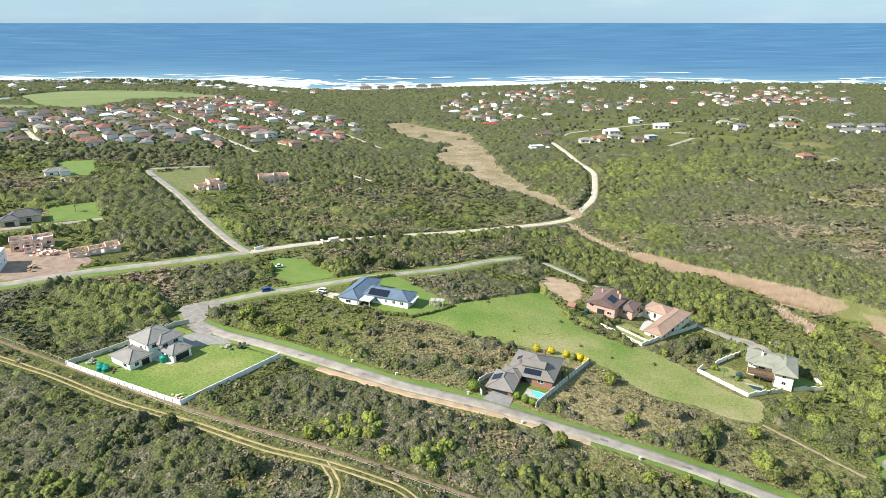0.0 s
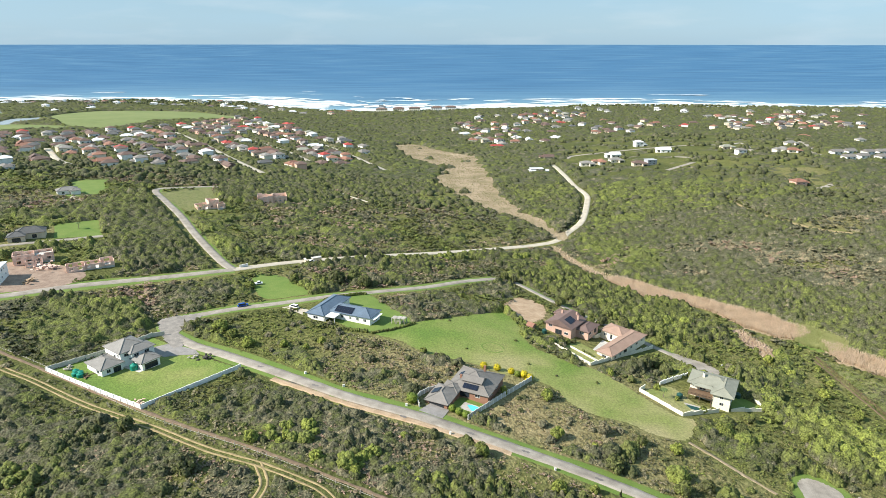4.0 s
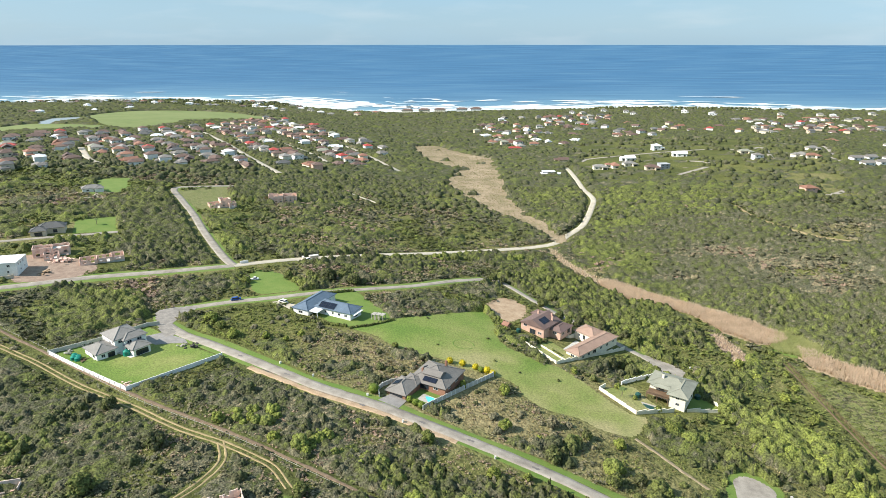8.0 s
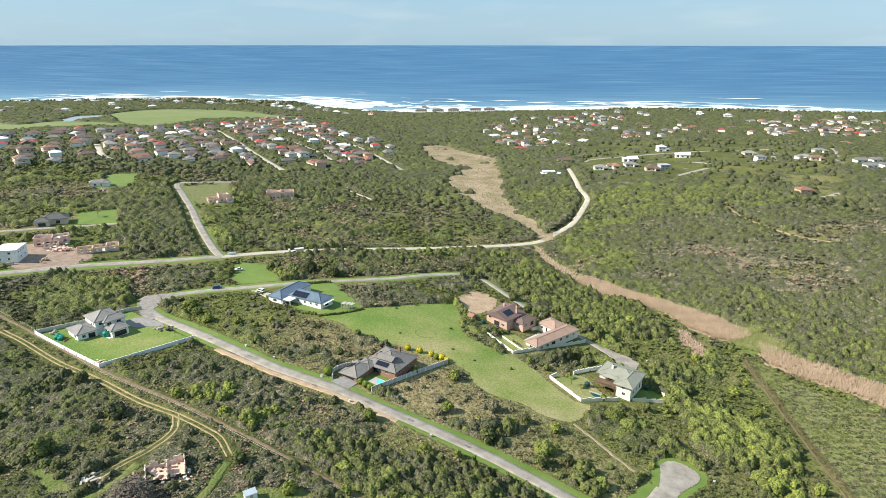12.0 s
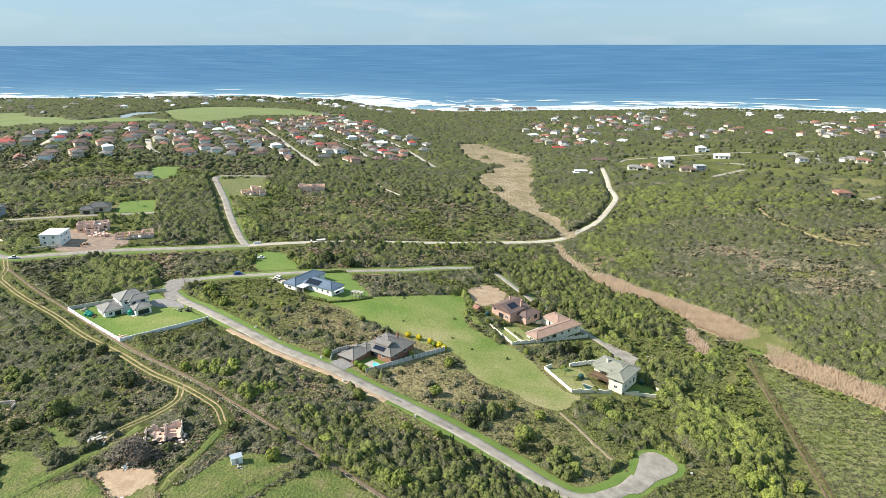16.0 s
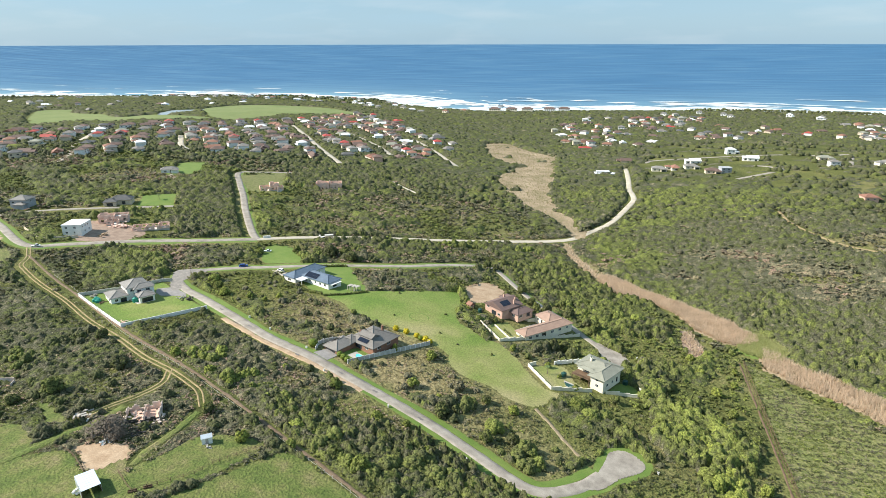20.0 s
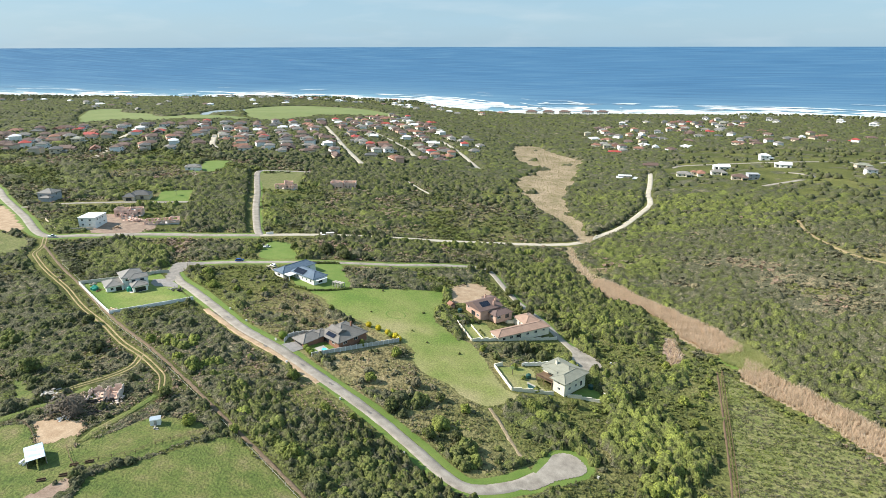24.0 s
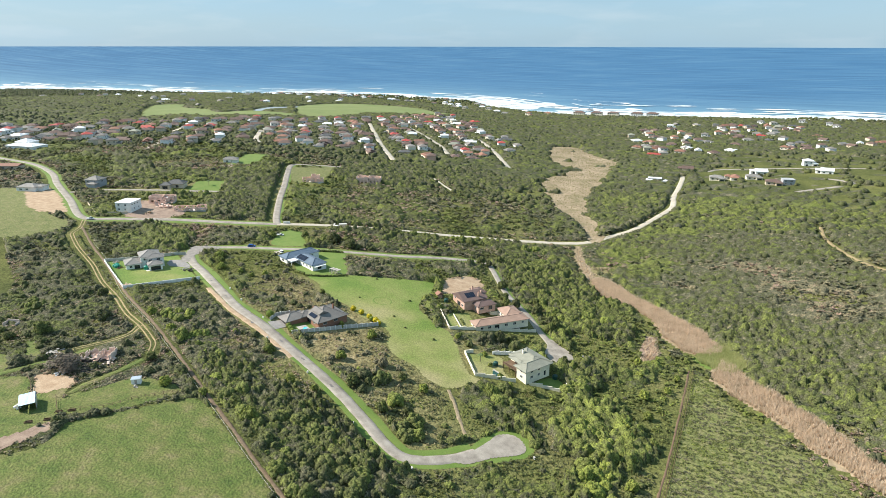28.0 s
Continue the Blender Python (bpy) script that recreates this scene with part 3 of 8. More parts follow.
# Surf: broken lines of foam along the shore
M_FOAM = material("foam", [(0.3, (0.62, 0.68, 0.70)), (0.7, (0.86, 0.88, 0.88))], 0.02, 0.2, 0.9, 0, 0.3, 0.3, 0.05)
n, l = M_FOAM.node_tree.nodes, M_FOAM.node_tree.links
geo = n.new("ShaderNodeNewGeometry")
mp = n.new("ShaderNodeMapping")
mp.inputs["Scale"].default_value = (0.012, 0.05, 0.0)
gaps = n.new("ShaderNodeTexNoise")
gaps.inputs["Scale"].default_value, gaps.inputs["Detail"].default_value, gaps.inputs["Roughness"].default_value = 1.0, 7, 0.7
gap_ramp = ramp_node(n, [(0.36, (0.0, 0.0, 0.0)), (0.56, (1.0, 1.0, 1.0))])
clear_ = n.new("ShaderNodeBsdfTransparent")
both = n.new("ShaderNodeMixShader")
l.new(geo.outputs["Position"], mp.inputs["Vector"])
l.new(mp.outputs["Vector"], gaps.inputs["Vector"])
l.new(gaps.outputs["Fac"], gap_ramp.inputs["Fac"])
l.new(gap_ramp.outputs["Color"], both.inputs[0])
l.new(clear_.outputs[0], both.inputs[1])
l.new(n["Principled BSDF"].outputs[0], both.inputs[2])
l.new(both.outputs[0], n["Material Output"].inputs["Surface"])
line = smooth_line(SHORE, 6.0)
tang = np.gradient(line, axis=0)
tang /= np.linalg.norm(tang, axis=1, keepdims=True)
out_way = np.stack([-tang[:, 1], tang[:, 0]], -1)
fv, ff = [], []
arc = np.arange(len(line)) * 6.0
for k, (off, half, cut) in enumerate(((0, 9, 0.10), (18, 16, 0.20), (44, 20, 0.24), (72, 21, 0.27), (104, 20, 0.31), (142, 18, 0.36), (186, 14, 0.44), (240, 10, 0.54), (310, 8, 0.60), (400, 6, 0.67))):
    wob = off + 40 * (vnoise(arc, arc * 0, 210, 20 + k) - 0.5) * min(1, off / 40 + 0.2) + 9 * (vnoise(arc, arc * 0, 34, 90 + k) - 0.5)
    wide_n = half * np.where(line[:, 0] > -480, 1.9, 1.1) * np.clip((vnoise(arc, arc * 0, 110, 40 + k) - cut) * 5, 0, 1.3) * (0.2 + 1.4 * vnoise(arc, arc * 0, 18, 60 + k))
    a, c = line + out_way * (wob - wide_n)[:, None], line + out_way * (wob + wide_n * 0.7)[:, None]
    ok = (wide_n[:-1] > 0.4) & (wide_n[1:] > 0.4) & (np.abs(line[:-1, 0]) < 2300)
    base = sum(len(q) for q in fv)
    for p in (a, c):
        fv.append(np.concatenate([p, (sea_z(p[:, 0], p[:, 1]) + 0.25 + 0.15 * k)[:, None]], 1))
    i = np.nonzero(ok)[0]
    ff.append(np.stack([base + i, base + i + 1, base + len(line) + i + 1, base + len(line) + i], -1))
sheet("surf", M_FOAM, np.concatenate(fv), np.concatenate(ff), "white lines of breaking surf along the beach", "surf", kind="stuff")


def ribbon(name, pts, width, mat, label, category="road", lift=0.10, ragged=0.15, closed_end=True):
    """A road that lies on the land, with low shoulders."""
    p = smooth_line(pts, 2.0 if len(pts) < 30 else 3.0)
    t = np.gradient(p, axis=0)
    t /= np.linalg.norm(t, axis=1, keepdims=True)
    side = np.stack([-t[:, 1], t[:, 0]], -1)
    rows = []
    half = width / 2
    for k, (o, up) in enumerate(((-half - 0.25, -0.35), (-half, lift), (-half * 0.4, lift + 0.05), (half * 0.4, lift + 0.05), (half, lift), (half + 0.25, -0.35))):
        jag = ragged * (vnoise(np.arange(len(p)) * 2.0, np.zeros(len(p)), 3.0, 5 + k) - 0.5) * 2 * (abs(o) > half * 0.9)
        q = p + side * (o + jag * np.sign(o))[:, None]
        rows.append(np.concatenate([q, (ground(q[:, 0], q[:, 1]) + up)[:, None]], 1))
    v = np.stack(rows, 1)
    i = np.arange(v.shape[0] * 6).reshape(-1, 6)
    f = np.stack([i[:-1, :-1], i[:-1, 1:], i[1:, 1:], i[1:, :-1]], -1).reshape(-1, 4)[:, ::-1]
    return sheet(name, mat, v.reshape(-1, 3), f, label, category)


def patch(name, poly, mat, label, category, lift=0.06, cell=1.5, ragged=0.0, round_it=True):
    """A piece of ground cover of the given outline, laid over the land."""
    out_line = smooth_line(poly, cell, closed=True) if round_it else np.array(poly, float)
    lo, hi = out_line.min(0) - cell, out_line.max(0) + cell
    X, Y = np.meshgrid(np.arange(lo[0], hi[0] + cell, cell), np.arange(lo[1], hi[1] + cell, cell))
    jx = X + ragged * (vnoise(X, Y, 5, 11) - 0.5) * 2
    jy = Y + ragged * (vnoise(X, Y, 5, 12) - 0.5) * 2
    isin = inside(out_line, jx, jy)
    corner = isin[:-1, :-1].astype(int) + isin[1:, :-1] + isin[:-1, 1:] + isin[1:, 1:]
    keep = corner >= 2
    d, bx, by = from_line(out_line, X, Y, True)
    snap = ~isin & (d < 1.5 * cell)
    if not ragged:
        X, Y = np.where(snap, bx, X), np.where(snap, by, Y)
    Z = ground(X, Y) + lift
    i = np.arange(X.size).reshape(X.shape)
    f = np.stack([i[:-1, :-1], i[:-1, 1:], i[1:, 1:], i[1:, :-1]], -1)[keep]
    used, f = np.unique(f, return_inverse=True)
    v = np.stack([X.ravel(), Y.ravel(), Z.ravel()], -1)[used]
    ob = sheet(name, mat, v, f.reshape(-1, 4), label, category)
    set_attr(ob.data, "wear", 0.20 + 0.10 * (v[:, 0] < -50) + 0.14 * np.clip((v[:, 0] + 40) / 30, 0, 1) + 0.32 * np.clip((v[:, 0] - 5) / 55, 0, 1) + 0.9 * (vnoise(v[:, 0], v[:, 1], 22, 61) - 0.5) + 0.35 * np.exp(-(((v[:, 0] + 70) / 9) ** 2 + ((v[:, 1] - 172) / 6) ** 2)))
    return ob


def verge(name, pts, off, width, mat, label):
    p = smooth_line(pts, 2.5)
    t = np.gradient(p, axis=0)
    t /= np.linalg.norm(t, axis=1, keepdims=True)
    side = np.stack([-t[:, 1], t[:, 0]], -1)
    s = np.arange(len(p)) * 2.5
    w = width * (0.45 + 0.9 * vnoise(s, s * 0, 30, 77))
    rows = []
    for k in range(4):
        q = p + side * (off + np.sign(off) * w * k / 3)[:, None]
        rows.append(np.concatenate([q, (ground(q[:, 0], q[:, 1]) + (0.05 if k < 3 else -0.05))[:, None]], 1))
    v = np.stack(rows, 1)
    i = np.arange(v.shape[0] * 4).reshape(-1, 4)
    f = np.stack([i[:-1, :-1], i[:-1, 1:], i[1:, 1:], i[1:, :-1]], -1).reshape(-1, 4)
    return sheet(name, mat, v.reshape(-1, 3), f if off > 0 else f[:, ::-1], label, "verge")


ribbon("road_near", NEAR_ROAD, 4.6, M_ROAD, "worn pale asphalt lane with cracked patches", ragged=0.3)
ribbon("road_middle", MIDDLE_ROAD, 4.2, M_ROAD, "narrow asphalt road past the blue-roofed house")
ribbon("road_main", MAIN_ROAD, 4.9, M_ROAD, "grey asphalt road between scrub plots")
ribbon("road_stub", STUB_ROAD, 5.0, M_ROAD, "straight concrete-grey service road", lift=0.12)
ribbon("road_stream", STREAM_ROAD, 5.0, M_GRAVEL, "pale winding gravel road that crosses the stream")
ribbon("road_lane", LANE, 3.6, M_ROAD, "narrow paved lane behind the brick houses", lift=0.11)
mid_t = np.mean(TURNING, 0)
TURN_GREEN = [tuple(mid_t + (np.array(p) - mid_t) * (1 + 3.0 / np.hypot(*(np.array(p) - mid_t)))) for p in TURNING]
patch("verge", TURN_GREEN, M_LUSH, "green mown grass round the turning circle", "verge", 0.05, 1.0)
patch("road_apron", [(-101.7, 215.3), (-99.5, 220.9), (-94.9, 223.5), (-88.8, 226.2), (-87, 222.8), (-90.3, 213.9), (-87.9, 204.3), (-82.6, 195.8), (-84.4, 193.1), (-88.9, 196.6), (-94.6, 204)], M_APRON, "old dark asphalt apron where the lanes meet", "road apron", 0.165, 1.0, 0.5)
patch("road_turning", TURNING, M_ROAD, "grey paved turning circle at the road's end", "turning circle", 0.16, 1.0)
patch("road_court", COURT, M_ROAD, "grey paved parking court behind the house", "parking court", 0.16, 1.0)
DIRT_TRACK = [(-196, 212), (-182, 199), (-176, 190), (-151, 177), (-121, 164.7), (-92, 150.2), (-66.5, 139.5), (-45, 129), (-28, 123), (-13, 116), (-4, 110), (-2, 106)]
TRACK_BRANCH = [(-29, 123.5), (-25.5, 118), (-24.5, 111), (-27, 102), (-31, 93), (-33, 86)]
FIRE_BREAK = [(-185, 202), (-150, 184.6), (-120, 171), (-75, 148.8), (-53, 138.8), (-30, 129.3), (7, 112.5), (32, 101), (52.4, 92.1), (70.7, 83.8), (90, 75.5), (130, 57)]
for pts in (DIRT_TRACK, TRACK_BRANCH):
    base = smooth_line(pts, 3.0)
    t = np.gradient(base, axis=0)
    t /= np.linalg.norm(t, axis=1, keepdims=True)
    nrm = np.stack([-t[:, 1], t[:, 0]], -1)
    for o in (-0.85, 0.85):
        ribbon("track_rut", (base + nrm * o)[::3], 0.6, M_TRACK, "sandy wheel rut of the farm track", "track", 0.07, 0.2)
ribbon("fire_break", FIRE_BREAK, 1.25, M_BREAK, "brown cleared strip along the fence line", "fire break", 0.05, 0.4)
for pts, w, o in ((NEAR_ROAD, 3.6, 2.4), (NEAR_ROAD, 2.4, -2.4), (MIDDLE_ROAD, 3.6, 2.2), (MIDDLE_ROAD, 2.4, -2.2), (MAIN_ROAD, 2.6, 2.55), (MAIN_ROAD, 3.4, -2.55), (STUB_ROAD, 2.4, -2.6), (LANE, 2.0, 1.9)):
    verge("verge", pts, o, w, M_LUSH, "bright green mown grass beside the road")
ribbon("verge", [(-40, 170.5), (-11, 156.6), (12.5, 148.8), (40, 138.4)], 2.6, M_SOIL, "bare sandy shoulder beside the lane", "verge", 0.055, 0.8)
patch("lawn_field", FIELD, M_LAWN, "wide mown grass field with worn yellow patches", "field", 0.05, 1.5)
for k_, (x_, y_) in enumerate(((7, 151.2), (28.3, 146.2), (64, 132.4), (-24, 167.0), (-47, 179.2), (44, 140.2))):
    patch("tar_patch", [(x_ - 1.3, y_ + 0.3), (x_ - 0.2, y_ + 0.45), (x_ + 1.5, y_ - 0.2), (x_ + 0.5, y_ - 0.5)], M_TAR, "dark tar patch in the lane", "road patch", 0.17, 0.35, 0.5)
patch("lawn_corner", CORNER_LAWN, M_LUSH, "bright green mown lawn beside the road", "lawn", 0.08)
patch("lawn_house", A_PLOT, M_LAWN, "mown lawn with dry patches inside the white wall", "lawn", 0.05, 1.2, 0, False)
patch("lawn_blue_house", B_PLOT, M_LUSH, "watered green garden behind the blue-roofed house", "lawn", 0.05)
patch("lawn_paddock", PADDOCK, M_PADDOCK, "large grazed paddock with tufts and bare spots", "paddock", 0.07, 2.0)
patch("lawn_paddock_small", SMALL_PADDOCK, M_PADDOCK, "small grazed paddock beside the hut", "paddock", 0.07, 1.5)
patch("lawn_paddock_round", ROUND_PADDOCK, M_PADDOCK, "fenced green paddock behind the shed", "paddock", 0.07, 1.5)
patch("soil_yard", YARD_STRIP, M_SITE, "brown trodden soil beside the fence", "bare ground", 0.10, 1.0, 0.6)
patch("lawn_yard", YARD_GRASS, M_PADDOCK, "worn grass of the farmyard", "paddock", 0.06, 1.5)
patch("soil_yard", YARD, M_SOIL, "trodden bare soil of the farmyard", "bare ground", 0.10, 1.0, 0.8)
for q in FARM_GREEN:
    patch("lawn_farmyard", q, M_PADDOCK, "green grass beside the farm path", "grass", 0.06, 1.0, 2.5)
ribbon("farm_path", FARM_PATH, 2.6, M_PADDOCK, "grassy path along the farm fence", "path", 0.06, 0.5)
ribbon("farm_path", RUIN_PATH, 2.2, M_PADDOCK, "grassy path past the ruin", "path", 0.06, 0.5)
ribbon("field_path", FIELD_PATH, 1.3, M_VALLEY, "strip of dry grass from the field to the turning circle", "path", 0.06, 0.6)
ribbon("slope_path", SLOPE_PATH, 2.4, M_TRACK, "pale sandy path across the slope", "path", 0.07, 0.5)
ribbon("scrub_path", SCRUB_PATH, 2.6, M_GRAVEL, "short pale path in the scrub", "path", 0.07, 0.4)
patch("fallow_plot", STUB_PLOT, M_FALLOW, "fenced plot of low grey growth beside the service road", "plot", 0.06, 2.0)
patch("fallow_plot", FALLOW, M_FALLOW, "old ribbed plot of rough low growth", "plot", 0.06, 2.0)
patch("reed_bed", REEDS, M_VALLEY, "dry tan reed bed along the stream", "reed bed", 0.08, 2.0, 2.0)
patch("reed_bed", LOW_REEDS, M_VALLEY, "dry tan reed bed below the plot", "reed bed", 0.08, 2.0, 2.0)
patch("reed_bed", GREEN_REEDS, M_LUSH, "pale green reed bed across the stream", "reed bed", 0.08, 2.0, 1.5)
patch("reed_bed", REED_LINK, M_VALLEY, "dry grass and thin reeds below the road crossing", "reed bed", 0.08, 2.0, 2.5)
patch("reed_bed", REED_SPUR, M_SITE, "thin brown reed bed beside the stream", "reed bed", 0.08, 2.0, 1.5)
patch("reed_bed", UPPER_REEDS, M_VALLEY, "dry grassy valley floor above the road", "reed bed", 0.15, 4.0, 14.0)
patch("lawn_fairway", FAIRWAY, M_FAIRWAY, "striped pale green golf fairway", "fairway", 0.3, 10.0)
patch("lawn_fairway", FAIRWAY_WEST, M_FAIRWAY, "pale green strip of golf course", "fairway", 0.3, 10.0)
patch("water_dam", DAM, M_DAM, "still farm dam beside the fairway, reflected sky painted as its grey", "dam", 0.5, 8.0)
patch("soil_cleared", CLEARED, M_SOIL, "cleared patch of bare tan earth", "bare ground", 0.07, 1.2, 1.0)
patch("soil_building_site", BUILD_SITE, M_SITE, "levelled pinkish soil of a building site", "bare ground", 0.07, 1.5)
patch("lawn_plot", PALE_LAWN, M_LUSH, "walled rectangle of bright lawn", "lawn", 0.08, 2.0, 0, False)
patch("lawn_plot", FAR_LAWN, M_LUSH, "bright lawn round the grey house", "lawn", 0.08, 2.0)
ring = [(37 + 4.6 * math.cos(a_ * 0.5236), 211 + 4.6 * math.sin(a_ * 0.5236)) for a_ in range(12)]
ribbon("worn_ring", ring, 0.7, M_LUSH, "faint ring worn into the field", "track", 0.05, 0.2)

# ---- building blocks ----
def part(name, bm, mat, parent, label="", m=None, soft=False):
    me = bm
    if isinstance(bm, bmesh.types.BMesh):
        me = bpy.data.meshes.new(name)
        bmesh.ops.recalc_face_normals(bm, faces=bm.faces)
        bm.to_mesh(me)
        bm.free()
        me.materials.append(mat)
        if soft:
            smooth(me)
    ob = new(name, me)
    ob.parent = parent
    if m is not None:
        ob.matrix_basis = m
    if label:
        ob["label"] = label
    return ob


def box(bm, x0, x1, y0, y1, z0, z1, bevel=0.0):
    v = [bm.verts.new((x, y, z)) for z in (z0, z1) for x, y in ((x0, y0), (x1, y0), (x1, y1), (x0, y1))]
    fs = [bm.faces.new([v[i] for i in q]) for q in ((3, 2, 1, 0), (4, 5, 6, 7), (0, 1, 5, 4), (1, 2, 6, 5), (2, 3, 7, 6), (3, 0, 4, 7))]
    if bevel:
        bmesh.ops.bevel(bm, geom=list({e for f in fs for e in f.edges}), offset=bevel, segments=2, affect="EDGES")
    return bm


def bm_box(*a, bevel=0.0):
    return box(bmesh.new(), *a, bevel=bevel)


def cone(bm, p, q, r0, r1, n=8):
    p, q = Vector(p), Vector(q)
    d = (q - p).normalized()
    s = d.orthogonal().normalized()
    t = d.cross(s)
    a = [bm.verts.new(p + (s * math.cos(k * math.tau / n) + t * math.sin(k * math.tau / n)) * r0) for k in range(n)]
    b_ = [bm.verts.new(q + (s * math.cos(k * math.tau / n) + t * math.sin(k * math.tau / n)) * r1) for k in range(n)]
    for k in range(n):
        bm.faces.new((a[k], a[(k + 1) % n], b_[(k + 1) % n], b_[k]))
    bm.faces.new(a[::-1])
    bm.faces.new(b_)
    return bm


def hip(bm, cx, cy, w, d, z, pitch, over=0.6, thick=0.18, gable=False):
    """A hipped or gabled roof over a w by d rectangle; the ridge runs along the longer side."""
    hw, hd = w / 2 + over, d / 2 + over
    along = hw >= hd
    run = min(hw, hd)
    rise = run * math.tan(radians(pitch))
    keep = max(hw, hd) - (0 if gable else run)
    r0, r1 = ((cx - keep, cy), (cx + keep, cy)) if along else ((cx, cy - keep), (cx, cy + keep))
    def ring(dz):
        return [bm.verts.new((cx + sx * hw, cy + sy * hd, z + dz)) for sx, sy in ((-1, -1), (1, -1), (1, 1), (-1, 1))]
    low, top = ring(-thick), ring(0)
    a, b_ = bm.verts.new((*r0, z + rise)), bm.verts.new((*r1, z + rise))
    bm.faces.new(low[::-1])
    for k in range(4):
        bm.faces.new((low[k], low[(k + 1) % 4], top[(k + 1) % 4], top[k]))
    t = top
    if along:
        qs = ((t[0], t[1], b_, a), (t[2], t[3], a, b_), (t[1], t[2], b_), (t[3], t[0], a))
    else:
        qs = ((t[1], t[2], b_, a), (t[3], t[0], a, b_), (t[0], t[1], a), (t[2], t[3], b_))
    for q in qs:
        bm.faces.new(q)
    return rise


def ridge_caps(bm, cx, cy, w, d, z, pitch, over=0.6):
    hw, hd = w / 2 + over, d / 2 + over
    run = min(hw, hd)
    rise, keep = run * math.tan(radians(pitch)), max(hw, hd) - run
    r0, r1 = ((cx - keep, cy), (cx + keep, cy)) if hw >= hd else ((cx, cy - keep), (cx, cy + keep))
    a, b_ = (*r0, z + rise + 0.03), (*r1, z + rise + 0.03)
    if keep > 0.2:
        cone(bm, a, b_, 0.14, 0.14, 6)
    for sx in (-1, 1):
        for sy in (-1, 1):
            end = (b_ if sx > 0 else a) if hw >= hd else (b_ if sy > 0 else a)
            cone(bm, (cx + sx * hw, cy + sy * hd, z + 0.03), end, 0.12, 0.12, 6)


WINDOWS = {}


def window(parent, x, y, z, face, w, h, dark=False, name="window", simple=False):
    """A framed window (or door) on the wall face that looks along the angle face; z is the sill."""
    key = (round(w, 1), round(h, 1), dark, simple)
    if key not in WINDOWS:
        f = bmesh.new()
        for q in ((-w / 2, w / 2, 0, 0.08), (-w / 2, w / 2, h - 0.08, h), (-w / 2, -w / 2 + 0.08, 0.08, h - 0.08), (w / 2 - 0.08, w / 2, 0.08, h - 0.08), (-0.03, 0.03, 0.08, h - 0.08)):
            box(f, q[0], q[1], -0.07, 0.05, q[2], q[3])
        me = bpy.data.meshes.new("window_frame")
        f.to_mesh(me)
        f.free()
        me.materials.append(M_DARKFRAME if dark else M_FRAME)
        g = bm_box(-w / 2 + 0.06, w / 2 - 0.06, -0.03, 0.02, 0.06, h - 0.06)
        if simple:
            g.free()
            g = bm_box(-w / 2, w / 2, -0.07, 0.05, 0, h)
            front = min(g.faces, key=lambda f_: f_.calc_center_median().y)
            for f_ in g.faces:
                f_.material_index = 1
            bmesh.ops.inset_region(g, faces=[front], thickness=0.09, depth=-0.04)
            front.material_index = 0
        gm = bpy.data.meshes.new("pane")
        g.to_mesh(gm)
        g.free()
        gm.materials.append(M_GLASS)
        if simple:
            gm.materials.append(M_FRAME)
        WINDOWS[key] = (me, gm)
    me, gm = WINDOWS[key]
    ob = part(name, gm if simple else me, None, parent, m=pose(x, y, z, 0, 0, face))
    if simple:
        return ob
    part("pane", gm, None, ob)
    return ob


def house(x, y, rot, wings, wall, roof, label, category="house", base=None, sink=1.2, group="", caps=True, name="house", simple=False):
    """A house of wings (cx, cy, w, d, h, pitch, windows); pitch 0 is a flat roof, below 0 a gable. windows: (side, along, width, height, sill)."""
    z = float(ground(x, y)) if base is None else base
    ob = tagged(new(name), label, category, group)
    ob.matrix_basis = pose(x, y, z, 0, 0, rot)
    for cx, cy, w, d, h, pitch, wins in wings:
        part("wall", bm_box(cx - w / 2, cx + w / 2, cy - d / 2, cy + d / 2, -sink, h), wall, ob)
        bm = bmesh.new()
        if pitch == 0:
            box(bm, cx - w / 2 - 0.25, cx + w / 2 + 0.25, cy - d / 2 - 0.25, cy + d / 2 + 0.25, h + 0.004, h + 0.3)
            part("roof", bm, roof, ob)
        else:
            hip(bm, cx, cy, w, d, h + 0.19, abs(pitch), gable=pitch < 0)
            r = part("roof", bm, roof, ob)
            if caps and pitch > 0:
                bm = bmesh.new()
                ridge_caps(bm, cx, cy, w, d, h + 0.19, pitch)
                part("ridge_tiles", bm, roof, r)
        for side, s, ww, wh, sill in wins:
            wx, wy, face = {"S": (cx + s, cy - d / 2, 0), "N": (cx + s, cy + d / 2, 180), "E": (cx + w / 2, cy + s, 90), "W": (cx - w / 2, cy + s, -90)}[side]
            window(ob, wx, wy, sill, face, ww, wh, sill < 0.3, "door" if sill < 0.3 and ww < 1.3 else "window", simple)
    return ob


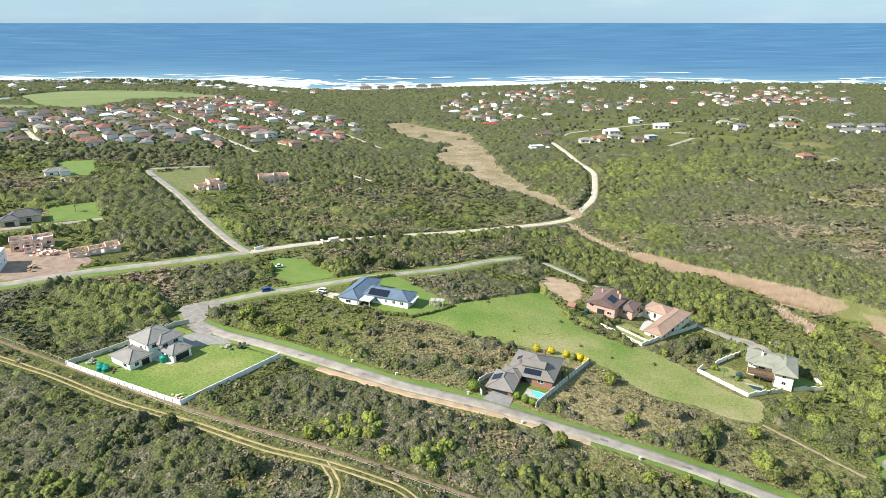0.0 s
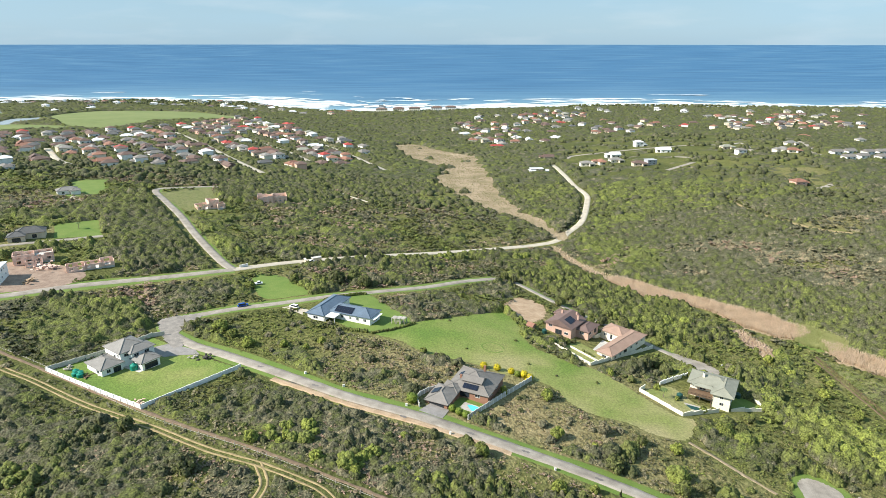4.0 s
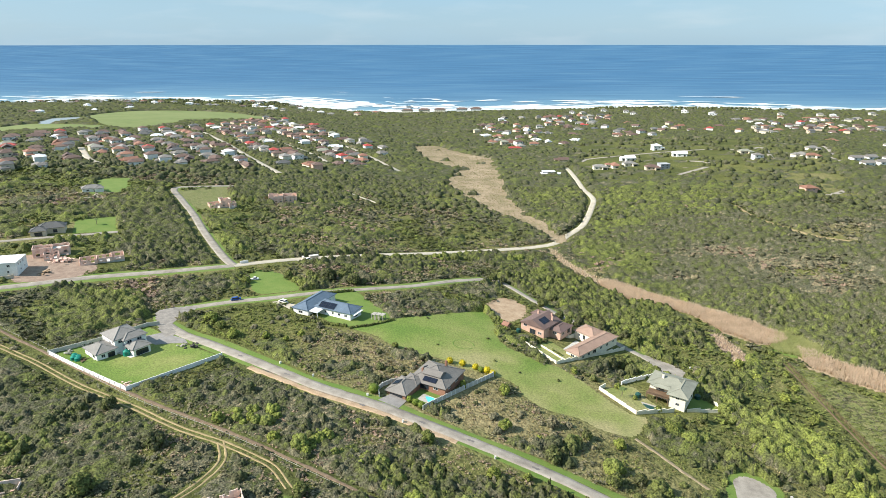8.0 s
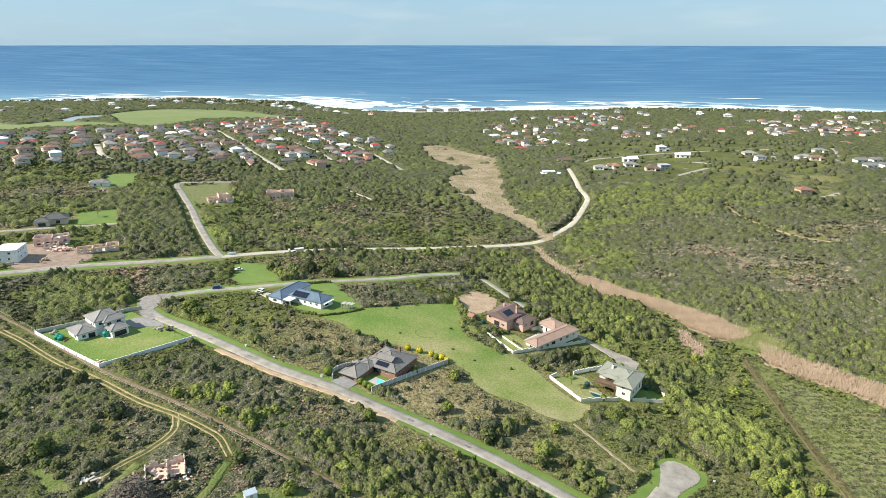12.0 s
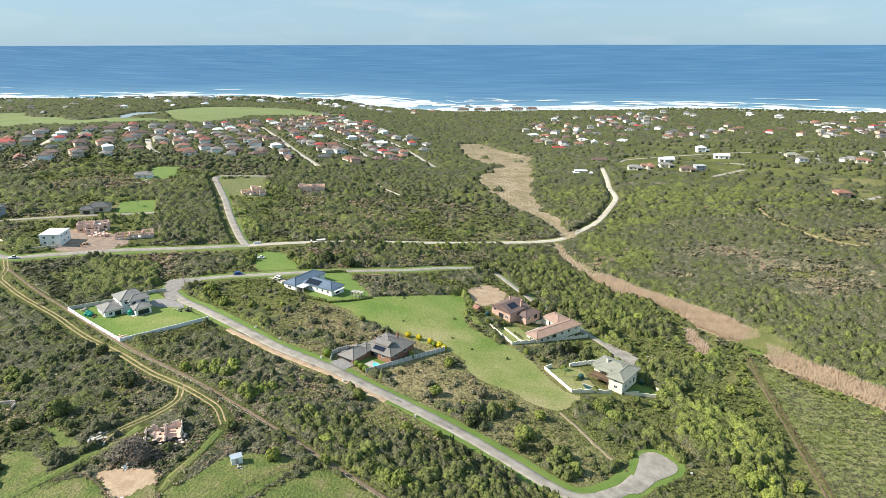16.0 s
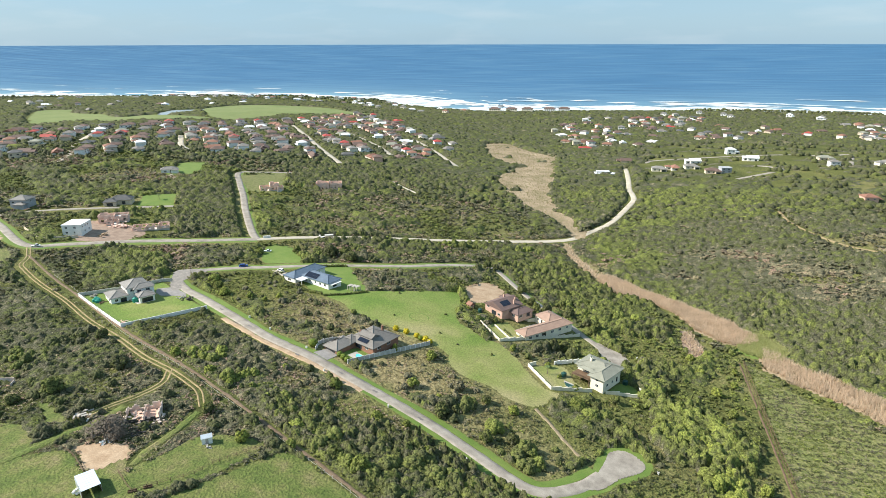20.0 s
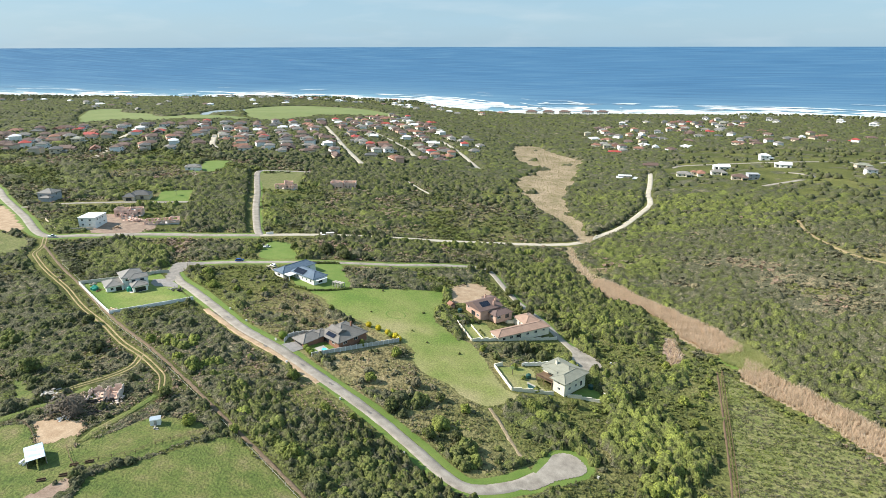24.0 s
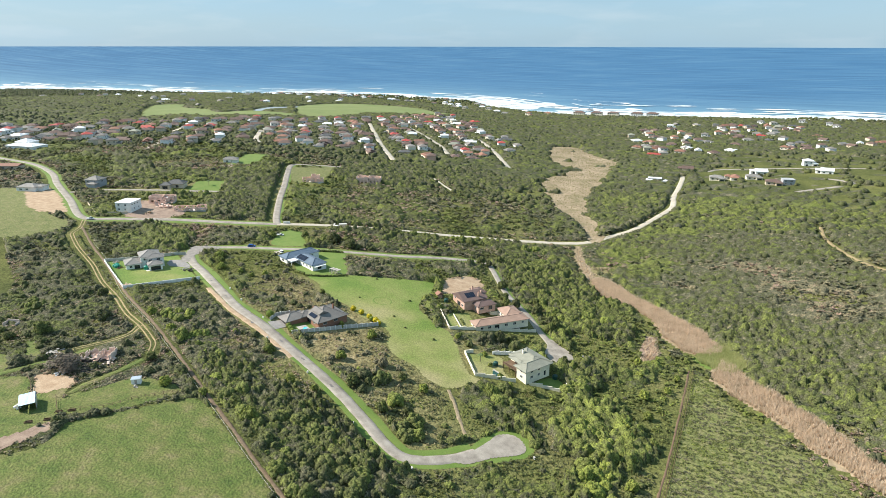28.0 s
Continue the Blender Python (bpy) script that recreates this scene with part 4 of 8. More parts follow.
def solar(parent, x, y, z, rot, pitch, cols, rows, pw=1.05, ph=1.75):
    """A field of solar panels lying on a roof plane that falls towards -y of its own axes."""
    grp = part("panel_rack", bm_box(-cols * pw / 2, cols * pw / 2, -rows * ph / 2, rows * ph / 2, 0.0, 0.03), M_DARKFRAME, parent, "dark mounting rack with solar panels", pose(x, y, z, 0, 0, rot) @ pose(0, 0, 0, pitch, 0, 0))
    cell = bpy.data.meshes.new("panel")
    g = bm_box(-pw / 2 + 0.03, pw / 2 - 0.03, -ph / 2 + 0.03, ph / 2 - 0.03, 0.034, 0.07)
    g.to_mesh(cell)
    g.free()
    cell.materials.append(M_SOLAR)
    for i in range(cols):
        for j in range(rows):
            part("panel", cell, None, grp, m=pose((i - cols / 2 + 0.5) * pw, (j - rows / 2 + 0.5) * ph, 0))


def fence_wall(pts, h, mat, label, step=3.2, thick=0.12, post=0.42, post_mat=None, cap=True, category="boundary wall", name="boundary_wall", post_up=0.15):
    """A garden wall along pts: panels that step with the land between posts."""
    ob = tagged(new(name), label, category)
    o = at(*pts[0])
    ob.matrix_basis = pose(*o)
    posts = []
    for a, b_ in zip(pts, pts[1:]):
        a, b_ = Vector(a), Vector(b_)
        n_ = max(1, round((b_ - a).length / step))
        for k in range(n_):
            p, q = a.lerp(b_, k / n_), a.lerp(b_, (k + 1) / n_)
            mid, ln = (p + q) / 2, (q - p).length
            zz = max(float(ground(*p)), float(ground(*q)))
            bm = bm_box(-ln / 2, ln / 2, -thick / 2, thick / 2, -1.2, h)
            if cap:
                box(bm, -ln / 2, ln / 2, -thick / 2 - 0.05, thick / 2 + 0.05, h + 0.003, h + 0.09)
            part("panel", bm, mat, ob, m=pose(mid.x - o.x, mid.y - o.y, zz - o.z, 0, 0, math.degrees(math.atan2(q.y - p.y, q.x - p.x))))
            posts += [(p, zz, q - p)] + ([(q, zz, q - p)] if k == n_ - 1 else [])
    if post:
        for p, zz, way in posts:
            part("post", bm_box(-post / 2, post / 2, -post / 2, post / 2, -1.2, h + post_up, bevel=0.03), post_mat or mat, ob, m=pose(p.x - o.x, p.y - o.y, zz - o.z, 0, 0, math.degrees(math.atan2(way.y, way.x))))
    return ob


def slab(name, poly, h, mat, label, category, lift=0.0):
    """A flat paved piece with an edge."""
    zs = [float(ground(*p)) for p in poly]
    bm = bmesh.new()
    lowv = [bm.verts.new((px_, py_, z_ - 0.8)) for (px_, py_), z_ in zip(poly, zs)]
    topv = [bm.verts.new((px_, py_, z_ + h + lift)) for (px_, py_), z_ in zip(poly, zs)]
    bm.faces.new(lowv[::-1])
    bm.faces.new(topv)
    for k in range(len(poly)):
        j = (k + 1) % len(poly)
        bm.faces.new((lowv[k], lowv[j], topv[j], topv[k]))
    bmesh.ops.recalc_face_normals(bm, faces=bm.faces)
    me = bpy.data.meshes.new(name)
    bm.to_mesh(me)
    bm.free()
    me.materials.append(mat)
    return tagged(new(name, me), label, category, kind="structure")


def tank(x, y, r, h, mat, label, up=0.1):
    ob = tagged(new("water_tank"), label, "water tank")
    ob.matrix_basis = pose(*at(x, y, up))
    shell_ = part("shell", cone(bmesh.new(), (0, 0, -0.3), (0, 0, h * 0.78), r, r, 20), mat, ob)
    part("dome", cone(bmesh.new(), (0, 0, h * 0.782), (0, 0, h), r, r * 0.35, 20), mat, ob)
    for k in range(1, 5):
        part("rib", cone(bmesh.new(), (0, 0, h * 0.16 * k - 0.04), (0, 0, h * 0.16 * k + 0.04), r * 1.03, r * 1.03, 20), mat, shell_)
    part("lid", cone(bmesh.new(), (0, 0, h - 0.02), (0, 0, h + 0.12), r * 0.3, r * 0.27, 14), mat, ob)
    return ob


def car(x, y, rot, paint, label, bakkie=False):
    ob = tagged(new("car"), label, "car")
    ob.matrix_basis = pose(*at(x, y, 0.12), 0, 0, rot)
    bm = box(bmesh.new(), -2.35, 2.35, -0.88, 0.88, 0.32, 0.92, bevel=0.12)
    part("body", bm, paint, ob)
    bm = bmesh.new()
    x0, x1 = (-0.3, 1.15) if bakkie else (-1.9, 1.0)
    lowv = [bm.verts.new((a, b_, 0.90)) for a, b_ in ((x0, -0.8), (x1 + 0.5, -0.8), (x1 + 0.5, 0.8), (x0, 0.8))]
    topv = [bm.verts.new((a, b_, 1.55)) for a, b_ in ((x0 + 0.25, -0.66), (x1 - 0.2, -0.66), (x1 - 0.2, 0.66), (x0 + 0.25, 0.66))]
    for k in range(4):
        bm.faces.new((lowv[k], lowv[(k + 1) % 4], topv[(k + 1) % 4], topv[k]))
    part("windows", bm, M_GLASS, ob)
    part("cab_roof", bm_box(x0 + 0.2, x1 - 0.15, -0.7, 0.7, 1.545, 1.62, bevel=0.03), paint, ob)
    for wx in (-1.45, 1.45):
        for wy in (-0.85, 0.85):
            w_ = part("wheel", cone(bmesh.new(), (wx, wy - 0.1, 0.33), (wx, wy + 0.1, 0.33), 0.33, 0.33, 14), M_RUBBER, ob)
            part("rim", cone(bmesh.new(), (wx, wy - 0.11, 0.33), (wx, wy + 0.11, 0.33), 0.19, 0.19, 10), M_METAL, w_)
    return ob


# ---- the grey-roofed house in the white wall ----
a_house = house(-96.6, 182.2, -32.2, [
    (-0.3, 0, 10.2, 9.6, 5.5, 24, [("S", 1.2, 1.2, 2.6, 1.6), ("S", 3.6, 0.8, 1.2, 3.6), ("W", 0, 1.6, 1.2, 3.6), ("E", -2.5, 2.0, 1.2, 3.7)]),
    (4.2, 2.2, 5.6, 8.4, 5.0, 22, [("E", -2.4, 1.8, 1.2, 3.4), ("E", 1.5, 1.8, 1.2, 3.4), ("S", 1.0, 1.0, 1.0, 3.5)]),
    (1.1, -8.7, 10.0, 7.4, 2.9, 22, [("S", 2.4, 1.8, 1.3, 1.0), ("E", -1.4, 1.4, 1.3, 1.0), ("E", 1.6, 2.6, 2.1, 0.15), ("W", 0, 1.6, 1.2, 1.0)]),
    (9.8, 1.4, 6.4, 6.6, 2.9, 22, [("S", 0.8, 2.2, 0.7, 1.7), ("E", 0, 4.8, 2.2, 0.1), ("S", -2.0, 0.9, 2.1, 0.1)]),
], M_WHITE, R_LIGHT, "white plastered house with grey hipped tile roofs behind a wall", base=0.9)
fence_wall([(-119, 170.5), (-74.4, 149), (-53.5, 177.5)], 1.55, M_WHITE, "white precast garden wall with square posts")
fence_wall([(-119, 170.5), (-107, 185.6), (-97.5, 201.5), (-93.5, 203.5)], 1.6, M_CONCRETE, "grey concrete panel wall behind the white house")
slab("driveway", [(-84.6, 184.8), (-90, 187.5), (-93, 192), (-88, 196), (-80.5, 193.4), (-75.5, 191.2), (-72.5, 187.6), (-79, 186.8)], 0.14, M_PAVING, "pale grey concrete driveway beside the white house", "driveway")
slab("paving", [(-99.6, 168.9), (-95.4, 175.3), (-93.4, 175.2), (-87.4, 172.6), (-83.2, 179.4), (-84.2, 180.1), (-87.6, 174.8), (-93.6, 177.2), (-96.4, 177), (-100.6, 169.7)], 0.13, M_CONCRETE, "pale concrete apron round the house", "paving")
tank(-90.2, 174.6, 1.25, 2.3, M_TANK, "green ribbed plastic water tank beside the garage")
for k, (dx, dy) in enumerate(((0, 0), (2.1, -0.9), (1.0, -2.1), (3.0, -2.6))):
    tank(-108.5 + dx, 170.4 + dy, 1.0, 1.5, M_TANK, "green plastic tank stored beside the wall", 0.05)


def stack(x, y, rot, n_, size, mat, name, label, category, spread_=0.5):
    """A loose heap of n_ blocks."""
    rng = random.Random(int(x * 31 + y * 17))
    ob = tagged(new(name), label, category)
    ob.matrix_basis = pose(*at(x, y, 0.05), 0, 0, rot)
    sx, sy, sz = size
    me = bpy.data.meshes.new("piece")
    g = bm_box(-sx / 2, sx / 2, -sy / 2, sy / 2, -0.05, sz, bevel=min(sx, sy, sz) * 0.15)
    g.to_mesh(me)
    g.free()
    me.materials.append(mat)
    for k in range(n_):
        part("piece", me, None, ob, m=pose(rng.gauss(0, spread_), rng.gauss(0, spread_), sz * (k % 3), rng.uniform(-12, 12), rng.uniform(-12, 12), rng.uniform(0, 180)) @ Matrix.Diagonal((rng.uniform(0.6, 1.3), rng.uniform(0.6, 1.3), rng.uniform(0.7, 1.2), 1)))
    return ob


stack(-77.3, 152.6, 20, 16, (0.9, 0.5, 0.22), M_RAWBRICK, "brick_pile", "pile of bricks in the lawn's corner", "brick pile", 0.8)
stack(-103.5, 168.3, 40, 12, (2.2, 0.25, 0.15), M_TIMBER, "plank_pile", "loose building timber beside the house", "timber pile", 1.0)
stack(-112.6, 173.3, 10, 10, (0.9, 0.7, 0.3), M_STONE, "rubble_heap", "pale heap of building rubble", "rubble", 0.9)
stack(-68.2, 184.6, 0, 14, (0.9, 0.8, 0.4), M_CHAR, "rock_ring", "dark rocks of a garden bed beside the drive", "rocks", 1.0)
stack(-73.0, 186.0, 0, 10, (0.8, 0.7, 0.3), M_STONE, "rock_ring", "pale rocks of a garden bed beside the drive", "rocks", 0.8)

# ---- the blue-roofed house ----
b_house = house(-34.1, 233.5, -20.4, [
    (0, 0, 8.0, 21.0, 3.0, 24, [("W", -6, 1.8, 1.2, 1.0), ("W", 2, 1.8, 1.2, 1.0), ("S", 0, 2.2, 1.2, 1.0), ("E", 6, 1.6, 1.2, 1.0)]),
    (13.5, -1.1, 20.0, 8.6, 3.0, 24, [("S", -6.5, 1.6, 1.5, 0.9), ("S", -3.5, 1.0, 1.3, 1.0), ("S", 0.5, 1.0, 1.3, 1.0), ("S", 4.0, 1.2, 1.3, 1.0), ("S", 7.5, 1.4, 1.3, 1.0), ("E", 0, 2.4, 2.1, 0.15)]),
], M_WHITE, R_BLUE, "white house with slate-blue hipped roofs and solar panels", base=-2.0)
part("carport_roof", bm_box(4.3, 9.5, -10.6, -5.6, 2.75, 2.95), R_WHITE, b_house, "flat white carport roof")
for px_, py_ in ((4.6, -10.3), (9.2, -10.3)):
    part("carport_post", bm_box(px_ - 0.12, px_ + 0.12, py_ - 0.12, py_ + 0.12, -1, 2.745), M_FRAME, b_house)
solar(b_house, 10.5, -4.0, 4.27, 0, 24, 8, 2)
part("patio_canopy", bm_box(22.5, 25.5, -5.0, 2.0, 2.4, 2.52), M_WHITE, b_house, "pale patio canopy")
slab("driveway", [(-52, 239), (-41.5, 233.5), (-42.5, 227), (-48, 231.5), (-56, 236.5)], 0.12, M_GRAVEL, "gravel drive of the blue-roofed house", "driveway")
car(-50.5, 236.6, 155, M_CARWHITE, "white van parked in the drive")
for dx in range(3):
    ob = tagged(new("pergola"), "weathered timber garden frame beside the hedge", "pergola")
    ob.matrix_basis = pose(*at(-4.2 + dx * 1.9, 225.2), 0, 0, -20)
    for sx in (-0.8, 0.8):
        for sy in (-1.2, 1.2):
            part("post", bm_box(sx - 0.1, sx + 0.1, sy - 0.1, sy + 0.1, -0.5, 2.6), M_STONE, ob)
    part("beam", bm_box(-0.95, 0.95, -1.35, 1.35, 2.605, 2.75), M_STONE, ob)

# ---- the grey house with the pool ----
c_house = house(30.5, 175.4, -22.5, [
    (0, -1.9, 14.6, 14.6, 2.3, 26, [("S", -1.0, 3.4, 2.1, 0.15), ("S", 3.6, 1.8, 1.3, 0.9), ("E", -4, 2.0, 1.4, 0.9), ("E", 1.5, 2.0, 1.4, 0.9), ("W", 3, 1.6, 1.3, 0.9)]),
    (-6.6, -14.2, 7.6, 10.2, 2.3, 24, [("S", 0, 5.2, 2.1, 0.1), ("W", 0, 1.4, 1.2, 1.0)]),
    (-5.6, -9.0, 5.5, 5.6, 2.5, 22, []),
], M_REDBRICK, R_GREY, "red brick house with a broad grey tiled roof", base=-2.3)
bm = bmesh.new()
hip(bm, 0.4, -4.6, 7.0, 4.0, 4.75, 26, 0.3, gable=True)
part("gablet", bm, R_GREY, c_house, "low gablet above the solar panels")
solar(c_house, 0.6, -8.0, 3.62, 0, 26, 5, 1, 1.05, 2.0)
solar(c_house, -8.9, -14.6, 3.62, -90, 24, 3, 2, 1.05, 1.5)
solar(c_house, -5.4, -1.0, 3.72, -90, 26, 2, 1)
part("chimney", bm_box(-4.4, -3.7, -5.4, -4.7, 2, 5.6, bevel=0.04), M_REDBRICK, c_house, "brick chimney")
part("chimney", bm_box(1.6, 2.4, 1.2, 2.0, 2, 6.9, bevel=0.04), M_REDBRICK, c_house, "brick chimney")
fence_wall([(27.3, 154.0), (38.5, 170), (50.2, 186.5), (46.8, 189.6)], 1.6, M_CONCRETE, "grey concrete garden wall with pale posts", 2.4, 0.1, 0.28, M_WHITE)
fence_wall([(11.6, 158.0), (10.4, 162.6), (11.3, 165.3), (13.8, 168.6), (19, 171.5)], 1.5, M_CONCRETE, "grey concrete side wall with pale posts", 2.4, 0.1, 0.28, M_WHITE)
slab("driveway", [(11.6, 156.0), (19.3, 152.6), (21.2, 158.0), (15.0, 161.0)], 0.14, M_PAVING, "grey brick paved driveway before the garage", "driveway")
slab("paving", [(24.4, 160.2), (29.8, 157.9), (31.8, 162.0), (26.2, 164.4)], 0.16, M_STONE, "pale stone paving round the pool", "paving")
patch("lawn_pool", [(21.8, 158.8), (27.5, 155.5), (33.5, 163.5), (25.5, 167.5)], M_LUSH, "small green lawn beside the pool", "lawn", 0.07, 0.8)
pool = tagged(new("swimming_pool"), "turquoise swimming pool with a curved edge", "swimming pool")
pool.matrix_basis = pose(*at(28.2, 160.9, 0.05), 0, 0, -22) @ Matrix.Diagonal((1.15, 1.25, 1, 1))
bm = bmesh.new()
ring = [bm.verts.new((2.6 * math.cos(a) * (1 + 0.18 * math.sin(2 * a + 0.6)), 1.45 * math.sin(a), 0.17)) for a in np.linspace(0, math.tau, 28)[:-1]]
bm.faces.new(ring)
part("water", bm, M_POOL, pool)
bm = bmesh.new()
for k in range(27):
    a0, a1 = k * math.tau / 27, (k + 1) * math.tau / 27
    p = [(2.6 * math.cos(a) * (1 + 0.18 * math.sin(2 * a + 0.6)), 1.45 * math.sin(a)) for a in (a0, a1)]
    cone(bm, (*p[0], 0.17), (*p[1], 0.17), 0.13, 0.13, 6)
part("coping", bm, M_STONE, pool, "pale stone coping")

# ---- the two brick houses above the field ----
p1 = house(71.2, 243.6, -36.5, [
    (0.2, -0.6, 12.6, 13.0, 4.2, -24, [("S", -4.0, 1.8, 1.2, 2.8), ("S", 0.2, 3.2, 2.3, 0.2), ("S", 4.0, 2.0, 1.2, 1.0), ("W", 0, 1.4, 1.2, 2.8)]),
    (9.2, 3.0, 6.0, 10.0, 2.6, 22, [("E", -3, 2.2, 1.4, 0.9), ("E", 2, 2.2, 2.0, 0.2), ("S", 0, 2.0, 1.4, 0.9)]),
    (-5.0, 7.5, 7.0, 5.0, 3.8, 24, [("W", 0, 1.6, 1.3, 1.0)]),
], M_PINK, R_MAUVE, "two-storey pink face-brick house with brown tiled roofs", base=-13.2)
solar(p1, 3.3, -2.2, 6.12, 90, 24, 5, 2)
for cx, cy in ((-3.4, 3.0), (3.0, 4.6), (5.0, 2.0)):
    ch = part("chimney", bm_box(cx - 0.4, cx + 0.4, cy - 0.4, cy + 0.4, 2, 7.4, bevel=0.04), M_PINK, p1)
    part("pot", cone(bmesh.new(), (cx, cy, 7.4), (cx, cy, 7.9), 0.22, 0.18, 10), R_TERRA, ch)
tank(60.8, 235.6, 1.1, 2.2, M_DARKTANK, "dark green water tank beside the brick house")
tank(81.5, 243.5, 1.1, 2.2, M_DARKTANK, "dark green water tank behind the brick house")
hut = house(55.2, 238.6, -36, [(0, 0, 2.4, 2.4, 1.9, -34, [("S", 0, 1.1, 1.7, 0.1)])], M_ROSE, R_TERRA, "small rose-coloured garden hut with a pitched roof", "garden hut", name="garden_hut")
p2 = house(93.5, 229.8, 46.8, [
    (0, 0, 28.0, 7.0, 2.9, 20, [("S", -11, 1.6, 1.3, 0.9), ("S", -7, 1.6, 1.3, 0.9), ("S", -3, 2.4, 2.0, 0.15), ("S", 2, 1.6, 1.3, 0.9), ("S", 6.5, 1.6, 1.3, 0.9), ("S", 11, 1.2, 1.0, 1.2), ("W", 0, 2.0, 1.4, 0.9)]),
    (9.2, 8.0, 8.5, 10.5, 2.9, 20, [("W", 0, 1.0, 2.1, 0.1), ("W", 3, 1.4, 1.3, 0.9)]),
], M_CREAM, R_TAN, "long cream bungalow with an L-shaped faded terracotta roof", base=-15.6)
slab("paving", [(80.5, 226), (84.5, 223.2), (92.2, 233.8), (87.5, 239.2)], 0.2, M_CONCRETE, "grey paved court inside the bungalow's angle", "paving")
fence_wall([(61.2, 227), (65.6, 221.2), (76.1, 208.8), (91.8, 223.0), (100, 230), (109.6, 238.4)], 1.1, M_CREAM, "low cream garden wall round the bungalow", 4.0, 0.2, 0.0)
fence_wall([(76.6, 243.5), (84.2, 240.4), (88.2, 243.8)], 1.4, M_CREAM, "cream wall between the two houses", 4.0, 0.2, 0.0)
fence_wall([(70.5, 224.6), (80.2, 213.6)], 0.6, M_CREAM, "low cream terrace wall in the garden", 4.0, 0.2, 0.0)
patch("lawn_terrace", [(66, 222.5), (76.3, 210.5), (90, 223.2), (84, 222.5), (80, 226.5), (75, 233)], M_LAWN, "terraced lawn before the bungalow", "lawn", 0.05, 1.0, 0, False)

# ---- the two-storey house with the green-grey roof ----
d_house = house(119.5, 196.6, -28.5, [
    (-2.4, 2.0, 9.4, 9.6, 4.9, 0.5, [("S", -3.2, 1.4, 1.2, 3.5), ("S", -0.2, 2.2, 2.1, 3.0), ("S", 2.8, 1.2, 1.2, 3.5), ("W", 0, 1.4, 1.2, 3.5), ("S", -1.5, 2.2, 2.1, 0.15), ("W", -3, 1.0, 2.1, 0.1)]),
    (4.6, -0.4, 6.0, 13.4, 4.9, 0.5, [("S", 0, 1.2, 1.1, 3.5), ("S", 0.2, 1.4, 1.2, 0.9), ("E", -3.5, 1.4, 1.2, 3.5), ("E", 0.5, 1.2, 1.2, 3.5), ("E", -3.5, 1.4, 1.2, 0.9), ("E", 0.5, 1.2, 1.2, 0.9), ("E", 4, 1.0, 2.1, 0.1)]),
], M_CREAM, R_GREEN, "two-storey cream house with a grey-green tiled roof and balcony", base=-17.3, caps=False)
for cx, cy, w_, d_, pt in ((-0.2, 2.0, 14.6, 10.0, 19), (4.7, -0.5, 6.6, 14.0, 21), (-2.0, -3.2, 7.0, 2.4, 12)):
    bm = bmesh.new()
    hip(bm, cx, cy, w_, d_, 5.25, pt, 0.8)
    rf = part("roof", bm, R_GREEN, d_house)
    bm = bmesh.new()
    ridge_caps(bm, cx, cy, w_, d_, 5.25, pt, 0.8)
    part("ridge_tiles", bm, R_GREEN, rf)
part("balcony", bm_box(-7.0, 1.5, -7.6, -2.804, 2.55, 2.78), M_TIMBER, d_house, "dark timber balcony")
for k in range(18):
    xk = -6.9 + k * 0.49
    part("baluster", bm_box(xk - 0.05, xk + 0.05, -7.55, -7.45, 2.785, 3.7), M_TIMBER, d_house)
part("handrail", bm_box(-7.0, 1.5, -7.58, -7.42, 3.705, 3.8), M_TIMBER, d_house)
for xk in (-6.8, -2.8, 1.3):
    part("balcony_post", bm_box(xk - 0.12, xk + 0.12, -7.5, -7.26, -1.2, 2.545), M_TIMBER, d_house)
ch = part("chimney", bm_box(-3.5, -2.7, 0.2, 1.0, 3, 8.2, bevel=0.04), M_CREAM, d_house, "cream chimney")
part("pot", cone(bmesh.new(), (-3.1, 0.6, 8.2), (-3.1, 0.6, 8.7), 0.2, 0.17, 10), M_DARKTANK, ch)
fence_wall([(101.8, 201.2), (108.5, 207), (117.4, 213.8)], 1.4, M_WHITE, "white garden wall behind the cream house", 3.5, 0.2, 0.3)
fence_wall([(94.5, 196), (91.6, 193), (97, 186.3), (103.2, 178.6), (111, 182.2), (118.8, 185.6)], 1.2, M_CREAM, "low cream garden wall beside the grass field", 4.0, 0.22, 0.0)
fence_wall([(124, 187.4), (129.5, 189), (137.4, 190.6), (137.8, 196.4), (133.8, 204)], 1.1, M_CREAM, "low cream wall round the side garden", 4.0, 0.22, 0.0)
patch("lawn_walled", [(92.5, 193), (103, 180), (117, 186), (111, 191), (107, 201), (101.5, 200.5)], M_LAWN, "shaded garden lawn inside the cream wall", "lawn", 0.07, 1.0, 0, False)
patch("lawn_side", [(125, 189), (136.5, 191.5), (136.8, 196), (132.5, 202.5), (127, 196)], M_LUSH, "green side lawn of the cream house", "lawn", 0.07, 1.0, 0, False)
tank(106.7, 192.8, 1.1, 2.0, M_DARKTANK, "dark green water tank beside the balcony")
tank(131.5, 199.8, 1.1, 2.0, M_DARKTANK, "dark green water tank against the side wall")
dp = tagged(new("swimming_pool"), "small dark rectangular pool with pale paving", "swimming pool")
dp.matrix_basis = pose(*at(109.3, 185.8, 0.1), 0, 0, -28)
part("paving", bm_box(-3.4, 3.2, -2.0, 2.2, -1.2, 0.12), M_STONE, dp)
part("water", bm_box(-2.4, 2.2, -1.1, 1.3, 0.0, 0.13), M_DARKTANK, dp)
part("coping", box(box(bm_box(-2.5, 2.3, 1.3, 1.45, 0.124, 0.2), -2.5, 2.3, -1.25, -1.1, 0.124, 0.2), -2.55, -2.4, -1.1, 1.3, 0.124, 0.2), M_STONE, dp)
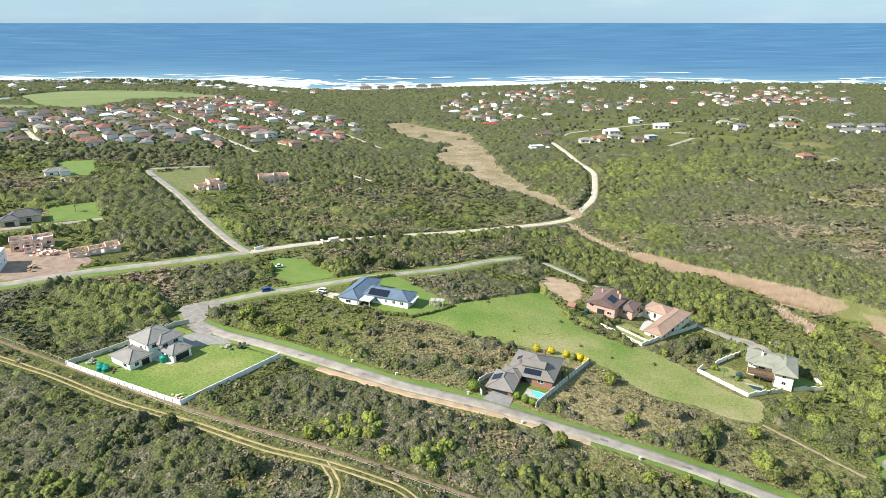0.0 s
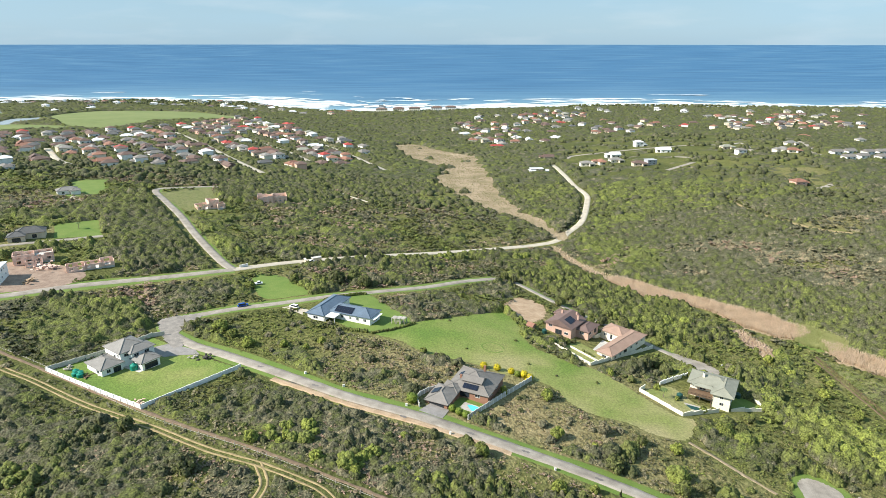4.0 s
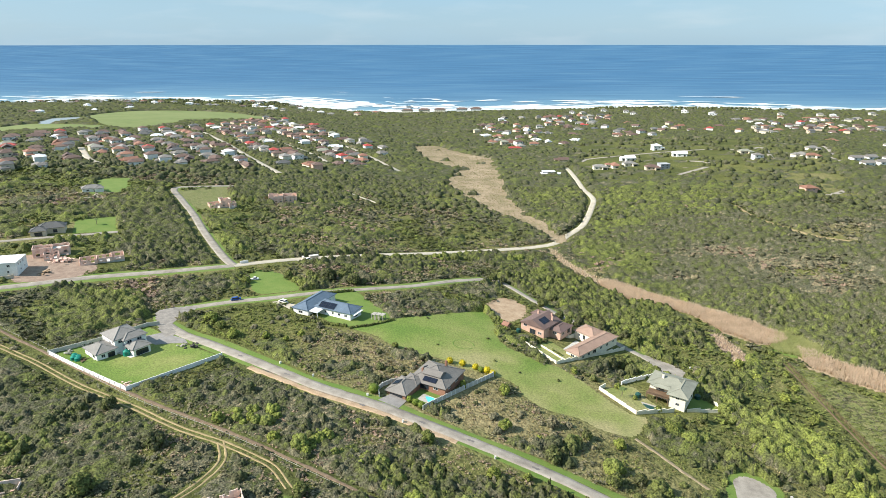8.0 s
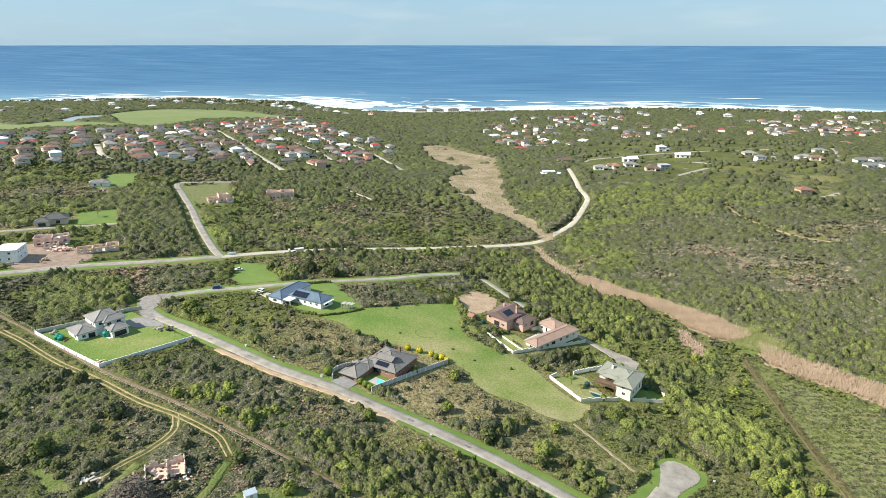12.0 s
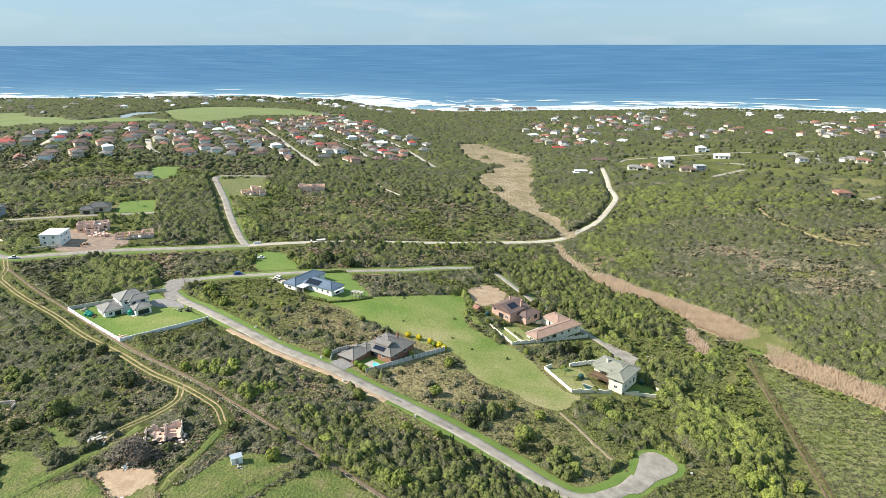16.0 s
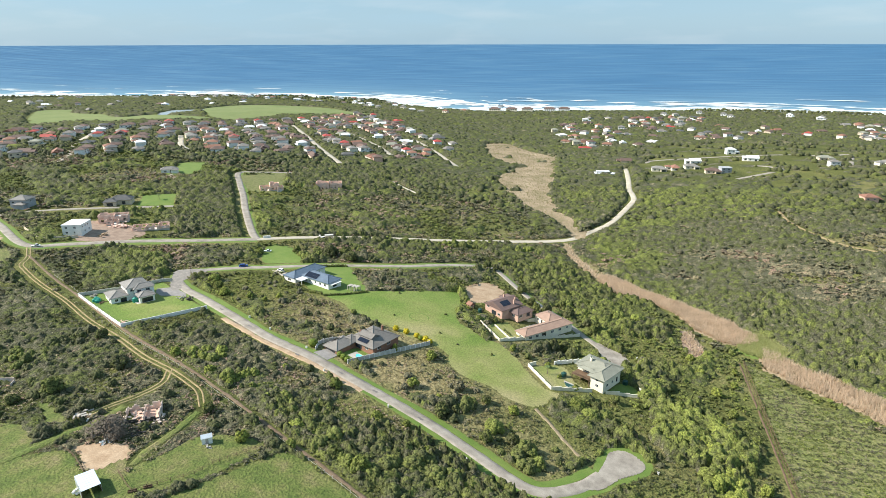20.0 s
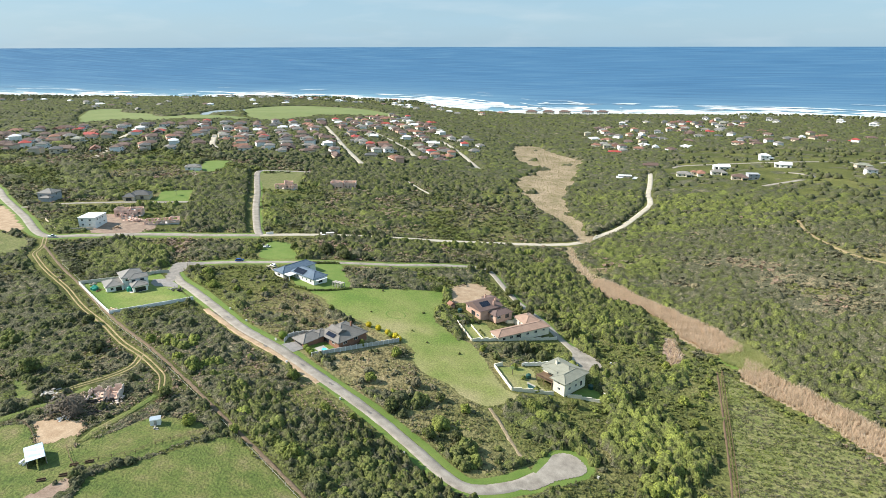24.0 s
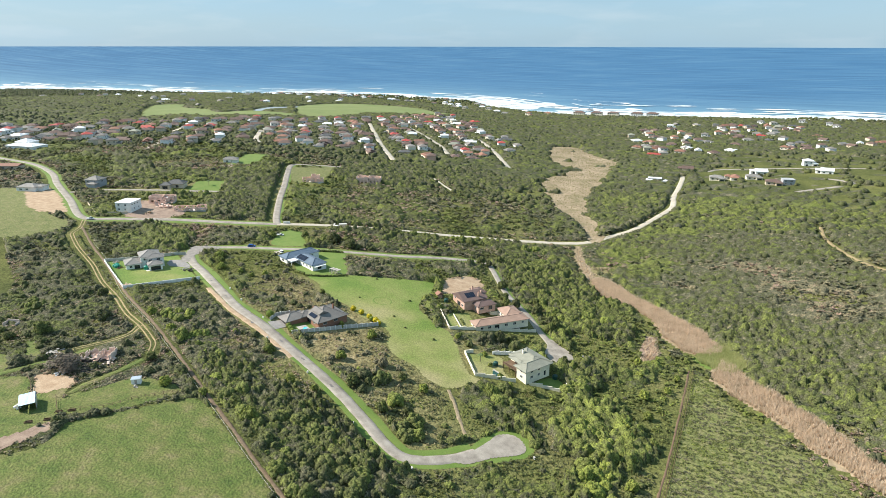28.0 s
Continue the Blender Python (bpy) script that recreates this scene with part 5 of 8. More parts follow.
stack(120.6, 216.5, 0, 9, (1.6, 0.5, 0.3), M_TRACK, "timber_stack", "pale timber stacked at the edge of the court", "timber", 0.9)

# ---- houses and building sites along the main road ----
def shell(x, y, rot, rooms, h, label, seed=1):
    """An unfinished brick house: roofless rooms with gaps for windows."""
    rng = random.Random(seed)
    ob = tagged(new("unfinished_house"), label, "building site")
    ob.matrix_basis = pose(*at(x, y), 0, 0, rot)
    for cx, cy, w, d, hh in rooms:
        part("floor_slab", bm_box(cx - w / 2, cx + w / 2, cy - d / 2, cy + d / 2, -1.2, 0.2), M_CONCRETE, ob)
        for ax, ay, ln, turn in ((cx, cy - d / 2, w, 0), (cx + w / 2, cy, d, 90), (cx, cy + d / 2, w, 0), (cx - w / 2, cy, d, 90)):
            bm = bmesh.new()
            t, n_ = -ln / 2, max(1, int(ln / 3.2))
            seg = ln / n_
            for k in range(n_):
                a, top = t + k * seg, hh + rng.choice((0, 0, 0, -0.5, -0.9))
                box(bm, a, a + seg * 0.3, -0.12, 0.12, 0.2, top)
                box(bm, a + seg * 0.7, a + seg, -0.12, 0.12, 0.2, top)
                if rng.random() < 0.7:
                    box(bm, a + seg * 0.3, a + seg * 0.7, -0.12, 0.12, 0.2, 1.0)
                box(bm, a + seg * 0.3, a + seg * 0.7, -0.12, 0.12, 2.3, max(2.35, top))
                if hh > 4:
                    box(bm, a + seg * 0.3, a + seg * 0.7, -0.12, 0.12, 3.0, 3.9)
            part("brick_wall", bm, M_RAWBRICK, ob, m=pose(ax, ay, 0, 0, 0, turn))
        if hh > 4:
            part("upper_floor", bm_box(cx - w / 2 + 0.13, cx + w / 2 - 0.13, cy - d / 2 + 0.13, cy + d / 2 - 0.13, 2.75, 2.95), M_CONCRETE, ob)
    return ob


shell(-191.5, 269, 35, [(-3, 0, 9, 8, 5.2), (5.5, 1, 8, 7, 4.4), (1, -6.5, 7, 5, 2.8)], 5, "unfinished two-storey raw brick house with open walls", 3)
shell(-163, 268, 35, [(-5, 0, 8, 7, 2.9), (2.5, 0.5, 7, 6, 2.7), (9, 1, 6, 6, 3.2)], 3, "unfinished single-storey raw brick house", 4)
shell(-156, 397, 38, [(-3, 0, 8, 7, 3.6), (4.5, 1, 7, 8, 5.8), (8.6, -3, 5, 6, 3.2)], 4, "unfinished brick house with white lintels", 5)
shell(-124.5, 441, 20, [(-4.5, 0, 11, 10, 6.6), (6.5, 2, 10, 9, 5.6)], 4, "unfinished brick house with stepped walls", 6)
house(-193.2, 243, 20, [(0, 0, 11.0, 13.0, 6.2, 0, [("S", -3, 1.4, 1.2, 1.2), ("S", 1.5, 1.0, 1.2, 1.2), ("S", -3, 1.4, 1.2, 4.2), ("S", 2, 1.4, 1.2, 4.2), ("E", -4, 1.2, 1.0, 4.3), ("E", -1, 1.2, 1.0, 4.3), ("E", 2, 1.2, 1.0, 4.3), ("E", -2, 1.2, 1.0, 1.3), ("E", 3, 1.2, 1.0, 1.3)])], M_WHITE, R_WHITE, "white cube-shaped double-storey house with a flat pale roof")
fence_wall([(-223.7, 233.5), (-199.1, 221.8), (-186, 236)], 1.4, M_BEIGE, "beige wall round the cube-shaped house", 4.0, 0.2, 0.3)
patch("lawn_plot", [(-206, 226.5), (-199, 231), (-209, 241), (-219, 235)], M_LUSH, "small bright lawn before the cube-shaped house", "lawn", 0.08, 1.5)
stack(-181, 262, 0, 40, (1.3, 1.0, 0.5), M_RAWBRICK, "rubble_heap", "brown heap of soil and brick rubble", "rubble", 2.6)
stack(-177, 246, 0, 16, (1.3, 1.0, 0.4), M_SOIL, "soil_heap", "heap of pale building sand", "sand heap", 1.6)
house(-266, 270, 15, [(0, 0, 11, 10, 5.4, 24, [("S", -3, 1.6, 1.2, 3.4), ("S", 3, 1.6, 1.2, 3.4), ("S", 2.5, 4.0, 2.2, 0.1), ("E", 0, 1.6, 1.2, 3.4)]), (2, -6, 7, 4, 2.8, 22, [])], M_GREYWALL, R_LIGHT, "grey two-storey house with light hipped roofs")
house(-215, 303, 30, [(0, 0, 14, 9, 3.0, 28, [("S", -3, 1.8, 1.3, 0.9), ("S", 2, 2.2, 2.0, 0.2)]), (-6, -5, 8, 7, 2.8, 26, [("S", 0, 4.0, 2.1, 0.1)])], M_BEIGE, R_CHAR, "brick house with a dark charcoal roof beside a lawn")
house(-259.5, 405.5, 38, [(0, 0, 13, 8, 2.9, 24, [("S", -3, 1.8, 1.3, 0.9), ("S", 3, 4.2, 2.1, 0.1)]), (4.5, -4.5, 6, 5, 2.8, 22, [])], M_WHITE, R_LIGHT, "pale grey-roofed bungalow on a green lawn")
slab("driveway", [(-252, 399), (-248, 396), (-240, 388), (-236, 386), (-250, 381.5), (-247, 387)], 0.15, M_GRAVEL, "pale concrete drive before the bungalow", "driveway")
house(-293, 235, 22, [(0, 0, 15, 10, 3.0, 20, [("S", -4, 2.0, 1.3, 0.9), ("S", 1, 2.0, 1.3, 0.9), ("E", 0, 1.6, 1.2, 1.0)]), (8, 2, 6, 7, 3.0, 18, [])], M_WHITE, R_LIGHT, "low white house with a light grey roof")
patch("soil_plot", [(-262, 214), (-240, 205), (-215, 210), (-245, 228), (-290, 246), (-292, 232)], M_SOIL, "bare brown verge of a cleared plot", "bare ground", 0.06, 2.0, 2.0)
patch("lawn_farm", [(-300, 240), (-275, 222), (-235, 205), (-195, 202), (-186, 190), (-200, 160), (-330, 190)], M_FALLOW, "rough grey-green grazing beside the road", "paddock", 0.05, 3.0, 2.0)
ribbon("driveway_plots", [(-262.8, 245.8), (-249.3, 263.9), (-222, 284.2), (-196.7, 301.7), (-181.3, 314)], 3.4, M_ROAD, "narrow paved access lane to the plots", "driveway", 0.10)
car(-192.3, 213.2, 30, M_CARWHITE, "white pickup standing at the track's mouth", True)
car(-76.6, 265.4, 20, M_CARWHITE, "white pickup parked on the bright lawn", True)
car(-73.6, 236.2, 30, M_CARBLUE, "blue car parked beside the road")
gh = house(-58, 309, 30, [(0, 0, 5, 2.2, 2.4, 0, []), (-6, 1, 0.6, 3, 2.0, 0, [])], M_BEIGE, M_CONCRETE, "low stone gate lodge beside the stream road", "gate house", name="gate_house")
slab("paving", [(-66, 303), (-58, 302), (-52, 307), (-58, 311), (-66, 308)], 0.13, M_GRAVEL, "pale gravel forecourt of the gate", "paving")
car(-60.5, 305.6, 60, M_CARWHITE, "white car standing at the gate")
fence_wall([(-94.0, 288.5), (-90.5, 291.5)], 1.3, M_WHITE, "short white entrance wall at the junction", 4.0, 0.3, 0.0)

# ---- the farmyard ----
def ruin(x, y, rot):
    ob = tagged(new("ruined_house"), "roofless burnt house shell with broken brick walls", "ruin")
    ob.matrix_basis = pose(*at(x, y), 0, 0, rot)
    part("floor_slab", bm_box(-5, 5, -3.6, 3.6, -0.8, 0.15), M_ROSE, ob)
    rng = random.Random(5)
    for ax, ay, ln, turn in ((0, -3.6, 10, 0), (5, 0, 7.2, 90), (0, 3.6, 10, 0), (-5, 0, 7.2, 90), (0.5, 0, 7.2, 90)):
        wall = part("broken_wall", bm_box(-ln / 2, ln / 2, -0.13, 0.13, 0.15, 0.45), M_RUINWALL if ay >= 0 else M_CHAR, ob, m=pose(ax, ay, 0, 0, 0, turn))
        a = -ln / 2
        while a < ln / 2 - 0.05:
            w_ = min(rng.uniform(0.5, 1.1), ln / 2 - a)
            top = rng.choice((2.6, 2.4, 1.9, 1.2, 0.9)) if turn or ay > 0 else rng.choice((0.6, 0.9, 1.4))
            part("wall_block", bm_box(a, a + w_ - 0.01, -0.125, 0.125, 0.454, top, bevel=0.03), M_RUINWALL if ay >= 0 else M_CHAR, wall)
            a += w_
    for k in range(60):
        p, s = (rng.uniform(-4.6, 6.5), rng.uniform(-6.4, 3.0)), rng.uniform(0.15, 0.5)
        part("rubble_block", bm_box(-s, s, -s * 0.7, s * 0.7, -0.1, 0.15 + s * 0.8), M_RUINWALL if k % 3 else M_CHAR, ob, m=pose(p[0], p[1], 0, 8 * (k % 3), 6 * (k % 4), 37 * k))
    return ob


ruin(-15.2, 95.2, 32)
small_ruin = tagged(new("ruined_hut"), "small roofless hut of broken pink brick walls", "ruin")
small_ruin.matrix_basis = pose(*at(-73.9, 96.2), 0, 0, 20)
part("floor_slab", bm_box(-2.6, 2.6, -1.8, 1.8, -0.6, 0.12), M_ROSE, small_ruin)
for ax, ay, ln, turn, top in ((0, 1.7, 5.2, 0, 2.1), (-2.5, 0, 3.2, 90, 1.7), (2.5, 0.4, 2.4, 90, 1.2), (-1.2, -1.7, 2.4, 0, 0.9)):
    part("broken_wall", bm_box(-ln / 2, ln / 2, -0.12, 0.12, 0.124, top, bevel=0.04), M_RUINWALL, small_ruin, m=pose(ax, ay, 0, 0, 0, turn))
shed = tagged(new("farm_shed"), "open-fronted farm shed with a pale blue metal roof", "shed")
shed.matrix_basis = pose(*at(-3.2, 62.0), 0, 0, 58)
for sx in (-2.2, 2.2):
    for sy in (-3.2, 0.0, 3.2):
        part("post", bm_box(sx - 0.09, sx + 0.09, sy - 0.09, sy + 0.09, -0.6, 2.55 + sy * 0.05), M_TIMBER, shed)
for (x0, x1, y0, y1), nm in (((-2.3, 2.3, 3.3, 3.38), "back_wall"), ((-2.38, -2.3, -3.2, 3.38), "side_wall"), ((2.3, 2.38, -3.2, 3.38), "side_wall")):
    part(nm, bm_box(x0, x1, y0, y1, -0.3, 2.35), M_METAL, shed)
M_SHEET = plain("pale_blue_sheet", (0.50, 0.62, 0.72), 0.4)
for k in range(5):
    bm = bmesh.new()
    prof = [(-0.46 + 0.115 * j, 2.75 + (0.05 if j % 2 else 0.0)) for j in range(9)]
    up_ = [[bm.verts.new((px_, yy, pz_ + dz)) for px_, pz_ in prof] for yy, dz in ((-3.7, 0.02), (3.7, 0.02), (3.7, 0.0), (-3.7, 0.0))]
    for j in range(8):
        bm.faces.new((up_[0][j], up_[0][j + 1], up_[1][j + 1], up_[1][j]))
        bm.faces.new((up_[3][j + 1], up_[3][j], up_[2][j], up_[2][j + 1]))
    part("roof_sheet", bm, M_SHEET, shed, m=pose(-1.84 + 0.92 * k, 0, 0.004 * (k % 2), 2, 0, 0))
hutw = tagged(new("farm_hut"), "small white box hut with a flat metal roof", "hut")
hutw.matrix_basis = pose(*at(11.4, 90.4), 0, 0, 40)
part("wall", bm_box(-1.5, 1.5, -1.1, 1.1, -0.5, 2.0), M_WHITE, hutw)
part("roof", bm_box(-1.65, 1.65, -1.25, 1.25, 2.004, 2.1), M_METAL, hutw)
part("door", bm_box(-0.4, 0.4, -1.15, -1.103, 0.0, 1.8), M_STONE, hutw)
stack(13.5, 88.6, 0, 8, (0.7, 0.5, 0.2), M_STONE, "rubble_heap", "loose stones beside the white hut", "rubble", 0.6)
stack(-9.5, 88.2, 0, 40, (1.2, 0.5, 0.25), M_CHAR, "burnt_debris", "burnt debris heaped before the ruin", "debris", 2.0)
stack(-15.5, 80.5, 0, 14, (0.9, 0.6, 0.3), M_WHITE, "scrap_heap", "white scrap and sacks beside the dead tree", "scrap", 1.2)
stack(-32.5, 88.5, 0, 12, (1.6, 0.8, 0.3), M_STONE, "scrap_heap", "grey scrap and sheets beside the path", "scrap", 1.4)
stack(-4.5, 59.2, 0, 5, (1.0, 0.7, 0.5), M_WHITE, "feed_boxes", "white boxes beside the shed", "boxes", 0.5)
for fx, fy in ((7.8, 64.8), (10.2, 67.6), (9.2, 60.5), (6.0, 56.5)):
    tr = tagged(new("feed_trough"), "timber feed trough in the farmyard", "trough")
    tr.matrix_basis = pose(*at(fx, fy, 0.05), 0, 0, 40)
    part("basin", box(box(bm_box(-1.1, 1.1, -0.4, 0.4, -0.05, 0.12), -1.1, 1.1, -0.45, -0.36, 0.124, 0.5), -1.1, 1.1, 0.36, 0.45, 0.124, 0.5), M_TIMBER, tr)


def post_fence(pts, label, step=2.6, h=1.2, rails=2, mat=None):
    mat = mat or M_TIMBER
    ob = tagged(new("post_fence"), label, "fence")
    o = at(*pts[0])
    ob.matrix_basis = pose(*o)
    p = smooth_line(pts, step)
    last = None
    for q in p:
        z_ = float(ground(*q))
        b0 = Vector((q[0] - o.x, q[1] - o.y, z_ - o.z))
        part("post", cone(bmesh.new(), b0 - Vector((0, 0, 0.4)), b0 + Vector((0, 0, h)), 0.09, 0.075, 6), mat, ob)
        if last is not None:
            for k in range(rails):
                up = Vector((0, 0, h * (0.45 + 0.45 * k)))
                part("rail", cone(bmesh.new(), last + up, b0 + up, 0.05, 0.05, 5), mat, ob)
        last = b0
    return ob


post_fence([(-30, 66), (-26, 73), (-18.5, 71.5), (-9.5, 66.5)], "weathered round paddock fence")
post_fence([(-1.3, 69.8), (7.7, 64.8), (9.9, 67.6), (17.6, 76.6), (19.4, 82.2), (29, 98)], "timber post fence between the paddocks")
post_fence([(183.5, 243), (183, 224), (184, 192), (184, 171), (184.6, 120)], "long wire and post fence beside the ribbed plot", 3.0, 1.3)
post_fence([(-150, 186), (-120, 172.6), (-75.5, 147.4), (-53.6, 137.4), (-30.6, 128), (6.5, 111), (31.6, 99.6), (52, 90.7), (70.2, 82.4), (98, 70.3)], "long old wire fence along the cleared strip", 3.5, 1.2, 1, M_STONE)

# Small street furniture along the near road
for k, (sx, sy) in enumerate(((7.5, 158.0), (-14.5, 167.2), (-29.5, 175.0), (22.0, 144.6), (52, 133.5), (84.0, 118.0), (112.0, 110.0), (142.5, 140.5), (136.5, 228), (137.5, 206.0))):
    kb = tagged(new("service_box"), "small white concrete service box on the verge", "service box", "service boxes")
    kb.matrix_basis = pose(*at(sx, sy, 0.02), 0, 0, 25 * k)
    part("body", bm_box(-0.35, 0.35, -0.25, 0.25, -0.3, 0.75, bevel=0.05), M_WHITE, kb)
    part("lid", bm_box(-0.4, 0.4, -0.3, 0.3, 0.753, 0.83), M_CONCRETE, kb)

# Ornaments of the walled gardens
def palm(x, y, h):
    ob = tagged(new("palm_tree"), "small garden palm with drooping fronds", "palm tree")
    ob.matrix_basis = pose(*at(x, y))
    part("trunk", cone(bmesh.new(), (0, 0, -0.3), (0.1, 0.05, h), 0.16, 0.11, 8), M_BARK, ob)
    for k in range(11):
        a = k * 0.571
        bm = bmesh.new()
        prev = None
        for j in range(6):
            r_, z_ = 0.32 * j, h + 0.35 * j - 0.085 * j * j
            c_, s_ = math.cos(a), math.sin(a)
            w_ = (0.05, 0.22, 0.26, 0.24, 0.16, 0.02)[j]
            row = [bm.verts.new((c_ * r_ - s_ * w_, s_ * r_ + c_ * w_, z_ - 0.08)), bm.verts.new((c_ * r_, s_ * r_, z_)), bm.verts.new((c_ * r_ + s_ * w_, s_ * r_ - c_ * w_, z_ - 0.08))]
            if prev:
                for i in range(2):
                    bm.faces.new((prev[i], prev[i + 1], row[i + 1], row[i]))
            prev = row
        part("frond", bm, M_FROND, ob)
    return ob


M_FROND = plain("palm_frond", (0.09, 0.13, 0.035), 0.7, 0.25)
palm(100.1, 191.0, 3.4)
palm(117.6, 212.0, 3.6)
palm(-200, 322, 3.5)
house(-485, 345, 10, [(0, 0, 36, 18, 4.0, 14, [("S", -12, 3.0, 2.4, 0.1), ("S", -4, 3.0, 1.4, 1.0), ("S", 4, 3.0, 1.4, 1.0), ("S", 12, 3.0, 2.4, 0.1)]), (-6, 6, 16, 14, 6.5, 22, [])], M_WHITE, R_WHITE, "wide white hall with a pale metal roof", "hall", name="hall")
house(-392, 273, 28, [(0, 0, 26, 10, 3.0, -16, [("S", -8, 2.0, 1.4, 0.9), ("S", 0, 2.0, 1.4, 0.9), ("S", 8, 2.0, 1.4, 0.9)])], M_BEIGE, R_TERRA, "long low building with a faded red roof")
# A narrow dark brown strip follows the plot fence.
ribbon("fence_strip", [(181.8, 242), (182.4, 220), (182.9, 190), (183.2, 165), (183.0, 142), (182.6, 100)], 0.7, M_TIMBER, "narrow dark brown strip along the plot fence", "fire break", 0.05, 0.3)
post_fence([(183.9, 242), (184.4, 220), (184.9, 190), (185.2, 165), (185, 142), (184.6, 110)], "dark timber and wire fence beside the ribbed plot")

# ---- the town ----
def town_masters():
    """A few house shapes in the colours of the town, to be copied along its streets."""
    shapes = [
        [(0, 0, 14, 8.5, 2.9, 25, [("S", -4, 1.8, 1.3, 0.9), ("S", 1, 1.8, 1.3, 0.9), ("N", 2, 1.8, 1.3, 0.9)]), (5, -5, 6, 5, 2.7, 23, [("S", 0, 4.4, 2.1, 0.1)])],
        [(0, 0, 12, 9, 3.0, -28, [("S", -3, 1.8, 1.3, 0.9), ("S", 3, 2.2, 2.0, 0.15), ("E", 0, 1.4, 1.2, 0.9)]), (-7.5, 2, 6, 6, 2.7, -26, [("S", 0, 2.4, 2.1, 0.1)])],
        [(0, 0, 11, 10, 5.4, 22, [("S", -3, 1.6, 1.2, 3.5), ("S", 2.5, 1.8, 1.2, 3.5), ("S", -2, 2.4, 2.0, 0.15), ("E", 0, 1.6, 1.2, 3.5)]), (7, -2, 5, 7, 2.8, 20, [("S", 0, 4.0, 2.1, 0.1)])],
        [(0, 0, 9, 14, 2.9, 26, [("S", 0, 3.0, 1.4, 0.9), ("E", -3, 1.6, 1.3, 0.9), ("E", 3, 1.6, 1.3, 0.9)]), (-6.5, 3.5, 7, 7, 2.8, 24, [("S", 0, 2.0, 1.3, 0.9)])],
    ]
    looks = [(M_WHITE, R_BROWN, "white house with a brown tiled roof"), (M_CREAM, R_TERRA, "cream house with a terracotta tiled roof"), (M_WHITE, R_GREY, "white house with a grey tiled roof"),
             (M_BEIGE, R_BROWN, "beige house with a brown tiled roof"), (M_WHITE, R_RED, "white house with a red sheet-metal roof"), (M_CREAM, R_LIGHT, "cream house with a light grey roof"),
             (M_WHITE, R_WHITE, "white house with a pale roof"), (M_ROSE, R_BROWN, "rose-coloured house with a brown roof"), (M_BEIGE, R_GREEN, "beige house with a grey-green roof"), (M_BEIGE, R_CHAR, "beige house with a charcoal roof")]
    res = {}
    for i, sh in enumerate(shapes):
        for j, (w_, r_, text) in enumerate(looks):
            res[i, j] = ([(a, b_, c, d, 1.1 * h, p, [q for q in wins]) for a, b_, c, d, h, p, wins in sh], w_, r_, text)
    return res, len(shapes), len(looks)


TOWN_SHAPES, N_SHAPE, N_LOOK = town_masters()
built_master = {}
town_spots = []
far_houses = []


def place_house(x, y, rot, shape, tint, size=1.0):
    key = (shape, tint)
    town_spots.append((x, y))
    if y > 985 or x < -560:
        far_houses.append((x, y, rot, shape, tint))
        return None
    if key not in built_master:
        sh, w_, r_, text = TOWN_SHAPES[key]
        built_master[key] = house(x, y, rot, sh, w_, r_, text + " among garden trees", "house", group="houses of the town", sink=2.5, caps=False, simple=True)
        return built_master[key]
    return copy_thing(built_master[key], pose(*at(x, y, 0.2), 0, 0, rot))


TOWN_WEST = [(-560, 350), (-450, 388), (-373, 436), (-345, 505), (-303, 512), (-252, 545), (-182, 566), (-143, 600), (-80, 705), (-116, 818), (-199, 914), (-300, 1050), (-390, 1090), (-420, 896), (-457, 775), (-519, 700), (-545, 640), (-650, 510), (-720, 420), (-640, 350)]
TOWN_EAST = [(-6, 994), (54, 890), (182, 985), (335, 1020), (483, 1064), (760, 1103), (1100, 1120), (1100, 1330), (903, 1327), (464, 1297), (239, 1342), (21, 1251)]
STREETS = [[(-379, 827), (-286, 702), (-225, 625), (-171, 563)], [(-303, 824), (-241, 763), (-187, 709), (-149, 658)], [(-230, 860), (-175, 815), (-119, 738), (-62, 644)], [(-418, 619), (-360, 547), (-328, 518)], [(-500, 560), (-462, 503), (-410, 445), (-384, 406)]]
for s_ in STREETS:
    ribbon("street", s_, 6.5, M_GRAVEL, "pale concrete street between the town houses", "street", 0.3)
for s_ in ([(234, 636), (282, 682), (277, 704), (262, 715)], [(321, 521), (349, 541), (389, 580), (410, 631), (421, 684), (420, 705)], [(360, 791), (382, 809), (353, 702)], [(146, 746), (170, 770), (300, 800), (360, 791)], [(420, 705), (480, 860), (520, 1060)]):
    ribbon("street", s_, 5.0, M_ROAD, "grey asphalt road between scattered houses", "street", 0.25)
rng_t = random.Random(11)
sv, nv = (0.62, -0.785), (0.785, 0.62)
for k in range(-14, 8):
    for side_ in (-12.5, 12.5):
        v_ = 352 + 50 * (k - 3) + side_
        u_ = -1250
        while u_ < -200:
            u_ += rng_t.uniform(16, 22)
            x_, y_ = sv[0] * u_ + nv[0] * v_ + rng_t.uniform(-5, 5), sv[1] * u_ + nv[1] * v_ + rng_t.uniform(-6, 6)
            if not inside(TOWN_WEST, np.array([x_]), np.array([y_]))[0] or rng_t.random() < (0.10 if x_ > -330 else 0.26):
                continue
            if min(from_line(s_, np.array([x_]), np.array([y_]))[0][0] for s_ in STREETS) < 10:
                continue
            look_ = rng_t.choices(range(N_LOOK), (8, 4, 5, 6, 1.2, 1.6, 1.8, 2.5, 1.5, 3))[0]
            place_house(x_, y_, -51.7 + rng_t.choice((0, 90, 180, 270)) + rng_t.uniform(-16, 16), rng_t.choice((0, 1, 2, 2, 3)), look_)
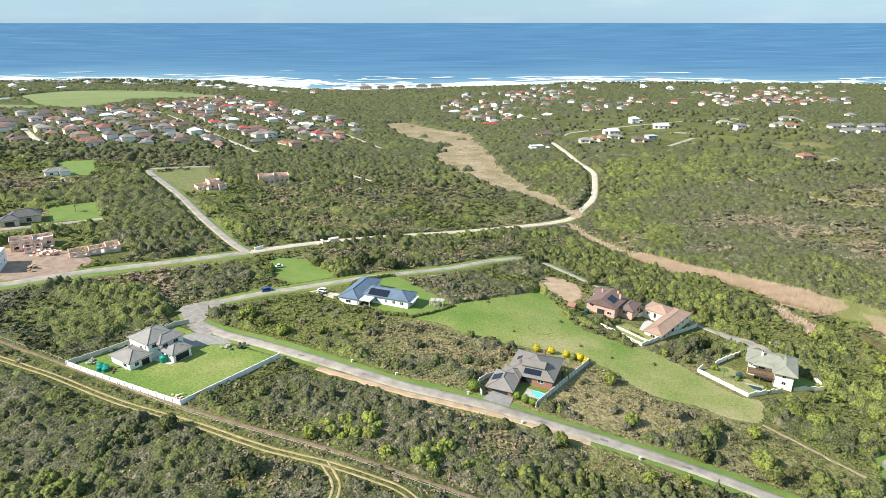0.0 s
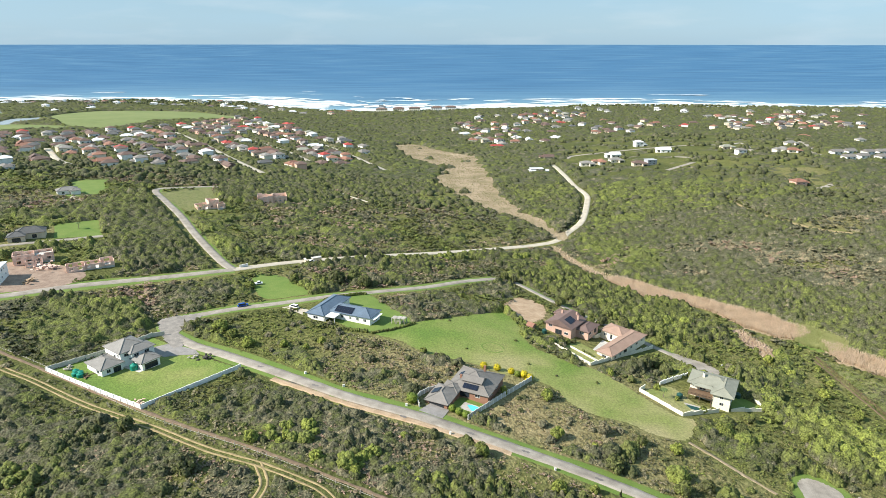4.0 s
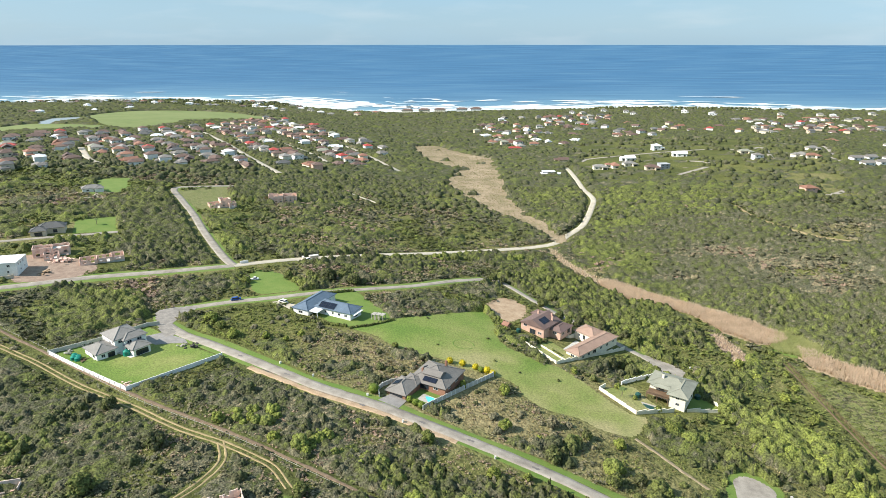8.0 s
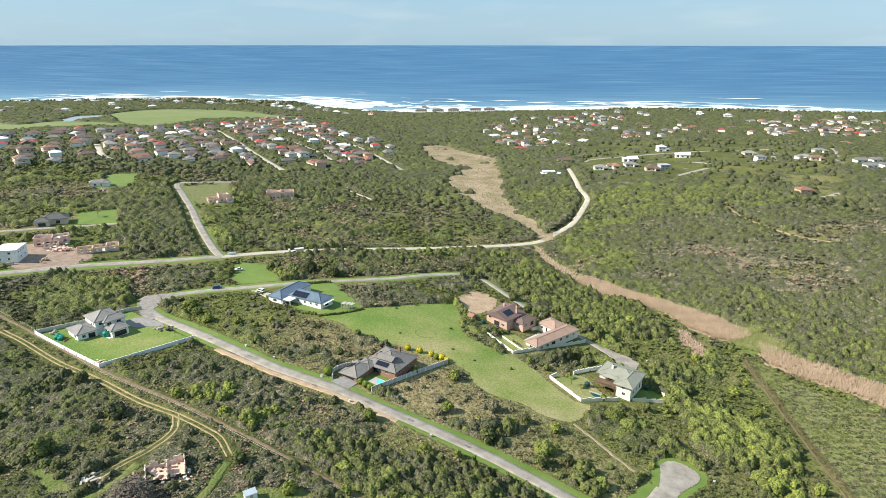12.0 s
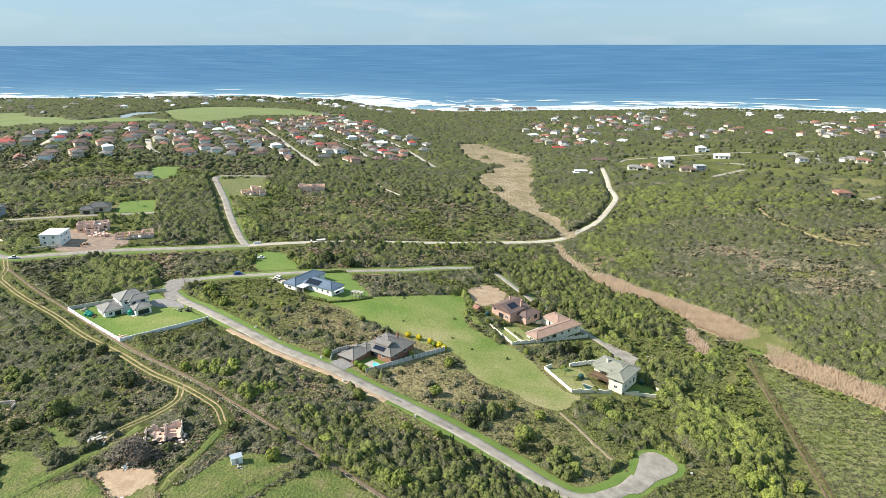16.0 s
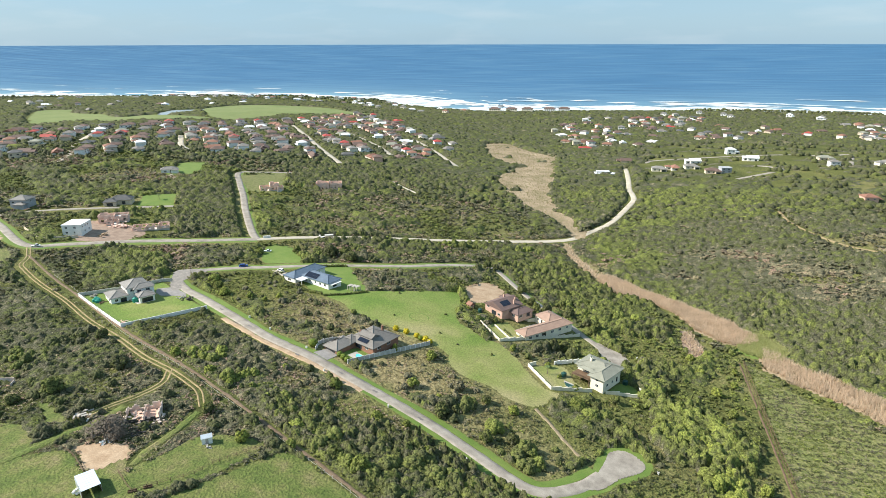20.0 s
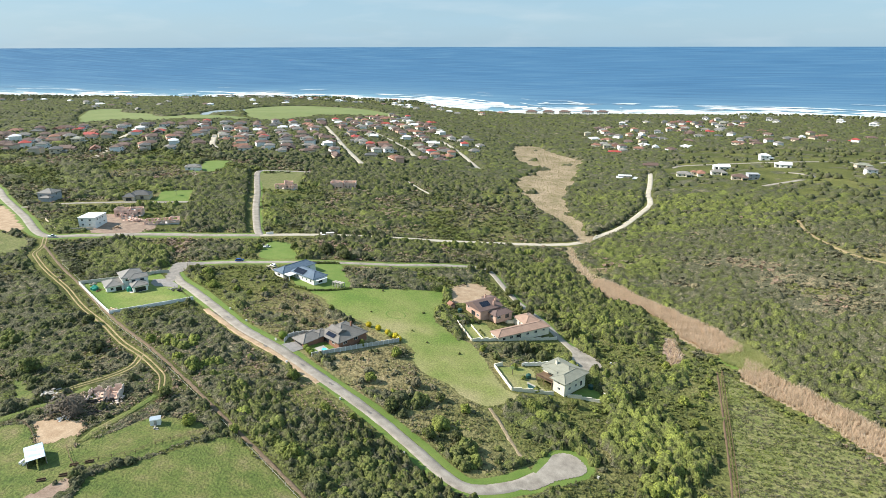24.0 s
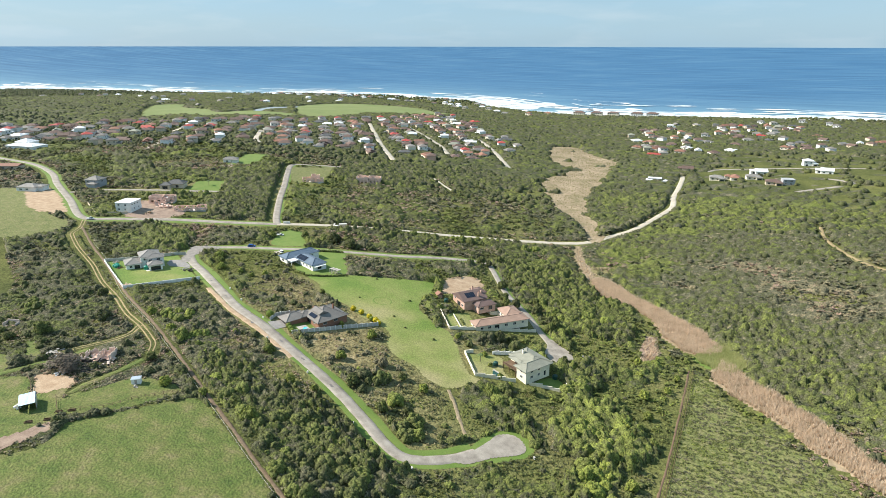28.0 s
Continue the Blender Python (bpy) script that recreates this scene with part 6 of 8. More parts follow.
EAST_HOUSES = [(54, 1030), (41, 995), (96, 990), (107, 1058), (121, 1039), (83, 1264), (117, 1259), (130, 1152), (164, 1117), (163, 1031), (190, 1185), (212, 1188), (230, 1125), (289, 1149), (281, 1197), (356, 1182), (371, 1159), (373, 1106), (408, 1111), (443, 1168),
               (534, 1293), (525, 1203), (515, 1147), (556, 1207), (602, 1302), (607, 1222), (659, 1309), (715, 1316), (659, 1143), (674, 1145), (719, 1188), (687, 1125)]
for x_, y_ in EAST_HOUSES:
    place_house(x_, y_, rng_t.uniform(0, 360), rng_t.choice((0, 1, 2, 2, 3)), rng_t.choices(range(N_LOOK), (4, 4, 3, 4, 1, 3, 4, 2, 1, 1))[0])
for k in range(900):
    x_, y_ = rng_t.uniform(-10, 1100), rng_t.uniform(890, 1340)
    if vnoise(np.array([x_]), np.array([y_]), 85, 7)[0] > 0.50 and inside(TOWN_EAST, np.array([x_]), np.array([y_]))[0] and all(math.hypot(x_ - a, y_ - b_) > 17 for a, b_ in town_spots):
        place_house(x_, y_, rng_t.uniform(0, 360), rng_t.choice((0, 1, 2, 2, 3)), rng_t.choices(range(N_LOOK), (4, 4, 3, 5, 1, 4, 3, 2, 2, 2))[0])
for x_, y_ in ((75, 900), (95, 920), (60, 930), (118, 940), (140, 925), (40, 950), (100, 960), (160, 960), (20, 1000), (75, 985)):
    place_house(x_, y_, rng_t.uniform(0, 360), rng_t.choice((0, 1, 3)), rng_t.choice((0, 1, 5, 6)))
for x_ in range(-1150, -400, 15):
    if rng_t.random() < 0.85:
        ys_ = float(np.interp(x_, SHORE[:, 0], SHORE[:, 1]))
        place_house(x_, ys_ - rng_t.uniform(45, 190), rng_t.uniform(-20, 20), rng_t.choice((0, 2, 3)), rng_t.choice((0, 1, 2, 5, 6)))
for x_ in range(-380, -200, 30):
    ys_ = float(np.interp(x_, SHORE[:, 0], SHORE[:, 1]))
    place_house(x_, ys_ - rng_t.uniform(45, 120), rng_t.uniform(-20, 20), rng_t.choice((0, 2)), rng_t.choice((1, 5, 6)))
for k in range(26):
    x_, y_ = rng_t.uniform(-1500, -760), rng_t.uniform(850, 1330)
    place_house(x_, y_, rng_t.uniform(0, 360), rng_t.randrange(N_SHAPE), rng_t.choice((0, 2, 5, 6)))
for k in range(14):
    x_ = rng_t.uniform(180, 1000)
    place_house(x_, float(np.interp(x_, SHORE[:, 0], SHORE[:, 1])) - rng_t.uniform(110, 160), rng_t.uniform(-20, 20), 2, rng_t.choice((5, 6, 2)))
# Scattered houses on the eastern slope: place, turn, shape, colour
for x_, y_, r_, sh_, lk_ in ((124, 749, 10, 1, 3), (160, 690, 5, 0, 5), (178, 694, 8, 3, 1), (195, 702, 12, 0, 5), (214, 672, 5, 0, 3), (202, 738, 15, 1, 6), (266, 752, 0, 1, 6), (341, 756, 10, 0, 8), (400, 716, 5, 0, 1), (392, 722, 30, 3, 5), (433, 789, 12, 0, 5), (559, 1000, 0, 0, 1), (590, 905, 5, 2, 5), (251, 818, 10, 2, 6)):
    place_house(x_, y_, r_, sh_, lk_)
house(66, 874, 8, [(0, 0, 18, 9, 3.6, 18, [("S", -5, 2.0, 1.3, 1.0), ("S", 0, 2.0, 1.3, 1.0), ("S", 5, 2.0, 1.3, 1.0)])], M_CREAM, R_RED, "cream house with a long bright red roof")
house(103, 656, 8, [(0, 0, 22, 10, 3.2, 0, [("S", -7, 2.4, 1.6, 0.9), ("S", -2, 2.4, 1.6, 0.9), ("S", 4, 3.0, 2.0, 0.2)]), (-2, 4, 14, 7, 4.6, 0, [("S", 0, 3, 0.9, 3.5)])], M_GREYWALL, R_WHITE, "wide flat-roofed white building in the scrub")
house(227, 674, 15, [(0, 0, 11, 9, 5.6, 0, [("S", -3, 1.8, 1.4, 1.0), ("S", 2, 2.2, 1.4, 1.0), ("S", -3, 1.8, 1.4, 3.8), ("S", 2, 2.2, 1.4, 3.8), ("E", 0, 1.8, 1.4, 3.8)])], M_GREYWALL, M_GREYWALL, "dark grey flat-roofed two-storey house")
house(338, 708, 8, [(0, 0, 10, 9, 5.6, 20, [("S", -2.5, 1.8, 1.3, 3.6), ("S", 2.5, 1.8, 1.3, 3.6), ("S", 0, 2.4, 2.1, 0.1)])], M_WHITE, R_GREY, "tall white house beside the access road")
house(320.5, 541, 12, [(0, 0, 11, 9, 4.8, 22, [("S", -3, 1.6, 1.2, 2.8), ("S", 2, 1.6, 1.2, 2.8), ("S", 0, 2.6, 2.0, 0.15)]), (7, 1, 5, 6, 2.8, 20, [])], M_ROSE, R_TERRA, "peach-coloured house with terracotta roofs on the slope")
for k in range(5):
    for j in range(2):
        house(428 + k * 19 + j * 6, 655 + j * 34 + k * 3 + 5 * (k % 2), 10 + 6 * (k % 3), [(0, 0, 11, 9, 5.4, -24, [("S", -3, 2.2, 1.3, 3.5), ("S", 3, 1.6, 1.3, 3.5), ("S", -2.5, 3.6, 2.2, 0.1), ("S", 3, 1.0, 2.1, 0.1)])], M_WHITE, R_GREY, "white townhouse with a grey gabled roof", "townhouse", group="townhouse terrace", caps=False, name="townhouse", simple=True)
for k, x_ in enumerate((-160, -125, -92, -45, -15)):
    ys_ = float(np.interp(x_, SHORE[:, 0], SHORE[:, 1])) - 42
    house(x_, ys_, 3, [(0, 0, 24, 12, 8.5, 24, [("S", o, 1.5, 1.2, s_) for o in (-9, -4.5, 0, 4.5, 9) for s_ in (0.9, 3.8, 6.6)])], M_CREAM if k < 3 else M_WHITE, R_BROWN, "cream beachfront apartment block with a brown hipped roof", "apartment block", group="beachfront blocks", caps=False, name="apartment_block", simple=True)


# The far houses by the shore, too small to pick apart
mats = [M_GLASS, M_FRAME]
bm = bmesh.new()
for x_, y_, r_, sh_, lk_ in far_houses:
    sh, w_m, r_m, text = TOWN_SHAPES[sh_, lk_]
    for m_ in (w_m, r_m):
        if m_ not in mats:
            mats.append(m_)
    before, nf = len(bm.verts), len(bm.faces)
    for cx, cy, w_, d_, h_, pitch, wins in sh:
        f0 = len(bm.faces)
        box(bm, cx - w_ / 2, cx + w_ / 2, cy - d_ / 2, cy + d_ / 2, -2.5, h_)
        bm.faces.ensure_lookup_table()
        for f_ in bm.faces[f0:]:
            f_.material_index = mats.index(w_m)
        f0 = len(bm.faces)
        hip(bm, cx, cy, w_, d_, h_ + 0.19, abs(pitch), gable=pitch < 0)
        bm.faces.ensure_lookup_table()
        for f_ in bm.faces[f0:]:
            f_.material_index = mats.index(r_m)
        f0 = len(bm.faces)
        for side, s_, ww, wh, sill in wins:
            if side == "S":
                box(bm, cx + s_ - ww / 2, cx + s_ + ww / 2, cy - d_ / 2 - 0.04, cy - d_ / 2 + 0.02, sill, sill + wh)
        bm.faces.ensure_lookup_table()
        for f_ in bm.faces[f0:]:
            f_.material_index = 0
    bm.verts.ensure_lookup_table()
    mm = pose(*at(x_, y_, 0.2), 0, 0, r_)
    for v in bm.verts[before:]:
        v.co = mm @ v.co
me = bpy.data.meshes.new("far_houses")
bmesh.ops.recalc_face_normals(bm, faces=bm.faces)
bm.to_mesh(me)
bm.free()
for m_ in mats:
    me.materials.append(m_)
tagged(new("far_houses", me), "distant white and cream houses with tiled roofs", "houses", kind="stuff")

# ---- vegetation ----
rv = np.random.default_rng(7)
CAM_LINE = [(0, 0), (52, -24), (106, -40), (195, -32)]
HOUSE_SPOTS = np.array([(-96, 180, 10), (-101, 173, 8), (-87, 179, 6), (-34, 233, 13), (-21, 229, 9), (30, 175, 12), (18, 163, 9), (71, 243, 10), (86, 222, 7), (95, 233, 9), (104, 241, 7), (94, 243, 7), (119, 197, 11),
                        (-191, 269, 14), (-160, 269, 14), (-156, 397, 13), (-124, 441, 12), (-193, 243, 10), (-266, 269, 10), (-216, 302, 12), (-259, 404, 11), (-293, 235, 13), (-15, 95, 6), (-4, 62, 6), (11, 90, 3), (-58, 307, 7), (28, 161, 6)])
ROADS = [(NEAR_ROAD, 5.8), (MIDDLE_ROAD, 5.2), (MAIN_ROAD, 5.4), (STUB_ROAD, 3.8), (STREAM_ROAD, 3.4), (LANE, 3.2), (DIRT_TRACK, 2.0), (TRACK_BRANCH, 1.9), (FIRE_BREAK, 1.4), ([(182, 242), (183, 190), (183, 100)], 1.6), (FARM_PATH, 1.8), (RUIN_PATH, 1.6), (FIELD_PATH, 1.7), (SLOPE_PATH, 1.8), (SCRUB_PATH, 2.2), ([(-262.8, 245.8), (-249.3, 263.9), (-222, 284.2), (-196.7, 301.7), (-181.3, 314)], 3.5)]
OPEN = [*FARM_GREEN, STUB_PLOT, FIELD, CORNER_LAWN, A_PLOT, B_PLOT, PADDOCK, SMALL_PADDOCK, ROUND_PADDOCK, YARD, YARD_STRIP, YARD_GRASS, FALLOW, REEDS, LOW_REEDS, GREEN_REEDS, REED_SPUR, REED_LINK, FARM_LAWN, FARM_SOIL, CLEARED, BUILD_SITE, PALE_LAWN, FAR_LAWN, TURN_GREEN, COURT, FAIRWAY, FAIRWAY_WEST, DAM,
        [(12, 156), (20, 152), (27, 153), (39, 170), (51, 187), (46, 190), (20, 172), (10, 164)], [(66, 221), (76, 208), (92, 223), (110, 239), (96, 252), (80, 242)], [(91, 193), (103, 178), (138, 190), (138, 197), (126, 205), (117, 213), (101, 201)]]


def seen(x, y):
    """Whether the flight ever looks at a place."""
    a = (np.abs(x) < 0.76 * y + 25)
    b_ = (x < 200 + 0.24 * (y + 31)) & (x > 180 - 1.95 * (y + 31))
    c = (x < 75 + 0.62 * (y + 30)) & (x > 40 - 1.0 * (y + 30))
    return (a | b_ | c) & (y > 30)


def free(x, y, margin=0.0):
    ok = np.ones(len(x), bool)
    ahead = 5.0 * np.clip((y - 120) / 120, 0, 1)
    for pts, w_ in ROADS:
        line_ = smooth_line(pts, 9)
        ok &= (from_line(line_, x, y)[0] > w_ + margin) & (from_line(line_, x, y + ahead)[0] > w_)
    for poly in OPEN:
        edge = smooth_line(poly, 9, True) if len(poly) > 6 else poly
        ok &= ~inside(edge, x, y) & ~inside(edge, x, y + ahead)
    far = y > 400
    ok[far] &= ~(inside(smooth_line(UPPER_REEDS, 12, True), x[far] + 16 * (vnoise(x[far], y[far], 20, 84) - 0.5), y[far]) & (vnoise(x[far], y[far], 24, 83) < 0.70))
    for hx, hy, hr in HOUSE_SPOTS:
        ok &= np.hypot(x - hx, y - hy) > hr
    return ok


def from_camera(x, y):
    return np.hypot(from_line(CAM_LINE, x, y)[0], 105)


def ico():
    g = (1 + 5**0.5) / 2
    v = np.array([(-1, g, 0), (1, g, 0), (-1, -g, 0), (1, -g, 0), (0, -1, g), (0, 1, g), (0, -1, -g), (0, 1, -g), (g, 0, -1), (g, 0, 1), (-g, 0, -1), (-g, 0, 1)], float)
    f = np.array([(0, 11, 5), (0, 5, 1), (0, 1, 7), (0, 7, 10), (0, 10, 11), (1, 5, 9), (5, 11, 4), (11, 10, 2), (10, 7, 6), (7, 1, 8), (3, 9, 4), (3, 4, 2), (3, 2, 6), (3, 6, 8), (3, 8, 9), (4, 9, 5), (2, 4, 11), (6, 2, 10), (8, 6, 7), (9, 8, 1)])
    return v / np.linalg.norm(v[0]), f


def bush_shape(rng, lumps, leaves, leaf, core=True, flat=0.75):
    """A crown of radius 1 standing on z = 0: a dome of rounded lumps with small leaf sprays on them."""
    V, F, n_ = [], [], 0
    iv, jf = ico()
    top = jf[iv[jf].mean(1)[:, 2] > -0.45]
    start_ = rng.uniform(0, 6.283)
    for k in range(lumps):
        q = (k + 0.5) / lumps
        a, r = start_ + k * 2.4, 0.62 * math.sqrt(1 - 0.9 * q) * rng.uniform(0.8, 1.1) if lumps > 1 else 0.0
        cz = (0.18 + 0.52 * q) * rng.uniform(0.85, 1.15) if lumps > 1 else 0.35
        cr = rng.uniform(0.30, 0.46) * (1.45 if lumps < 4 else 1.15 if lumps < 8 else 1.0) * (1.6 if lumps == 1 else 1)
        c = np.array((r * np.cos(a), r * np.sin(a), cz))
        if core:
            V.append(iv * cr * rng.uniform(0.80, 1.16, (12, 1)) + c)
            F.append(top + n_)
            n_ += 12
        m = max(1, leaves // lumps) if leaves else 0
        if not m:
            continue
        d = rng.normal(size=(m, 3))
        d[:, 2] = np.abs(d[:, 2]) * 1.1 - 0.2
        d /= np.linalg.norm(d, axis=1, keepdims=True)
        p = c + d * cr * rng.uniform(0.90, 1.10, (m, 1))
        nrm = d + (0, 0, 0.35) + rng.normal(size=(m, 3)) * 0.24
        nrm /= np.linalg.norm(nrm, axis=1, keepdims=True)
        a_ = np.cross(nrm, rng.normal(size=(m, 3)))
        a_ /= np.linalg.norm(a_, axis=1, keepdims=True)
        b_ = np.cross(nrm, a_) * rng.uniform(0.5, 1.0, (m, 1))
        s = leaf * rng.uniform(0.6, 1.35, (m, 1))
        V.append(np.stack([p - a_ * s, p - b_ * s * 0.8 + nrm * s * 0.2, p + a_ * s, p + b_ * s * 0.8], 1).reshape(-1, 3))
        i = n_ + 4 * np.arange(m)
        F += [np.stack([i, i + 1, i + 2], -1), np.stack([i, i + 2, i + 3], -1)]
        n_ += 4 * m
    V = np.concatenate(V)
    V[:, 2] = np.maximum(V[:, 2] * flat / 0.75, -0.05)
    return V, np.concatenate(F)


def tuft_shape(rng, blades, thin=1.0):
    V, F = [], []
    for k in range(blades):
        a, l_ = rng.uniform(0, 6.283), rng.uniform(0.3, 0.8)
        r0 = rng.uniform(0, 0.3)
        base = np.array((r0 * np.cos(a), r0 * np.sin(a), 0))
        side = np.array((-np.sin(a), np.cos(a), 0)) * rng.uniform(0.12, 0.22) * thin
        V += [base - side, base + side, base + np.array((np.cos(a) * l_, np.sin(a) * l_, rng.uniform(0.6, 1.1)))]
        F.append((3 * k, 3 * k + 1, 3 * k + 2))
    return np.array(V), np.array(F)


def leafy(t):
    """From dark (0) to bright (0.72) green, on the leaf scale."""
    return 0.36 + 0.80 * t



def mass(name, shapes, x, y, r, tint, mat, label, category, tall=None, sink=0.1):
    """Many plants in one mesh."""
    if len(x) == 0:
        return
    tall = r if tall is None else tall
    pick = rv.integers(0, len(shapes), len(x))
    turn = rv.uniform(0, 6.283, len(x))
    z = ground(x, y) - sink * tall
    Vs, Fs, Ts, n_ = [], [], [], 0
    for k, (sv_, sf) in enumerate(shapes):
        m = np.nonzero(pick == k)[0]
        if not len(m):
            continue
        c, s = np.cos(turn[m])[:, None], np.sin(turn[m])[:, None]
        w_ = rv.uniform(0.85, 1.2, (len(m), 1)) * r[m][:, None]
        vx = (sv_[:, 0] * c - sv_[:, 1] * s) * w_ + x[m][:, None]
        vy = (sv_[:, 0] * s + sv_[:, 1] * c) * r[m][:, None] + y[m][:, None]
        vz = sv_[:, 2] * tall[m][:, None] + z[m][:, None]
        Vs.append(np.stack([vx, vy, vz], -1).reshape(-1, 3))
        Fs.append((sf[None] + (n_ + np.arange(len(m)) * len(sv_))[:, None, None]).reshape(-1, 3))
        Ts.append(np.repeat(tint[m], len(sv_)))
        n_ += len(m) * len(sv_)
    me = np_mesh(name, np.concatenate(Vs), np.concatenate(Fs))
    me.materials.append(mat)
    set_attr(me, "tint", np.concatenate(Ts))
    if mat is M_LEAF:
        smooth(me)
    tagged(new(name, me), label, category, kind="stuff")


HIGH = [bush_shape(rv, 13, 39, 0.115) for k in range(9)]
MIDDLE = [bush_shape(rv, 6, 6, 0.18) for k in range(9)]
LOW = [bush_shape(rv, 3, 0, 0.3) for k in range(9)]
SCRUB = [bush_shape(rv, 2, 8, 0.40, core=False, flat=0.7) for k in range(8)]
CARPET = [bush_shape(rv, 2, 6, 0.50, core=False, flat=0.7) for k in range(8)]
FAR = [bush_shape(rv, 1, 0, 0.5, flat=0.8) for k in range(8)]
TUFT = [tuft_shape(rv, 6) for k in range(6)]
REED_TUFT = [tuft_shape(rv, 9, 0.5) for k in range(6)]


def lushness(x, y):
    g = 1.0 * np.exp(-(((x - 150) / 30) ** 2 + ((y - 185) / 45) ** 2))
    g = g + 0.7 * np.exp(-((from_line([(60, 330), (100, 300), (130, 262), (150, 225)], x, y)[0] / 16) ** 2))
    g = g + 0.6 * np.exp(-((from_line([(40, 100), (60, 104), (80, 104)], x, y)[0] / 10) ** 2))
    g = g + 0.5 * np.exp(-((from_line([(-40, 322), (0, 345), (60, 372)], x, y)[0] / 14) ** 2))
    g = g + 0.5 * np.exp(-(((x - 230) / 90) ** 2 + ((y - 330) / 60) ** 2))
    g = g + 0.6 * np.exp(-(((x - 132) / 26) ** 2 + ((y - 398) / 34) ** 2))
    return g


def russet(x, y):
    """Bare reddish patches on the eastern slope."""
    g = 0.0
    for a, b_, r in ((197, 393, 15), (223, 359, 18), (243, 327, 16), (275, 399, 13), (160, 353, 10), (258, 345, 12), (300, 420, 14)):
        g = g + np.exp(-((((x - a) + 9 * (vnoise(x, y, 12, 86) - 0.5)) / (1.5 * r)) ** 2 + ((y - b_) / r) ** 2))
    return np.clip(g, 0, 1)


# Thickets over the whole slope
def heathy(x, y):
    """1 on the low heath before the fence line, 0 beyond it."""
    return 1 / (1 + np.exp((x * 0.42 + y * 0.9 - 118) * 0.12))


def east_slope(x, y):
    """1 on the grey-green slope beyond the stream."""
    return 1 / (1 + np.exp(-((x - 150) * 0.62 + (y - 330) * 0.78) * 0.07))


# How the growth stands, stretch by stretch: density, tone, outline
ZONES = []


def zone(density, tone, outline):
    ZONES.append((density, tone, outline))


zone(0.35, 0.42, [(244.3, 618.6), (399.4, 679.8), (337.7, 447.4), (315.3, 462.4), (294.7, 490.7)])
zone(0.28, 0.34, [(136.1, 896.6), (272.3, 982.9), (507.4, 959.5), (440.1, 689.7), (300.1, 637.7), (141.2, 610.5)])
zone(0.85, 0.50, [(55.9, 358.7), (84.9, 384.8), (96.1, 358.5), (114.7, 329.6), (124.5, 312.4), (127.1, 291), (150.6, 285.1), (157, 265.5), (151.3, 251), (133.9, 250.6), (114.7, 262.2), (92.9, 285.9), (71.7, 304.7)])
zone(0.12, 0.31, [(123, 249.4), (136.6, 250.4), (151.7, 243.2), (152.1, 225.1), (141.6, 216.1), (129.7, 220.9)])
zone(0.90, 0.62, [(144, 184), (164.3, 187.4), (181, 167.2), (174.3, 148.4), (159.1, 149.8), (144.7, 156.4), (140.8, 164.1)])
zone(0.92, 0.52, [(129.1, 209.2), (141, 223.3), (149.2, 221.1), (151.3, 191.4), (164.3, 187.4), (143.8, 182.6), (128.4, 193.2)])
zone(0.06, 0.36, [(149.4, 211.8), (165, 216), (166, 196.9), (149.9, 189.6)])
zone(0.58, 0.50, [(-38.7, 303.1), (17, 346.3), (84.3, 393.6), (91.4, 375), (54.1, 331.2), (45.9, 336.1), (-16.5, 274)])
zone(0.10, 0.20, [(13.2, 329.8), (35.4, 352.1), (55.2, 349.5), (46.3, 333.5), (23.2, 319.2)])
zone(0.58, 0.345, [(-53.1, 148.7), (-51.9, 174.3), (-6.6, 154), (32.7, 136.6), (33.2, 125), (15.1, 120.6), (-11.9, 130.6)])
zone(0.85, 0.46, [(11.7, 115.4), (30.5, 121.8), (54.1, 120.8), (80.4, 117.8), (93.2, 113.5), (98.6, 108.6), (60.1, 90.7), (46.3, 101.2), (28.6, 108.7)])
zone(0.15, 0.18, [(36.3, 138.4), (58.1, 133.8), (79.4, 123.7), (76.9, 117.6), (52.7, 125.4), (37, 130.7)])
zone(0.55, 0.345, [(-173.9, 195.7), (-171.7, 226), (-130.5, 252.5), (-94.5, 271.5), (-82.6, 245.9), (-99.8, 220.2), (-112.6, 202.2), (-115.9, 169.8)])
zone(0.75, 0.54, [(-154.4, 207.5), (-148.5, 233), (-121.8, 240.7), (-105.2, 218.2), (-115.3, 205.4), (-117, 188.1), (-126, 180.6)])
zone(0.85, 0.43, [(-399.2, 386.6), (-233.9, 366), (-218.2, 441.6), (-107.7, 293.7), (-142.5, 268.9), (-200.6, 342), (-254.5, 325.5), (-312, 308.4)])
zone(0.30, 0.36, [(-355.3, 379.1), (-289.4, 428.7), (-234.4, 354), (-272.6, 329)])
zone(0.50, 0.50, [(-154.9, 389.9), (-114.7, 417.8), (-68.1, 520.3), (-9.1, 592.4), (57.6, 469.1), (80.1, 422.7), (-22, 343.2), (-76.9, 318.5), (-95.6, 300.4)])
zone(0.25, 0.27, [(-63.3, 439.4), (-27.8, 454.4), (23, 444.5), (43.9, 429.5), (7, 389.7), (-38.1, 392.7)])
zone(0.90, 0.43, [(-201, 501.2), (-169, 535.1), (-95, 567.9), (-22.1, 662.5), (12.6, 570), (-73.2, 500.6), (-119.1, 427.3), (-152.3, 421.6)])
zone(0.75, 0.58, [(93.1, 420.2), (114.1, 425.4), (149.9, 405.3), (161.2, 362.4), (149.2, 341.4), (125.5, 357.6), (106.7, 380.7)])
zone(0.80, 0.57, [(139.2, 556.9), (188.7, 595.1), (281.8, 565.9), (309.5, 511.8), (260.3, 481.7), (175.7, 471.1), (114.1, 425.4), (122.9, 476.5)])
